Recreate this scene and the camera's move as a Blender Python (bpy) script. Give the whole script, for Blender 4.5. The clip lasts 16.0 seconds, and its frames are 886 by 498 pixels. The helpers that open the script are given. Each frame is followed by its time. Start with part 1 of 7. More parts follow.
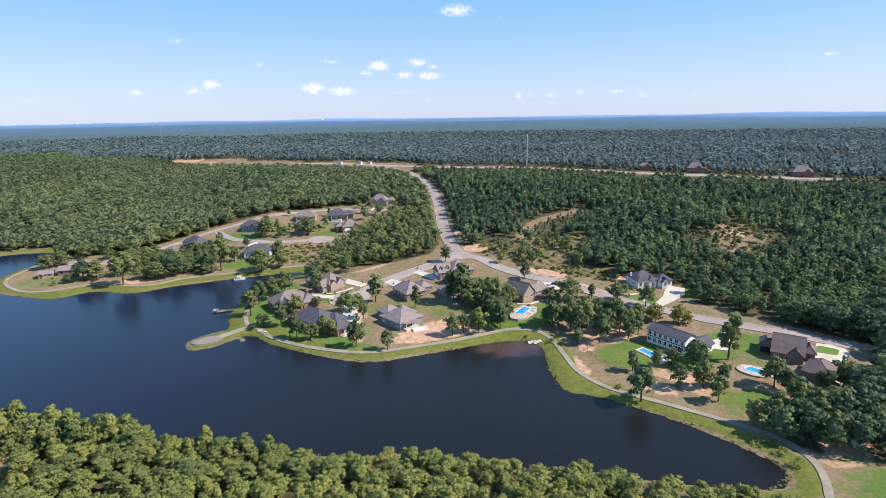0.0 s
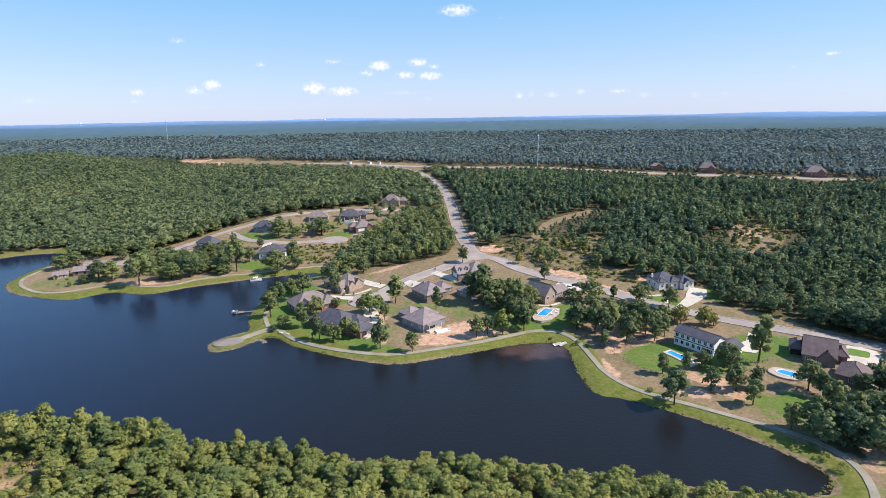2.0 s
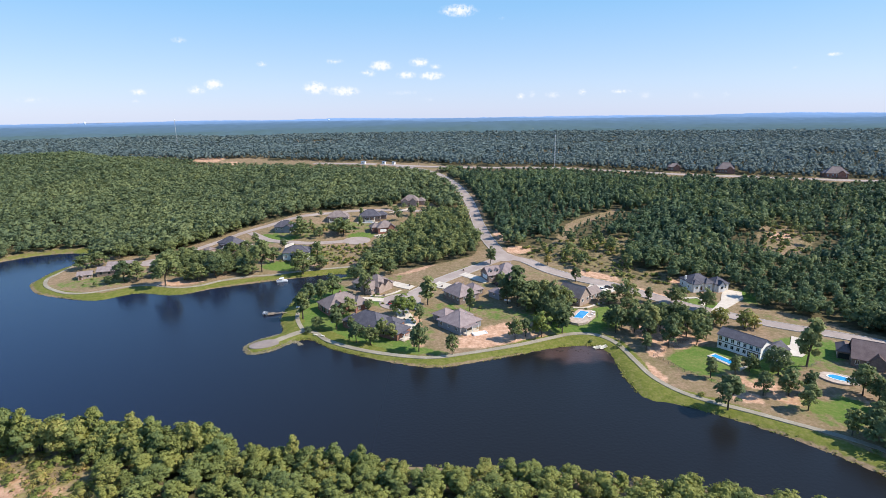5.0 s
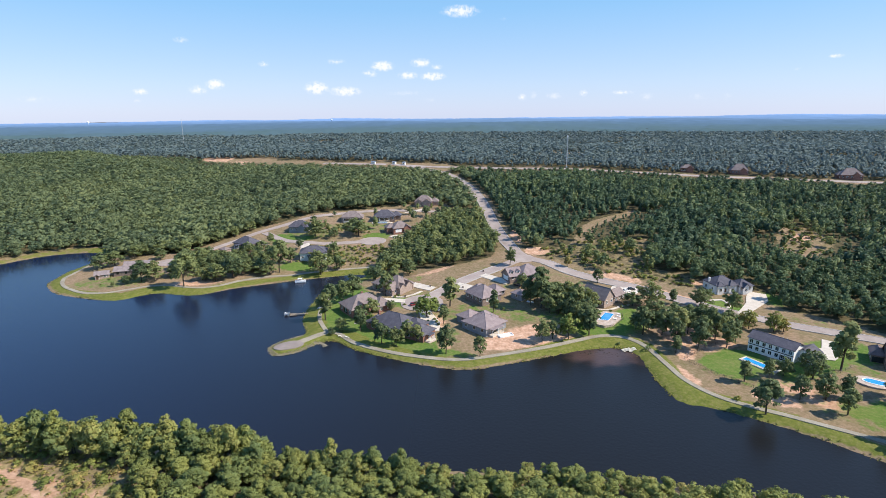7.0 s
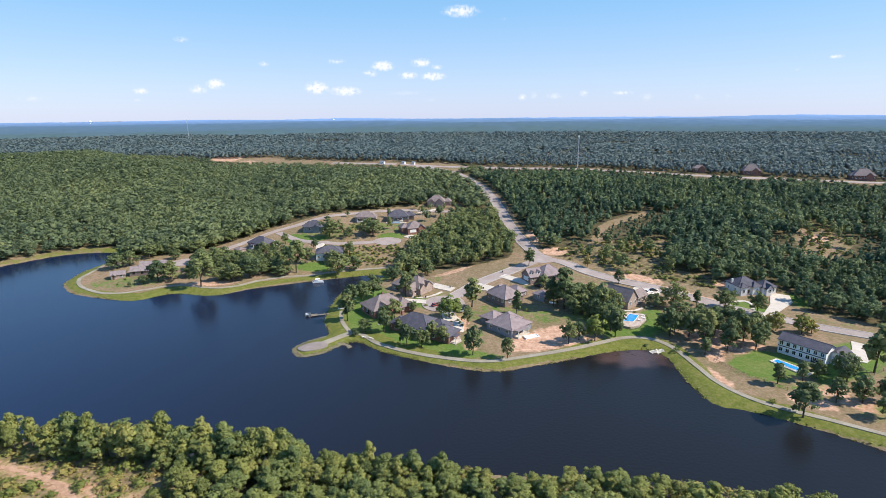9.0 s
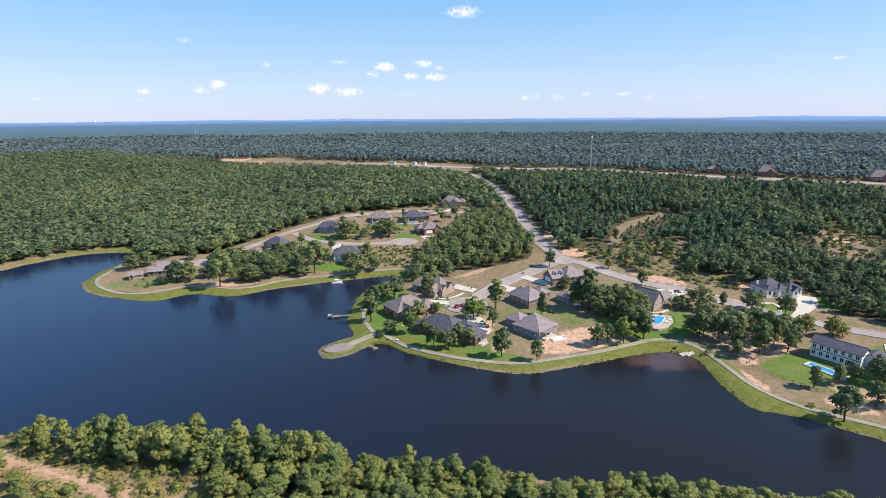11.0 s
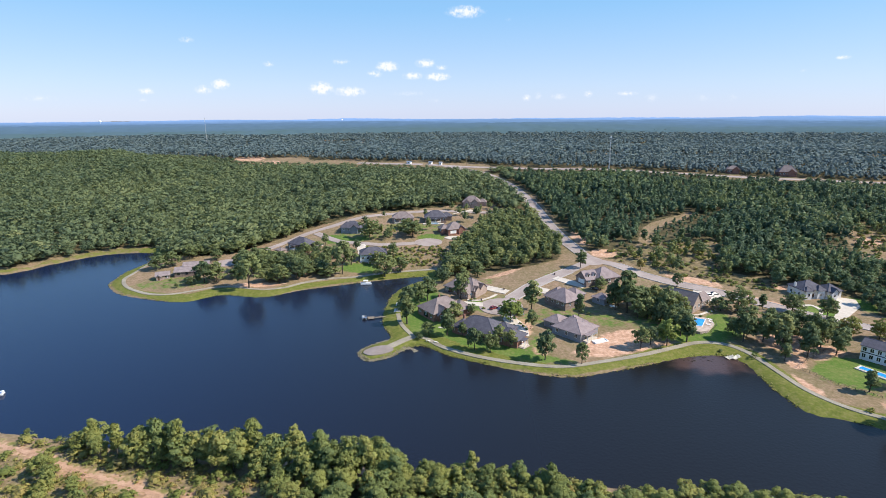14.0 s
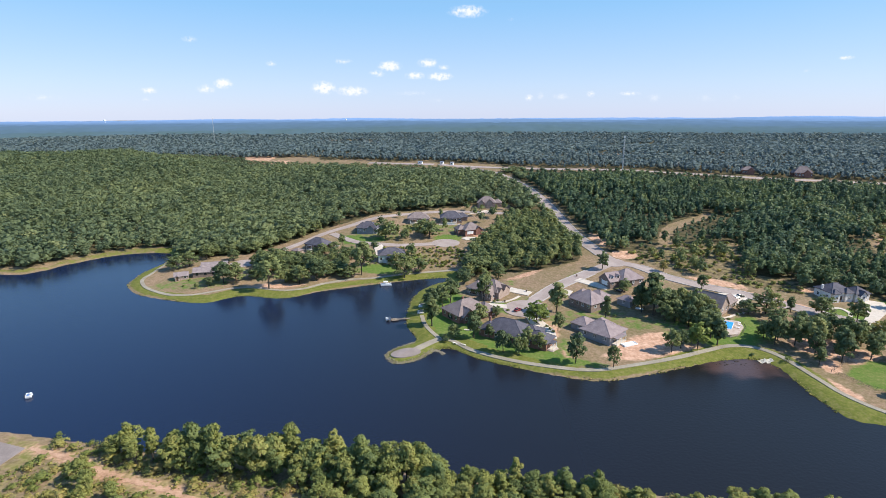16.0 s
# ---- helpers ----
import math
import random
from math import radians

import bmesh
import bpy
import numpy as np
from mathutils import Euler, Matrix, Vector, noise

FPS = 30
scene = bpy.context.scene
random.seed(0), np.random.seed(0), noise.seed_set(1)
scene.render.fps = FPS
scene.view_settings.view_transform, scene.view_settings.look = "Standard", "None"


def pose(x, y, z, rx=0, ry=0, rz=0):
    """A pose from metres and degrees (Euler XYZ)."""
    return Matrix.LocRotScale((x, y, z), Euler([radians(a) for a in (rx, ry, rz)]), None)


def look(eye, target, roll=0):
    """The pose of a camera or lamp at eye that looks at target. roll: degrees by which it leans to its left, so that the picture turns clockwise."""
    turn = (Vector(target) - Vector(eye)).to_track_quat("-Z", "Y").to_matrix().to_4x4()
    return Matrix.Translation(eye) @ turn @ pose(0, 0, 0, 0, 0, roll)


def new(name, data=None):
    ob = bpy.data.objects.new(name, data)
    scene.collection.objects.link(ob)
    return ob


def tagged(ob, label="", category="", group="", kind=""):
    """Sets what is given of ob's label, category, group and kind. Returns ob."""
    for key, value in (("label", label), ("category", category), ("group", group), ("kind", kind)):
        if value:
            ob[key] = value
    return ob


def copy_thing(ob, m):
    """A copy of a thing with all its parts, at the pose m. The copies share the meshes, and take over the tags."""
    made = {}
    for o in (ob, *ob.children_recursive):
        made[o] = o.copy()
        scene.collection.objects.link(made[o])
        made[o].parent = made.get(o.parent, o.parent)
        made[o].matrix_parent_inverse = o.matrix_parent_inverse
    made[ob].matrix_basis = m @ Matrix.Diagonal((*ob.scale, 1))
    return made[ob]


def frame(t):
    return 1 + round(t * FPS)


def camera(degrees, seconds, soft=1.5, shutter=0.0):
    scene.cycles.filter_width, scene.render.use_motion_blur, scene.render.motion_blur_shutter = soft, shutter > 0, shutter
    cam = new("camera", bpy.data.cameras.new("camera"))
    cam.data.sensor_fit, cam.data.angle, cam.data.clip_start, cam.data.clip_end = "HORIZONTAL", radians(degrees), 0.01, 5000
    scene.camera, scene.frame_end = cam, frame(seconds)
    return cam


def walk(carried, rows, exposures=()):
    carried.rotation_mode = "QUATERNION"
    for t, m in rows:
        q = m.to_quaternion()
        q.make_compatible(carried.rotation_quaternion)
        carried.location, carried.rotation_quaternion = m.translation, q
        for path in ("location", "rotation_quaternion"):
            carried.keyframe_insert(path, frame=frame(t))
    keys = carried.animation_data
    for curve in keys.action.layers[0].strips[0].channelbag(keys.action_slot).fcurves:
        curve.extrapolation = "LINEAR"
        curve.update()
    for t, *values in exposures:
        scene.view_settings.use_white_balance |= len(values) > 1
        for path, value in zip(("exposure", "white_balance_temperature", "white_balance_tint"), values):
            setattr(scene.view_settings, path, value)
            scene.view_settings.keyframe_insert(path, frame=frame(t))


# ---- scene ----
cam = camera(78.5, 16.0, soft=0.65)
PATH = [
    (0, (-4.804, 0.872, 98.311), (-4.821, 3.102, 97.750), -0.8),
    (0.5, (-7.429, 1.404, 98.325), (-7.446, 3.635, 97.763), -0.8),
    (1, (-9.957, 2.007, 98.346), (-9.976, 4.237, 97.783), -0.8),
    (1.5, (-12.438, 2.615, 98.356), (-12.458, 4.846, 97.794), -0.8),
    (2, (-14.957, 3.171, 98.377), (-14.978, 5.400, 97.816), -0.8),
    (2.5, (-17.549, 3.640, 98.416), (-17.569, 5.871, 97.855), -0.8),
    (3, (-20.241, 4.116, 98.455), (-20.262, 6.346, 97.893), -0.7),
    (3.5, (-22.990, 4.598, 98.484), (-23.012, 6.828, 97.921), -0.7),
    (4, (-25.800, 5.104, 98.493), (-25.823, 7.334, 97.932), -0.7),
    (6.5, (-39.723, 7.737, 98.230), (-39.751, 9.967, 97.669), -0.6),
    (7, (-42.573, 8.201, 98.195), (-42.601, 10.432, 97.636), -0.5),
    (7.5, (-45.480, 8.628, 98.141), (-45.510, 10.859, 97.581), -0.5),
    (8, (-48.287, 9.077, 98.079), (-48.316, 11.308, 97.519), -0.5),
    (8.5, (-51.013, 9.550, 98.033), (-51.040, 11.781, 97.474), -0.4),
    (9, (-53.718, 10.071, 97.993), (-53.746, 12.302, 97.434), -0.4),
    (11.5, (-67.306, 12.640, 97.502), (-67.343, 14.872, 96.946), -0.3),
    (12, (-70.004, 13.148, 97.466), (-70.042, 15.379, 96.909), -0.3),
    (12.5, (-72.656, 13.664, 97.460), (-72.696, 15.895, 96.904), -0.4),
    (13, (-75.397, 14.147, 97.460), (-75.439, 16.379, 96.904), -0.3),
    (13.5, (-78.245, 14.583, 97.468), (-78.289, 16.814, 96.912), -0.3),
    (14, (-81.095, 15.080, 97.477), (-81.139, 17.311, 96.920), -0.3),
    (14.5, (-83.841, 15.645, 97.511), (-83.888, 17.876, 96.953), -0.2),
    (15, (-86.605, 16.231, 97.560), (-86.654, 18.462, 97.002), -0.2),
    (15.5, (-89.388, 16.814, 97.606), (-89.438, 19.045, 97.047), -0.2),
    (16, (-92.154, 17.412, 97.638), (-92.206, 19.643, 97.080), -0.2),
]
walk(cam, [(t, look(eye, target, roll)) for t, eye, target, roll in PATH])

# ---- sky, sun and exposure ----
scene.view_settings.exposure = 0.45
SKY_STRENGTH, SKY_AIR, SKY_DUST, SKY_OZONE = 0.1, 1.0, 0.2, 2.0
CLEAR_AIR = 0.72                     # share of the clear blue gradient over the physical sky
GRADIENT = [(0.0, (0.445, 0.535, 0.785)), (0.03, (0.405, 0.54, 0.795)), (0.11, (0.212, 0.458, 0.775)), (0.35, (0.115, 0.30, 0.66)), (1.0, (0.06, 0.18, 0.48))]
SUN_AZ, SUN_EL = 98.0, 43.0          # degrees, clockwise from +y; height above the horizon

# small fair-weather clouds: azimuth, elevation, half width, half height (degrees), density
CLOUDS_HIGH = [
    (1.2, 9.6, 1.6, 0.5, 0.9), (-6.6, 4.6, 1.0, 0.45, 1.0), (-7.9, 3.9, 0.75, 0.32, 0.6), (-2.8, 4.9, 0.9, 0.38, 0.9), (-1.2, 4.5, 0.55, 0.25, 0.6),
    (-4.1, 3.7, 0.9, 0.32, 0.9), (-1.6, 3.6, 1.1, 0.36, 1.0), (-25.0, 6.6, 0.6, 0.28, 0.5), (-18.0, 4.7, 0.5, 0.24, 0.6), (-11.2, 5.0, 0.85, 0.24, 0.55),
    (5.4, 8.9, 0.4, 0.25, 0.25), (33.9, 4.3, 0.5, 0.16, 0.7), (31.3, 3.4, 0.45, 0.2, 0.25)]
CLOUDS_LOW = [
    (-13.2, 2.5, 1.0, 0.55, 1.0), (-10.4, 2.2, 1.4, 0.42, 0.9), (-22.5, 2.8, 0.7, 0.42, 1.0), (-24.0, 2.3, 0.8, 0.4, 0.6), (-28.8, 2.1, 0.65, 0.28, 0.7),
    (-29.1, 1.3, 0.4, 0.22, 0.3), (-4.5, 2.0, 1.8, 0.25, 0.35), (-2.0, 1.3, 0.8, 0.3, 0.25), (-36.6, 1.4, 1.2, 0.35, 0.3), (7.4, 1.5, 0.4, 0.32, 0.6),
    (8.5, 1.7, 0.4, 0.36, 0.45), (10.6, 1.6, 0.8, 0.3, 0.5), (13.4, 1.8, 0.4, 0.3, 0.6), (17.0, 1.8, 0.95, 0.19, 0.6), (19.3, 1.4, 0.6, 0.4, 0.4),
    (23.8, 1.3, 0.9, 0.4, 0.3), (26.2, 1.3, 0.45, 0.45, 0.25)]


def build_world():
    world = bpy.data.worlds.new("sky")
    scene.world = world
    world.use_nodes = True
    nt = world.node_tree
    nt.nodes.clear()
    N, L = nt.nodes.new, nt.links.new
    sky = N("ShaderNodeTexSky")
    sky.sky_type = "NISHITA"
    sky.sun_disc = False
    sky.sun_elevation, sky.sun_rotation = radians(SUN_EL), radians(SUN_AZ)
    sky.altitude, sky.air_density, sky.dust_density, sky.ozone_density = 100, SKY_AIR, SKY_DUST, SKY_OZONE
    co = N("ShaderNodeTexCoord")
    sep = N("ShaderNodeSeparateXYZ")
    L(co.outputs["Generated"], sep.inputs[0])

    def math_node(op, a, b=None):
        m = N("ShaderNodeMath")
        m.operation = op
        for k, v in enumerate((a, b)):
            if v is None:
                continue
            if isinstance(v, (int, float)):
                m.inputs[k].default_value = v
            else:
                L(v, m.inputs[k])
        return m.outputs[0]

    az = math_node("MULTIPLY", math_node("ARCTAN2", sep.outputs[0], sep.outputs[1]), 57.29578)
    el = math_node("MULTIPLY", math_node("ARCSINE", sep.outputs[2]), 57.29578)
    plane = N("ShaderNodeCombineXYZ")
    L(az, plane.inputs[0])
    L(el, plane.inputs[1])
    puff = N("ShaderNodeTexNoise")
    puff.inputs["Scale"].default_value = 2.6
    puff.inputs["Detail"].default_value = 5
    puff.inputs["Roughness"].default_value = 0.62
    L(plane.outputs[0], puff.inputs["Vector"])
    total = None
    for a, e, w, h, s in CLOUDS_HIGH + CLOUDS_LOW:
        sub = N("ShaderNodeVectorMath")
        sub.operation = "SUBTRACT"
        L(plane.outputs[0], sub.inputs[0])
        sub.inputs[1].default_value = (a, e, 0)
        mul = N("ShaderNodeVectorMath")
        mul.operation = "MULTIPLY"
        L(sub.outputs[0], mul.inputs[0])
        mul.inputs[1].default_value = (1 / w, 1 / h, 0)
        ln = N("ShaderNodeVectorMath")
        ln.operation = "LENGTH"
        L(mul.outputs[0], ln.inputs[0])
        mr = N("ShaderNodeMapRange")
        mr.inputs["From Min"].default_value, mr.inputs["From Max"].default_value = 1.5, 0.0
        mr.inputs["To Min"].default_value, mr.inputs["To Max"].default_value = 0.0, s
        L(ln.outputs["Value"], mr.inputs["Value"])
        total = mr.outputs[0] if total is None else math_node("MAXIMUM", total, mr.outputs[0])
    # the puffs' ragged edge
    ragged = math_node("MULTIPLY_ADD", puff.outputs["Fac"], 3.2)
    ragged.node.inputs[2].default_value = -1.35
    dens = N("ShaderNodeMapRange")
    dens.interpolation_type = "SMOOTHSTEP"
    dens.inputs["From Min"].default_value, dens.inputs["From Max"].default_value = 0.06, 0.75
    dens.inputs["To Max"].default_value = 0.85
    L(math_node("MULTIPLY", total, math_node("ADD", ragged, 0.62)), dens.inputs["Value"])
    mix = N("ShaderNodeMix")
    mix.data_type = "RGBA"
    L(dens.outputs[0], mix.inputs[0])
    rise = N("ShaderNodeValToRGB")
    stops = rise.color_ramp.elements
    while len(stops) < len(GRADIENT):
        stops.new(0.5)
    for k, (p, c) in enumerate(GRADIENT):
        stops[k].position, stops[k].color = p, (*(v / SKY_STRENGTH / 10 for v in c), 1)
    L(math_node("DIVIDE", el, 90.0), rise.inputs[0])
    ten = N("ShaderNodeVectorMath")
    ten.operation = "SCALE"
    ten.inputs["Scale"].default_value = 10.0
    L(rise.outputs[0], ten.inputs[0])
    clear = N("ShaderNodeMix")
    clear.data_type = "RGBA"
    clear.inputs[0].default_value = CLEAR_AIR
    L(sky.outputs[0], clear.inputs[6])
    L(ten.outputs[0], clear.inputs[7])
    L(clear.outputs[2], mix.inputs[6])
    mix.inputs[7].default_value = (0.78 / SKY_STRENGTH, 0.78 / SKY_STRENGTH, 0.80 / SKY_STRENGTH, 1)
    bg = N("ShaderNodeBackground")
    bg.inputs["Strength"].default_value = SKY_STRENGTH
    L(mix.outputs[2], bg.inputs["Color"])
    out = N("ShaderNodeOutputWorld")
    L(bg.outputs[0], out.inputs["Surface"])


build_world()
sun_data = bpy.data.lights.new("sun", "SUN")
sun_data.energy, sun_data.angle, sun_data.color = 4.9, radians(0.53), (1.0, 0.925, 0.82)
sun = new("sun", sun_data)
sun.matrix_world = look((600, 100, 600), (600 - math.sin(radians(SUN_AZ)) * math.cos(radians(SUN_EL)), 100 - math.cos(radians(SUN_AZ)) * math.cos(radians(SUN_EL)), 600 - math.sin(radians(SUN_EL))))


# ---- materials ----
def material(name, stops, scale, rough=0.85, bump=0.0, fine=None, metallic=0.0, coords="position", specular=0.3, per_object=0.0):
    """Colours along a noise at one scale (metres), broken up by a finer noise, with a little relief."""
    m = bpy.data.materials.new(name)
    m.use_nodes = True
    nt = m.node_tree
    N, L = nt.nodes.new, nt.links.new
    bsdf = nt.nodes["Principled BSDF"]
    bsdf.inputs["Roughness"].default_value = rough
    bsdf.inputs["Metallic"].default_value = metallic
    bsdf.inputs["Specular IOR Level"].default_value = specular
    if coords == "position":
        vec = N("ShaderNodeNewGeometry").outputs["Position"]
    else:
        vec = N("ShaderNodeTexCoord").outputs["Object"]
    big = N("ShaderNodeTexNoise")
    big.inputs["Scale"].default_value = 1.0 / scale
    big.inputs["Detail"].default_value = 4
    L(vec, big.inputs["Vector"])
    small = N("ShaderNodeTexNoise")
    small.inputs["Scale"].default_value = 1.0 / (fine or scale / 9)
    small.inputs["Detail"].default_value = 3
    L(vec, small.inputs["Vector"])
    add = N("ShaderNodeMath")
    add.operation = "MULTIPLY_ADD"
    L(small.outputs["Fac"], add.inputs[0])
    add.inputs[1].default_value = 0.45
    half = N("ShaderNodeMath")
    half.operation = "MULTIPLY_ADD"
    L(big.outputs["Fac"], half.inputs[0])
    half.inputs[1].default_value, half.inputs[2].default_value = 0.75, -0.1
    L(half.outputs[0], add.inputs[2])
    fac = add.outputs[0]
    if per_object:
        info = N("ShaderNodeObjectInfo")
        more = N("ShaderNodeMath")
        more.operation = "MULTIPLY_ADD"
        L(info.outputs["Random"], more.inputs[0])
        more.inputs[1].default_value = per_object
        L(fac, more.inputs[2])
        fac = more.outputs[0]
    ramp = N("ShaderNodeValToRGB")
    el = ramp.color_ramp.elements
    while len(el) < len(stops):
        el.new(0.5)
    for k, c in enumerate(stops):
        el[k].position = 0.28 + 0.44 * k / max(1, len(stops) - 1)
        el[k].color = (*c, 1)
    L(fac, ramp.inputs[0])
    L(ramp.outputs[0], bsdf.inputs["Base Color"])
    if bump:
        b = N("ShaderNodeBump")
        b.inputs["Strength"].default_value, b.inputs["Distance"].default_value = 0.6, bump
        L(small.outputs["Fac"], b.inputs["Height"])
        L(b.outputs[0], bsdf.inputs["Normal"])
    return m


def foliage(name, dark, mid, light, yellow):
    """Leaves: each tree has a tint of its own, each clump of leaves a small one, and some light passes through."""
    m = bpy.data.materials.new(name)
    m.use_nodes = True
    nt = m.node_tree
    N, L = nt.nodes.new, nt.links.new
    bsdf = nt.nodes["Principled BSDF"]
    geo, att, info = N("ShaderNodeNewGeometry"), N("ShaderNodeAttribute"), N("ShaderNodeObjectInfo")
    att.attribute_name = "tint"
    tree = N("ShaderNodeMath")
    L(att.outputs["Fac"], tree.inputs[0])
    L(info.outputs["Random"], tree.inputs[1])
    fr = N("ShaderNodeMath")
    fr.operation = "FRACT"
    L(tree.outputs[0], fr.inputs[0])
    mixv = N("ShaderNodeMath")
    mixv.operation = "MULTIPLY_ADD"
    L(geo.outputs["Random Per Island"], mixv.inputs[0])
    mixv.inputs[1].default_value = 0.3
    scaled = N("ShaderNodeMath")
    scaled.operation = "MULTIPLY"
    L(fr.outputs[0], scaled.inputs[0])
    scaled.inputs[1].default_value = 0.7
    L(scaled.outputs[0], mixv.inputs[2])
    ramp = N("ShaderNodeValToRGB")
    el = ramp.color_ramp.elements
    el.new(0.5)
    el.new(0.9)
    for k, (p, c) in enumerate(((0.05, dark), (0.45, mid), (0.8, light), (0.98, yellow))):
        el[k].position, el[k].color = p, (*c, 1)
    L(mixv.outputs[0], ramp.inputs[0])
    noise_tex = N("ShaderNodeTexNoise")
    noise_tex.inputs["Scale"].default_value = 0.9
    noise_tex.inputs["Detail"].default_value = 4
    L(geo.outputs["Position"], noise_tex.inputs["Vector"])
    vary = N("ShaderNodeMapRange")
    vary.inputs["To Min"].default_value, vary.inputs["To Max"].default_value = 0.72, 1.4
    L(noise_tex.outputs["Fac"], vary.inputs["Value"])
    mul = N("ShaderNodeVectorMath")
    mul.operation = "SCALE"
    L(ramp.outputs[0], mul.inputs[0])
    L(vary.outputs[0], mul.inputs["Scale"])
    L(mul.outputs[0], bsdf.inputs["Base Color"])
    bsdf.inputs["Roughness"].default_value = 0.62
    bsdf.inputs["Specular IOR Level"].default_value = 0.2
    tr = N("ShaderNodeBsdfTranslucent")
    L(mul.outputs[0], tr.inputs["Color"])
    ms = N("ShaderNodeMixShader")
    ms.inputs[0].default_value = 0.3
    out = nt.nodes["Material Output"]
    L(bsdf.outputs[0], ms.inputs[1])
    L(tr.outputs[0], ms.inputs[2])
    L(ms.outputs[0], out.inputs["Surface"])
    return m


def ground_material():
    """Woodland floor, with mown lawn, lush bank, dry field and bare earth where the sheet's cover says so."""
    m = bpy.data.materials.new("ground_cover")
    m.use_nodes = True
    nt = m.node_tree
    N, L = nt.nodes.new, nt.links.new
    bsdf = nt.nodes["Principled BSDF"]
    bsdf.inputs["Roughness"].default_value = 0.95
    bsdf.inputs["Specular IOR Level"].default_value = 0.1
    geo, att = N("ShaderNodeNewGeometry"), N("ShaderNodeAttribute")
    att.attribute_name = "cover"
    sep = N("ShaderNodeSeparateColor")
    L(att.outputs["Color"], sep.inputs[0])

    def noise_at(size, detail=4):
        t = N("ShaderNodeTexNoise")
        t.inputs["Scale"].default_value, t.inputs["Detail"].default_value = 1 / size, detail
        L(geo.outputs["Position"], t.inputs["Vector"])
        return t.outputs["Fac"]

    n_big, n_mid, n_fine = noise_at(14), noise_at(3.2), noise_at(0.55)

    def ramp_of(fac, *cols):
        r = N("ShaderNodeValToRGB")
        el = r.color_ramp.elements
        while len(el) < len(cols):
            el.new(0.5)
        for k, c in enumerate(cols):
            el[k].position, el[k].color = 0.3 + 0.4 * k / (len(cols) - 1), (*c, 1)
        L(fac, r.inputs[0])
        return r.outputs[0]

    def blend(fac, a, b):
        x = N("ShaderNodeMix")
        x.data_type = "RGBA"
        L(fac, x.inputs[0])
        L(a, x.inputs[6])
        L(b, x.inputs[7])
        return x.outputs[2]

    def edge(mask):
        """A ragged border: the mask is shifted by a noise and sharpened."""
        s = N("ShaderNodeMath")
        s.operation = "MULTIPLY_ADD"
        L(n_mid, s.inputs[0])
        s.inputs[1].default_value = 1.0
        L(mask, s.inputs[2])
        r = N("ShaderNodeMapRange")
        r.interpolation_type = "SMOOTHSTEP"
        r.inputs["From Min"].default_value, r.inputs["From Max"].default_value = 0.8, 1.14
        L(s.outputs[0], r.inputs["Value"])
        return r.outputs[0]

    n_tuft = noise_at(1.3, 3)
    floor = ramp_of(n_mid, (0.05, 0.05, 0.022), (0.095, 0.08, 0.042), (0.14, 0.11, 0.065))
    field = ramp_of(n_mid, (0.145, 0.112, 0.058), (0.245, 0.166, 0.105), (0.37, 0.242, 0.178))
    field2 = ramp_of(n_big, (0.125, 0.125, 0.042), (0.225, 0.164, 0.092), (0.335, 0.208, 0.15))
    field3 = ramp_of(n_tuft, (0.105, 0.105, 0.036), (0.24, 0.182, 0.105), (0.38, 0.285, 0.20))
    half = N("ShaderNodeValue")
    half.outputs[0].default_value = 0.5
    third = N("ShaderNodeValue")
    third.outputs[0].default_value = 0.38
    field = blend(third.outputs[0], blend(half.outputs[0], field, field2), field3)
    lawn = blend(half.outputs[0], ramp_of(n_big, (0.075, 0.145, 0.026), (0.112, 0.175, 0.036), (0.18, 0.195, 0.06)), ramp_of(n_tuft, (0.07, 0.13, 0.026), (0.115, 0.178, 0.038), (0.205, 0.20, 0.08)))
    bank = blend(half.outputs[0], ramp_of(n_mid, (0.09, 0.112, 0.024), (0.142, 0.155, 0.032), (0.205, 0.185, 0.066)), ramp_of(n_tuft, (0.085, 0.105, 0.022), (0.145, 0.158, 0.032), (0.23, 0.20, 0.085)))
    earth = blend(half.outputs[0], ramp_of(n_mid, (0.29, 0.165, 0.10), (0.50, 0.295, 0.192), (0.66, 0.44, 0.32)), ramp_of(n_tuft, (0.30, 0.18, 0.11), (0.51, 0.31, 0.205), (0.68, 0.48, 0.36)))
    col = blend(edge(sep.outputs[1]), floor, field)
    col = blend(edge(sep.outputs[2]), col, earth)
    col = blend(edge(sep.outputs[0]), col, lawn)
    col = blend(edge(att.outputs["Alpha"]), col, bank)
    vary = N("ShaderNodeMapRange")
    vary.inputs["To Min"].default_value, vary.inputs["To Max"].default_value = 0.72, 1.28
    L(n_fine, vary.inputs["Value"])
    mul = N("ShaderNodeVectorMath")
    mul.operation = "SCALE"
    L(col, mul.inputs[0])
    L(vary.outputs[0], mul.inputs["Scale"])
    L(mul.outputs[0], bsdf.inputs["Base Color"])
    b = N("ShaderNodeBump")
    b.inputs["Strength"].default_value, b.inputs["Distance"].default_value = 0.5, 0.12
    L(n_fine, b.inputs["Height"])
    L(b.outputs[0], bsdf.inputs["Normal"])
    return m


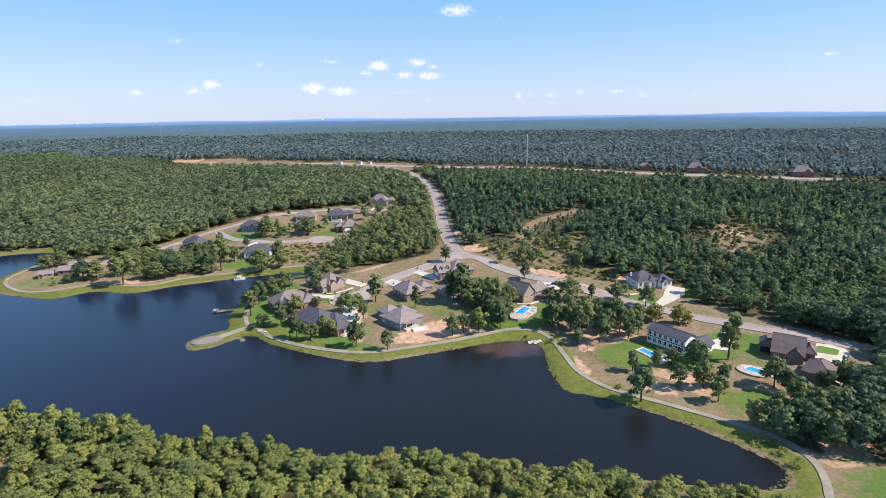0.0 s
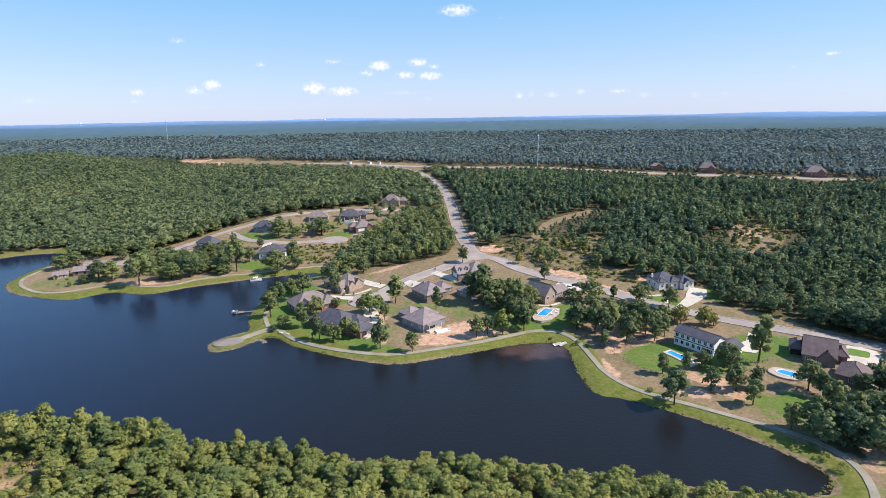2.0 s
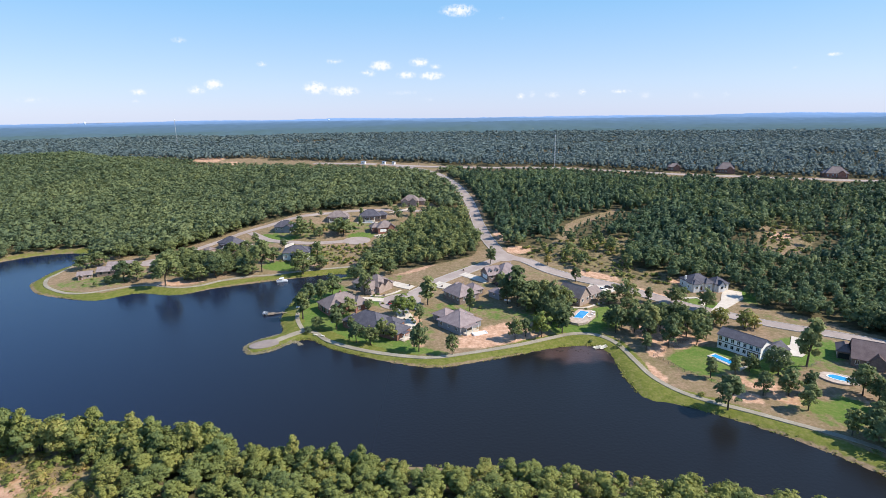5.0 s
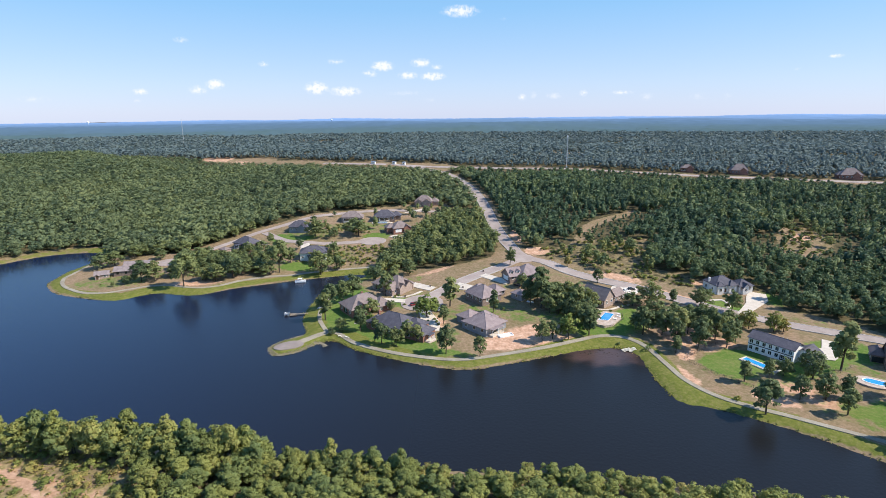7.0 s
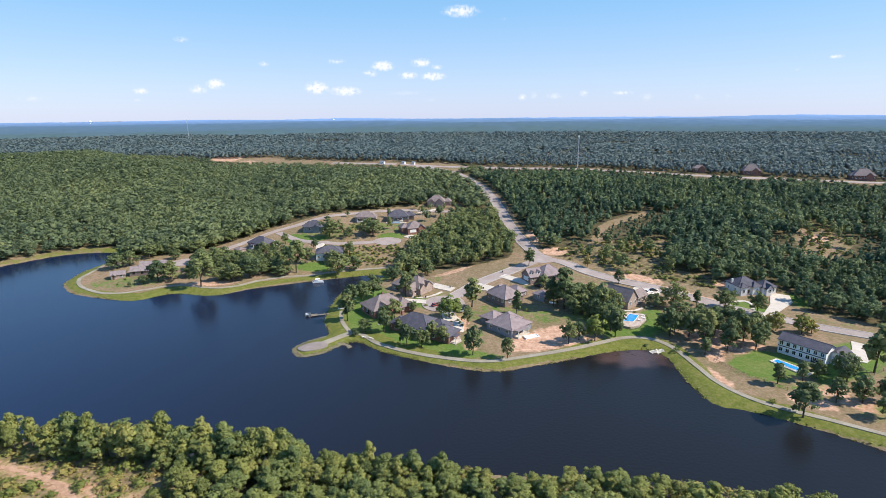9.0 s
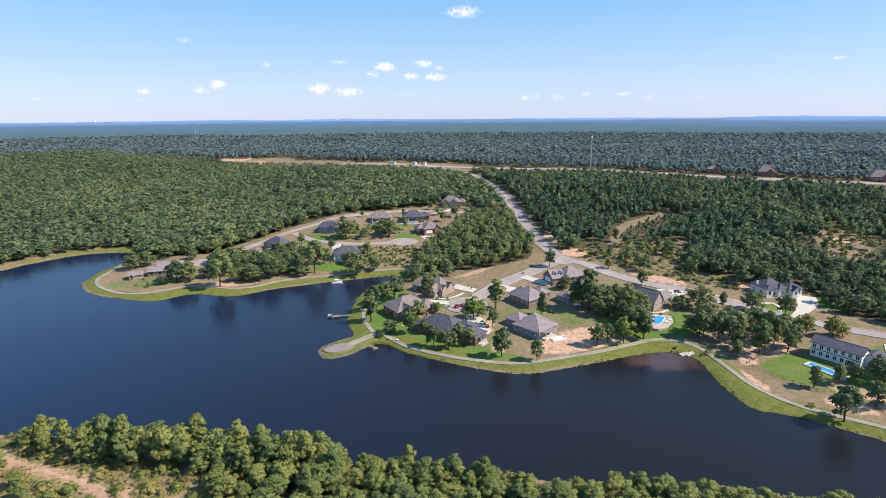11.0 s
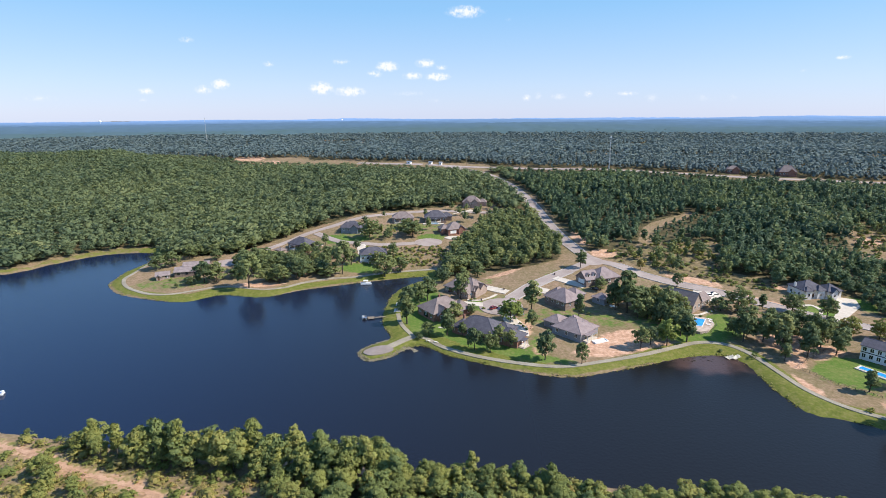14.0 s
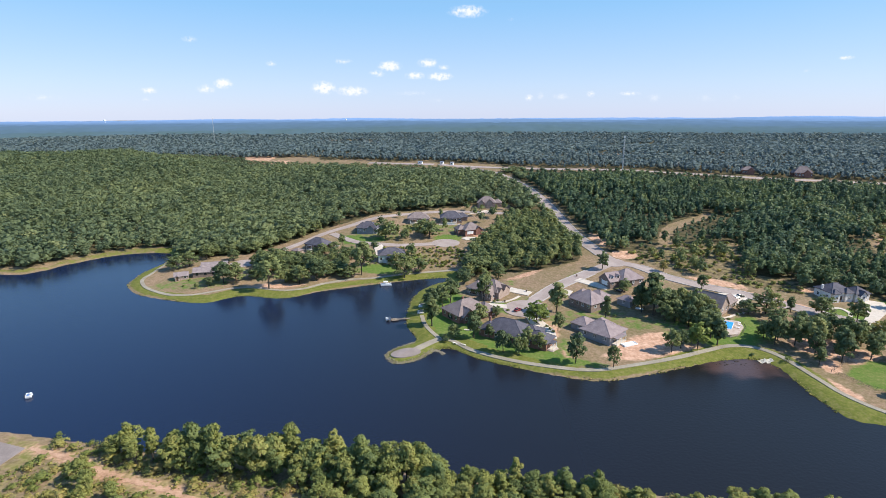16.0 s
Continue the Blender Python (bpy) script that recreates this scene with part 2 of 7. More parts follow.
def water_material():
    m = bpy.data.materials.new("lake_water")
    m.use_nodes = True
    nt = m.node_tree
    N, L = nt.nodes.new, nt.links.new
    bsdf = nt.nodes["Principled BSDF"]
    geo = N("ShaderNodeNewGeometry")
    # weedy brown shallows in the eastern cove
    dist = N("ShaderNodeVectorMath")
    dist.operation = "DISTANCE"
    flat = N("ShaderNodeVectorMath")
    flat.operation = "MULTIPLY"
    L(geo.outputs["Position"], flat.inputs[0])
    flat.inputs[1].default_value = (0.62, 1.0, 0)
    L(flat.outputs[0], dist.inputs[0])
    dist.inputs[1].default_value = (13.0, 217, 0)
    n = N("ShaderNodeTexNoise")
    n.inputs["Scale"].default_value, n.inputs["Detail"].default_value = 0.16, 5
    L(geo.outputs["Position"], n.inputs["Vector"])
    s = N("ShaderNodeMath")
    s.operation = "MULTIPLY_ADD"
    L(n.outputs["Fac"], s.inputs[0])
    s.inputs[1].default_value = 14
    L(dist.outputs["Value"], s.inputs[2])
    r = N("ShaderNodeMapRange")
    r.interpolation_type = "SMOOTHSTEP"
    r.inputs["From Min"].default_value, r.inputs["From Max"].default_value = 20, 11
    r.inputs["To Max"].default_value = 0.85
    L(s.outputs[0], r.inputs["Value"])
    mix = N("ShaderNodeMix")
    mix.data_type = "RGBA"
    L(r.outputs[0], mix.inputs[0])
    # the sky's reflected blue painted into the body in the west, fading to dark eastwards
    ax = N("ShaderNodeSeparateXYZ")
    L(geo.outputs["Position"], ax.inputs[0])
    reflection_fade = N("ShaderNodeMapRange")
    reflection_fade.interpolation_type = "SMOOTHSTEP"
    reflection_fade.inputs["From Min"].default_value, reflection_fade.inputs["From Max"].default_value = -280, 0
    L(ax.outputs[0], reflection_fade.inputs["Value"])
    body = N("ShaderNodeMix")
    body.data_type = "RGBA"
    L(reflection_fade.outputs[0], body.inputs[0])
    body.inputs[6].default_value = (0.009, 0.018, 0.05, 1)
    body.inputs[7].default_value = (0.011, 0.0105, 0.0105, 1)
    L(body.outputs[2], mix.inputs[6])
    mix.inputs[7].default_value = (0.085, 0.052, 0.045, 1)
    L(mix.outputs[2], bsdf.inputs["Base Color"])
    rough = N("ShaderNodeMath")                     # the wind reaches the eastern end
    rough.operation = "MULTIPLY_ADD"
    L(reflection_fade.outputs[0], rough.inputs[0])
    rough.inputs[1].default_value, rough.inputs[2].default_value = 0.16, 0.13
    L(rough.outputs[0], bsdf.inputs["Roughness"])
    bsdf.inputs["IOR"].default_value = 1.33
    bsdf.inputs["Specular IOR Level"].default_value = 0.5
    wave = N("ShaderNodeTexNoise")
    wave.inputs["Scale"].default_value, wave.inputs["Detail"].default_value = 0.9, 3
    L(geo.outputs["Position"], wave.inputs["Vector"])
    b = N("ShaderNodeBump")
    b.inputs["Strength"].default_value, b.inputs["Distance"].default_value = 0.45, 0.12
    L(wave.outputs["Fac"], b.inputs["Height"])
    L(b.outputs[0], bsdf.inputs["Normal"])
    return m


def plain(name, colour, rough=0.6, metallic=0.0, specular=0.4):
    m = bpy.data.materials.new(name)
    m.use_nodes = True
    p = m.node_tree.nodes["Principled BSDF"]
    p.inputs["Base Color"].default_value = (*colour, 1)
    p.inputs["Roughness"].default_value, p.inputs["Metallic"].default_value, p.inputs["Specular IOR Level"].default_value = rough, metallic, specular
    return m


GROUND, WATER = ground_material(), water_material()
BROADLEAF = foliage("broadleaf_leaves", (0.08, 0.116, 0.064), (0.14, 0.176, 0.084), (0.192, 0.224, 0.096), (0.25, 0.252, 0.112))
OAK = foliage("oak_leaves", (0.122, 0.168, 0.068), (0.204, 0.232, 0.072), (0.27, 0.282, 0.082), (0.345, 0.302, 0.102))
WOODS = foliage("woodland_leaves", (0.045, 0.08, 0.05), (0.092, 0.138, 0.07), (0.14, 0.186, 0.082), (0.19, 0.215, 0.092))
# distant woodland: the blue of the air is mixed into these leaf colours
HAZE_WOODS = foliage("hazy_woodland_leaves", (0.115, 0.158, 0.164), (0.13, 0.176, 0.174), (0.145, 0.19, 0.18), (0.168, 0.204, 0.178))
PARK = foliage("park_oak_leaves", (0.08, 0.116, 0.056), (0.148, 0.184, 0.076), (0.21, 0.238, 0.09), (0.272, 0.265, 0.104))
LIME = foliage("bright_leaves", (0.135, 0.18, 0.045), (0.175, 0.222, 0.055), (0.215, 0.255, 0.065), (0.25, 0.262, 0.075))
SCRUB = foliage("scrub_leaves", (0.14, 0.17, 0.045), (0.215, 0.23, 0.062), (0.30, 0.262, 0.085), (0.40, 0.29, 0.115))
BARK = material("bark", [(0.05, 0.04, 0.03), (0.11, 0.09, 0.07)], 0.6, 0.95, 0.03)
ASPHALT = material("road_asphalt", [(0.275, 0.222, 0.195), (0.345, 0.282, 0.252), (0.41, 0.342, 0.305)], 7, 0.9, 0.01)
TRAIL = material("trail_asphalt", [(0.225, 0.195, 0.145), (0.292, 0.257, 0.198), (0.37, 0.33, 0.26)], 5, 0.92, 0.01)
PAD = material("weathered_asphalt", [(0.20, 0.165, 0.148), (0.255, 0.212, 0.192), (0.31, 0.26, 0.236)], 4, 0.92, 0.01)
CONCRETE = material("concrete", [(0.46, 0.40, 0.33), (0.56, 0.49, 0.41), (0.65, 0.59, 0.51)], 4, 0.85, 0.008)
KERB = material("kerb_concrete", [(0.36, 0.325, 0.30), (0.46, 0.42, 0.39)], 3, 0.85)
STONE = material("riprap_stone", [(0.12, 0.105, 0.07), (0.20, 0.172, 0.118), (0.30, 0.258, 0.185)], 1.1, 0.9, 0.04, per_object=0.2)
TRACK = material("dirt_track", [(0.27, 0.16, 0.095), (0.43, 0.262, 0.168), (0.57, 0.375, 0.265)], 3.0, 0.95, 0.03)
ROOF_GREY = material("grey_shingles", [(0.20, 0.158, 0.158), (0.258, 0.206, 0.206), (0.315, 0.258, 0.254)], 2.0, 0.9, 0.02, fine=0.35, coords="object")
ROOF_DARK = material("charcoal_shingles", [(0.066, 0.064, 0.08), (0.092, 0.088, 0.108), (0.125, 0.118, 0.138)], 2.0, 0.85, 0.02, fine=0.35, coords="object")
ROOF_BROWN = material("brown_shingles", [(0.175, 0.138, 0.13), (0.228, 0.182, 0.172), (0.28, 0.228, 0.214)], 2.0, 0.9, 0.02, fine=0.35, coords="object")
BRICK_RED = material("red_brick", [(0.17, 0.085, 0.065), (0.25, 0.125, 0.095), (0.32, 0.18, 0.14)], 0.9, 0.9, 0.01, fine=0.16, coords="object")
BRICK_TAN = material("tan_brick", [(0.25, 0.185, 0.155), (0.345, 0.265, 0.225), (0.43, 0.345, 0.30)], 0.9, 0.9, 0.01, fine=0.16, coords="object")
BRICK_BROWN = material("brown_brick", [(0.15, 0.115, 0.10), (0.22, 0.165, 0.14), (0.29, 0.22, 0.19)], 0.9, 0.9, 0.01, fine=0.16, coords="object")
ROOF_PLUM = material("plum_brown_shingles", [(0.13, 0.092, 0.092), (0.175, 0.128, 0.125), (0.215, 0.162, 0.157)], 2.0, 0.9, 0.02, fine=0.35, coords="object")
SIDING_GREY = material("grey_siding", [(0.20, 0.21, 0.23), (0.26, 0.27, 0.29)], 2.5, 0.7, 0.006, coords="object")
SIDING_WHITE = material("white_siding", [(0.70, 0.70, 0.69), (0.80, 0.80, 0.79)], 3.0, 0.6, 0.006, coords="object")
PALE_STONE = material("pale_stone", [(0.62, 0.59, 0.56), (0.76, 0.73, 0.70)], 1.0, 0.85, 0.01, fine=0.2, coords="object")
ROOF_PALE = material("pale_rose_grey_shingles", [(0.19, 0.152, 0.148), (0.25, 0.205, 0.20), (0.32, 0.265, 0.256)], 2.0, 0.9, 0.02, fine=0.35, coords="object")
MAST_GREY = plain("pale_grey_mast_paint", (0.46, 0.48, 0.50), 0.5)
TRIM = plain("white_trim", (0.78, 0.78, 0.76), 0.5)
DARK_TRIM = plain("dark_trim", (0.035, 0.035, 0.04), 0.5)
GLASS = plain("window_glass", (0.02, 0.025, 0.03), 0.06, specular=0.8)
DOOR_WOOD = material("door_wood", [(0.08, 0.045, 0.03), (0.14, 0.08, 0.05)], 0.5, 0.5, coords="object")
POOL_WATER = material("pool_water", [(0.02, 0.26, 0.62), (0.04, 0.36, 0.72)], 2.0, 0.05, 0.01, specular=0.5)
METAL = plain("galvanised_metal", (0.45, 0.46, 0.47), 0.45, 0.7)
TIMBER = material("weathered_timber", [(0.18, 0.14, 0.10), (0.30, 0.24, 0.18)], 1.0, 0.85, 0.01, coords="object")
FENCE = plain("dark_fence_metal", (0.06, 0.05, 0.045), 0.6)
PLASTIC_WHITE = plain("white_plastic", (0.78, 0.79, 0.8), 0.35)
VINYL = plain("blue_vinyl", (0.10, 0.20, 0.42), 0.5)
TARP = plain("white_tarp", (0.8, 0.76, 0.66), 0.7)
CAR_RED = plain("dark_red_paint", (0.22, 0.02, 0.025), 0.25, specular=0.6)
CAR_BLACK = plain("black_paint", (0.02, 0.02, 0.025), 0.2, specular=0.6)
CAR_GREY = plain("silver_grey_paint", (0.32, 0.34, 0.36), 0.3, 0.3, 0.6)
CAR_WHITE = plain("white_paint", (0.75, 0.75, 0.75), 0.25, specular=0.6)
RUBBER = plain("tyre_rubber", (0.02, 0.02, 0.02), 0.9)


# ---- the lie of the land ----
NORTH_SHORE = [
    (-495, 351), (-381, 339), (-361, 344), (-352, 362), (-336, 385), (-316, 394), (-297, 391), (-289, 370), (-290, 346), (-288, 327), (-283, 315), (-267, 300),
    (-239, 290), (-224, 289), (-210, 300), (-186, 296), (-170, 307), (-147, 318), (-128, 326), (-101, 335), (-95, 330), (-106, 319), (-113, 306), (-116, 285),
    (-115, 259), (-109, 241), (-117, 232), (-120.5, 225), (-116, 218), (-108, 221), (-100, 231), (-93, 232), (-83, 223), (-70, 216), (-55, 209), (-36, 204)]
EAST_SHORE = [
    (-17, 210), (-3.5, 215), (14, 222), (28, 224), (35, 218.5), (35.5, 202), (35.5, 190), (38, 179), (49, 174), (69, 159), (86, 140), (88.5, 131), (80, 125)]
SOUTH_SHORE = [(49, 129), (3.5, 137), (-39, 141), (-77, 146), (-126, 151), (-180, 157), (-236, 167), (-345, 184), (-495, 207)]


def spline(points, steps, closed=False):
    P = np.array(points, float)
    n, out = len(P), []
    for i in range(n if closed else n - 1):
        a, b, c, d = (P[(i + k) % n] if closed else P[min(max(i + k, 0), n - 1)] for k in (-1, 0, 1, 2))
        for k in range(steps):
            t = k / steps
            out.append(0.5 * (2 * b + (c - a) * t + (2 * a - 5 * b + 4 * c - d) * t * t + (3 * b - a - 3 * c + d) * t ** 3))
    if not closed:
        out.append(P[-1])
    return np.array(out)


SHORE = spline(NORTH_SHORE + EAST_SHORE + SOUTH_SHORE, 6, True)


def smooth(a, b, v):
    t = np.clip((v - a) / (b - a), 0, 1)
    return t * t * (3 - 2 * t)


def to_line(Q, line, closed=False):
    """Each point's distance to a line, less than zero inside a closed one."""
    best, inside = np.full(len(Q), 1e18), np.zeros(len(Q), bool)
    ends = np.roll(line, -1, 0) if closed else line[1:]
    for p, q in zip(line, ends):
        e, w = q - p, Q - p
        t = np.clip((w @ e) / (e @ e + 1e-9), 0, 1)
        best = np.minimum(best, ((w - t[:, None] * e) ** 2).sum(1))
        if closed:
            crosses = (p[1] > Q[:, 1]) != (q[1] > Q[:, 1])
            inside ^= crosses & (Q[:, 0] < (q[0] - p[0]) * (Q[:, 1] - p[1]) / (q[1] - p[1] + 1e-12) + p[0])
    best = np.sqrt(best)
    return np.where(inside, -best, best)


def within(Q, outline):
    return to_line(np.asarray(Q, float), np.array(outline, float), True) < 0


def land(Q, d=None):
    """Height of the land: a bank at the lake, then a long slope up to the ridge road and a rolling plain behind it."""
    Q = np.atleast_2d(np.asarray(Q, float))
    d = to_line(Q, SHORE, True) if d is None else d
    x, y = Q[:, 0], Q[:, 1]
    s = y + np.clip(0.5 * x, -115, 0) * (1 - smooth(400, 600, y))
    ramp = np.interp(s, [213, 268, 322, 345, 489, 616, 713], [1.2, 3.5, 8.6, 10.4, 27.6, 40.3, 43.7])
    north = np.minimum(np.maximum(ramp, 0.6 + 0.035 * np.clip(d, 0, 70)), 0.5 + 0.12 * d)
    south = np.interp(d, [0, 46, 115, 345], [0.5, 2.9, 5.7, 10])
    w = smooth(98, 155, y)
    far = smooth(760, 1100, np.hypot(x, y))
    roll = far * (5 * np.sin(x / 310 + 1) * np.sin(y / 270) - 7 * smooth(700, 1000, y) * (1 - smooth(1500, 2600, y)))
    return np.where(d < 0, np.maximum(-2.5, 0.3 * d), (south * (1 - w) + north * w) * smooth(-0.5, 1.5, d)) + roll


def height(x, y):
    return float(land([(x, y)])[0])


# streets and trails, as lines over the ground
MAIN_ROAD = spline([(5, 337), (-1.7, 357), (-6.1, 390), (-8.8, 424), (-10.8, 460), (-14.4, 498), (-19.3, 528), (-27, 559), (-45.6, 605), (-68, 631), (-92, 650)], 8)
EAST_ROAD = spline([(4, 337), (16, 329), (27, 313), (41, 300.5), (57, 290), (72, 277), (91, 259.5), (102, 250), (113, 240.5), (131, 229), (144, 220.5), (155, 212), (163, 206)], 6)
COURT_ROAD = spline([(4, 337), (-14, 321), (-29, 309), (-39, 300), (-48, 289), (-54, 280)], 6)
UPPER_ROAD = spline([(-229, 362), (-219, 378), (-205, 398), (-190, 422), (-175, 436), (-159, 449), (-132, 462), (-100, 471), (-62, 466), (-26, 453), (-11, 458)], 6)
LOOP_ROAD = spline([(-186, 419), (-172, 404), (-159, 394), (-134, 387.5), (-104, 394)], 6)
RIDGE_ROAD = spline([(-200, 692), (-179, 686), (-92, 652), (-1, 627), (111, 591), (165, 574), (215, 557), (266, 546), (308, 535), (380, 520)], 6)
LAKE_TRAIL = spline([(-99, 239.5), (-93, 237.5), (-84.7, 228.5), (-72, 220.5), (-56, 214), (-38.7, 210.5), (-22, 215), (-3, 221.7), (12, 228.5), (24, 233), (34, 231.5), (40.4, 222.8), (42.9, 205.5), (44.7, 193), (50, 182), (58, 174.7), (68, 168), (77.6, 161), (86, 155), (94, 148), (97.6, 141), (98, 133.6), (95.7, 126.5), (92, 119), (90, 108)], 6)
NORTH_TRAIL = spline([(-285, 372), (-283, 352), (-281, 337), (-280, 325), (-271, 311.5), (-259, 302.5), (-248, 297.5), (-237, 297.5), (-227.6, 303.5), (-218, 310), (-207, 310.5), (-190.6, 306), (-179, 308.5), (-169.5, 317), (-155, 325.5), (-141.6, 329), (-128.7, 335), (-112, 341), (-94, 345), (-78, 344)], 6)
JETTY_TRAIL = spline([(-99, 239.5), (-104, 234.5), (-110, 227)], 6)
BANK_TRAIL = spline([(-99, 240), (-103, 248), (-106.5, 257), (-108.5, 268)], 6)
TRACK_LINE = spline([(-219, 157), (-199, 150.7), (-188, 145.3), (-181, 143), (-172.7, 140.6), (-162, 136.8), (-152, 130), (-143, 121), (-136, 108), (-133, 97)], 14)
ROADS = [(MAIN_ROAD, 9.0), (EAST_ROAD, 8.5), (COURT_ROAD, 8.5), (UPPER_ROAD, 4.2), (LOOP_ROAD, 6.0), (RIDGE_ROAD, 7)]

VILLAGE = [
    (-299, 372), (-262, 374), (-236, 379), (-213, 406), (-197, 430), (-163, 456), (-133, 470), (-100, 480), (-70, 492), (-45, 486), (-40, 470), (-24, 462), (-16, 440),
    (-12, 400), (-10, 362), (8, 350), (24, 330), (60, 310), (84, 296), (92, 297), (116, 294), (123, 280), (120, 262), (135, 250), (149, 229), (164, 215), (169, 204),
    (160, 190), (144, 172), (130, 161), (112, 155), (100, 151), (93, 147), (104, 138), (125, 128), (128, 100), (84, 96), (90, 135), (40, 190), (-110, 215), (-300, 300)]
MID_WOOD = [(-86, 322), (-76, 334), (-45, 327), (-16, 341), (-10, 362), (-14, 395), (-19, 440), (-40, 446), (-52, 440), (-60, 424), (-66, 400), (-78, 376), (-86, 352)]
MEADOW = [(12, 340), (18, 352), (36, 360), (46, 372), (56, 370), (92, 370), (100, 364), (84, 346), (78, 330), (76, 318), (96, 305), (88, 289), (60, 302)]
GLADE = [(170, 345), (180, 333), (198, 343), (215, 364), (216, 384), (206, 402), (192, 394), (180, 370)]
ARC_TRACK = spline([(47.3, 370.9), (60.1, 398.5), (76.3, 414.3), (103.9, 432.5)], 8)          # a grown-over track through the wood
SOUTH_GAP = [(-260, 172), (-236, 167), (-213, 160.5), (-197, 156), (-190, 152), (-178, 151), (-172, 146), (-165, 146), (-155, 144), (-143, 142), (-134, 140.5), (-130, 137), (-124, 130), (-119, 120), (-113, 104), (-112, 88), (-150, 88), (-260, 100)]
RIDGE_FIELD = [(-352, 700), (-370, 725), (-300, 742), (-200, 706), (-110, 676), (-40, 655), (-20, 630), (-45, 618), (-90, 632), (-180, 672), (-290, 698)]

# mown lawns, bare earth and open field: centre, half sizes, turn (degrees)
LAWNS = [
    (-68, 228, 24, 8, -25), (-55, 221, 22, 5, -20), (-88, 252, 9, 20, 10), (-102, 258, 9, 30, 4), (-66, 276, 10, 7, -30), (32, 245, 9, 16, -10), (24, 238, 12, 6, 0),
    (70, 206, 15, 11, 30), (104, 208, 9, 22, -50), (95, 262, 11, 12, 0), (122, 274, 6, 8, 0), (148, 203, 7, 4, 40), (-140, 344, 13, 8, 0), (-166, 402, 14, 9, -40), (-98, 404, 10, 9, 0),
    (-150, 400, 8, 6, 0), (118, 120, 16, 12, 0), (120, 212, 9, 12, -35), (101, 168, 6, 9, -35), (-96, 290, 9, 16, 15), (36, 285, 8, 5, -40), (98, 166, 14, 6, -38), (92, 200, 6, 16, -50), (43, 250, 7, 15, -15), (26, 240, 16, 5, 5), (-70, 232, 26, 7, -25)]
DRY_LAWNS = [(-30, 262, 26, 12, 10), (-8, 256, 18, 10, -10), (-58, 285, 16, 7, 30), (-22, 318, 18, 6, 40), (-12, 292, 16, 5, 40), (22, 305, 16, 4, -38), (-246, 318, 26, 14, 10), (-64, 310, 14, 6, 30), (66, 196, 16, 9, -35), (102, 160, 20, 6, -38), (125, 244, 22, 5, -38), (12, 250, 14, 18, 0), (-44, 232, 8, 14, 0), (112, 122, 18, 14, 0), (108, 136, 16, 6, 10), (96, 158, 22, 6, -38), (112, 196, 12, 9, -35), (-150, 412, 28, 12, -20), (-112, 428, 32, 13, 0), (-172, 398, 18, 8, -40), (-125, 366, 30, 9, 0)]
EARTH = [
    (-12, 231, 15, 8, 15), (-2, 241, 12, 4, 10), (-18, 224, 12, 4, 5), (3, 228, 10, 4, 10), (55, 216, 7, 3.5, 60), (47, 196, 2.2, 8, 10), (70, 179, 7, 4, -40), (86, 175, 8, 3.5, -40),
    (62, 232, 12, 9, 0), (80, 262, 8, 6, 0), (70, 282, 22, 4, -40), (100, 294, 9, 4, 0), (-48, 250, 3, 9, 0), (-45, 224, 3, 6, 0), (106, 173, 6, 3, -30), (150, 215, 12, 4, -35),
    (-196, 314, 16, 4, 5), (-208, 346, 12, 5, 40), (-244, 350, 12, 5, 20), (-72, 412, 7, 8, 0), (14, 350, 8, 7, 0), (6, 380, 5, 16, 5), (52, 305, 14, 4, -30), (-52, 322, 12, 3, 35), (109, 137, 9, 4, 20),
    (112, 143, 7, 4, 0), (-152, 133, 7, 4, -25), (-138, 129, 5, 3, -20), (-129, 148.5, 5, 2.5, -8), (-108, 147, 5, 2.2, -8), (-72, 144, 4, 2, -8), (162, 209, 9, 4, -20), (70, 222, 9, 6, 30), (79, 187, 9, 4, -30), (-345, 724, 28, 12, -10), (-322, 712, 26, 9, -15), (196, 372, 10, 8, 40)]

FAR_FIELDS = [(-110, 945, 60, 42, 0), (-640, 1560, 140, 80, 0), (260, 1150, 90, 40, 10), (-330, 1250, 70, 40, 0), (100, 770, 70, 14, -15), (240, 745, 60, 10, -15)]
RIDGE_FOOT = spline([(-460, 735), (-351, 712), (-271, 698), (-179, 676), (-92, 645), (-1, 620), (111, 588), (215, 555), (308, 533), (400, 512)], 6)


def ovals(Q, items, soft):
    """1 well inside any of the ovals, falling to 0 outside over about soft metres."""
    best = np.zeros(len(Q))
    for cx, cy, a, b, turn in items:
        c, s = math.cos(radians(turn)), math.sin(radians(turn))
        u, v = Q[:, 0] - cx, Q[:, 1] - cy
        r = np.hypot((u * c + v * s) / a, (-u * s + v * c) / b)
        best = np.maximum(best, np.clip(0.5 + (1 - r) * min(a, b) / soft, 0, 1))
    return best


def mesh_object(name, verts, faces, mat, smooth_shade=False, parent=None):
    me = bpy.data.meshes.new(name)
    me.from_pydata([tuple(v) for v in verts], [], [tuple(f) for f in faces])
    me.materials.append(mat)
    if smooth_shade:
        me.polygons.foreach_set("use_smooth", [True] * len(me.polygons))
    me.update()
    ob = new(name, me)
    if parent:
        ob.parent = parent
    return ob


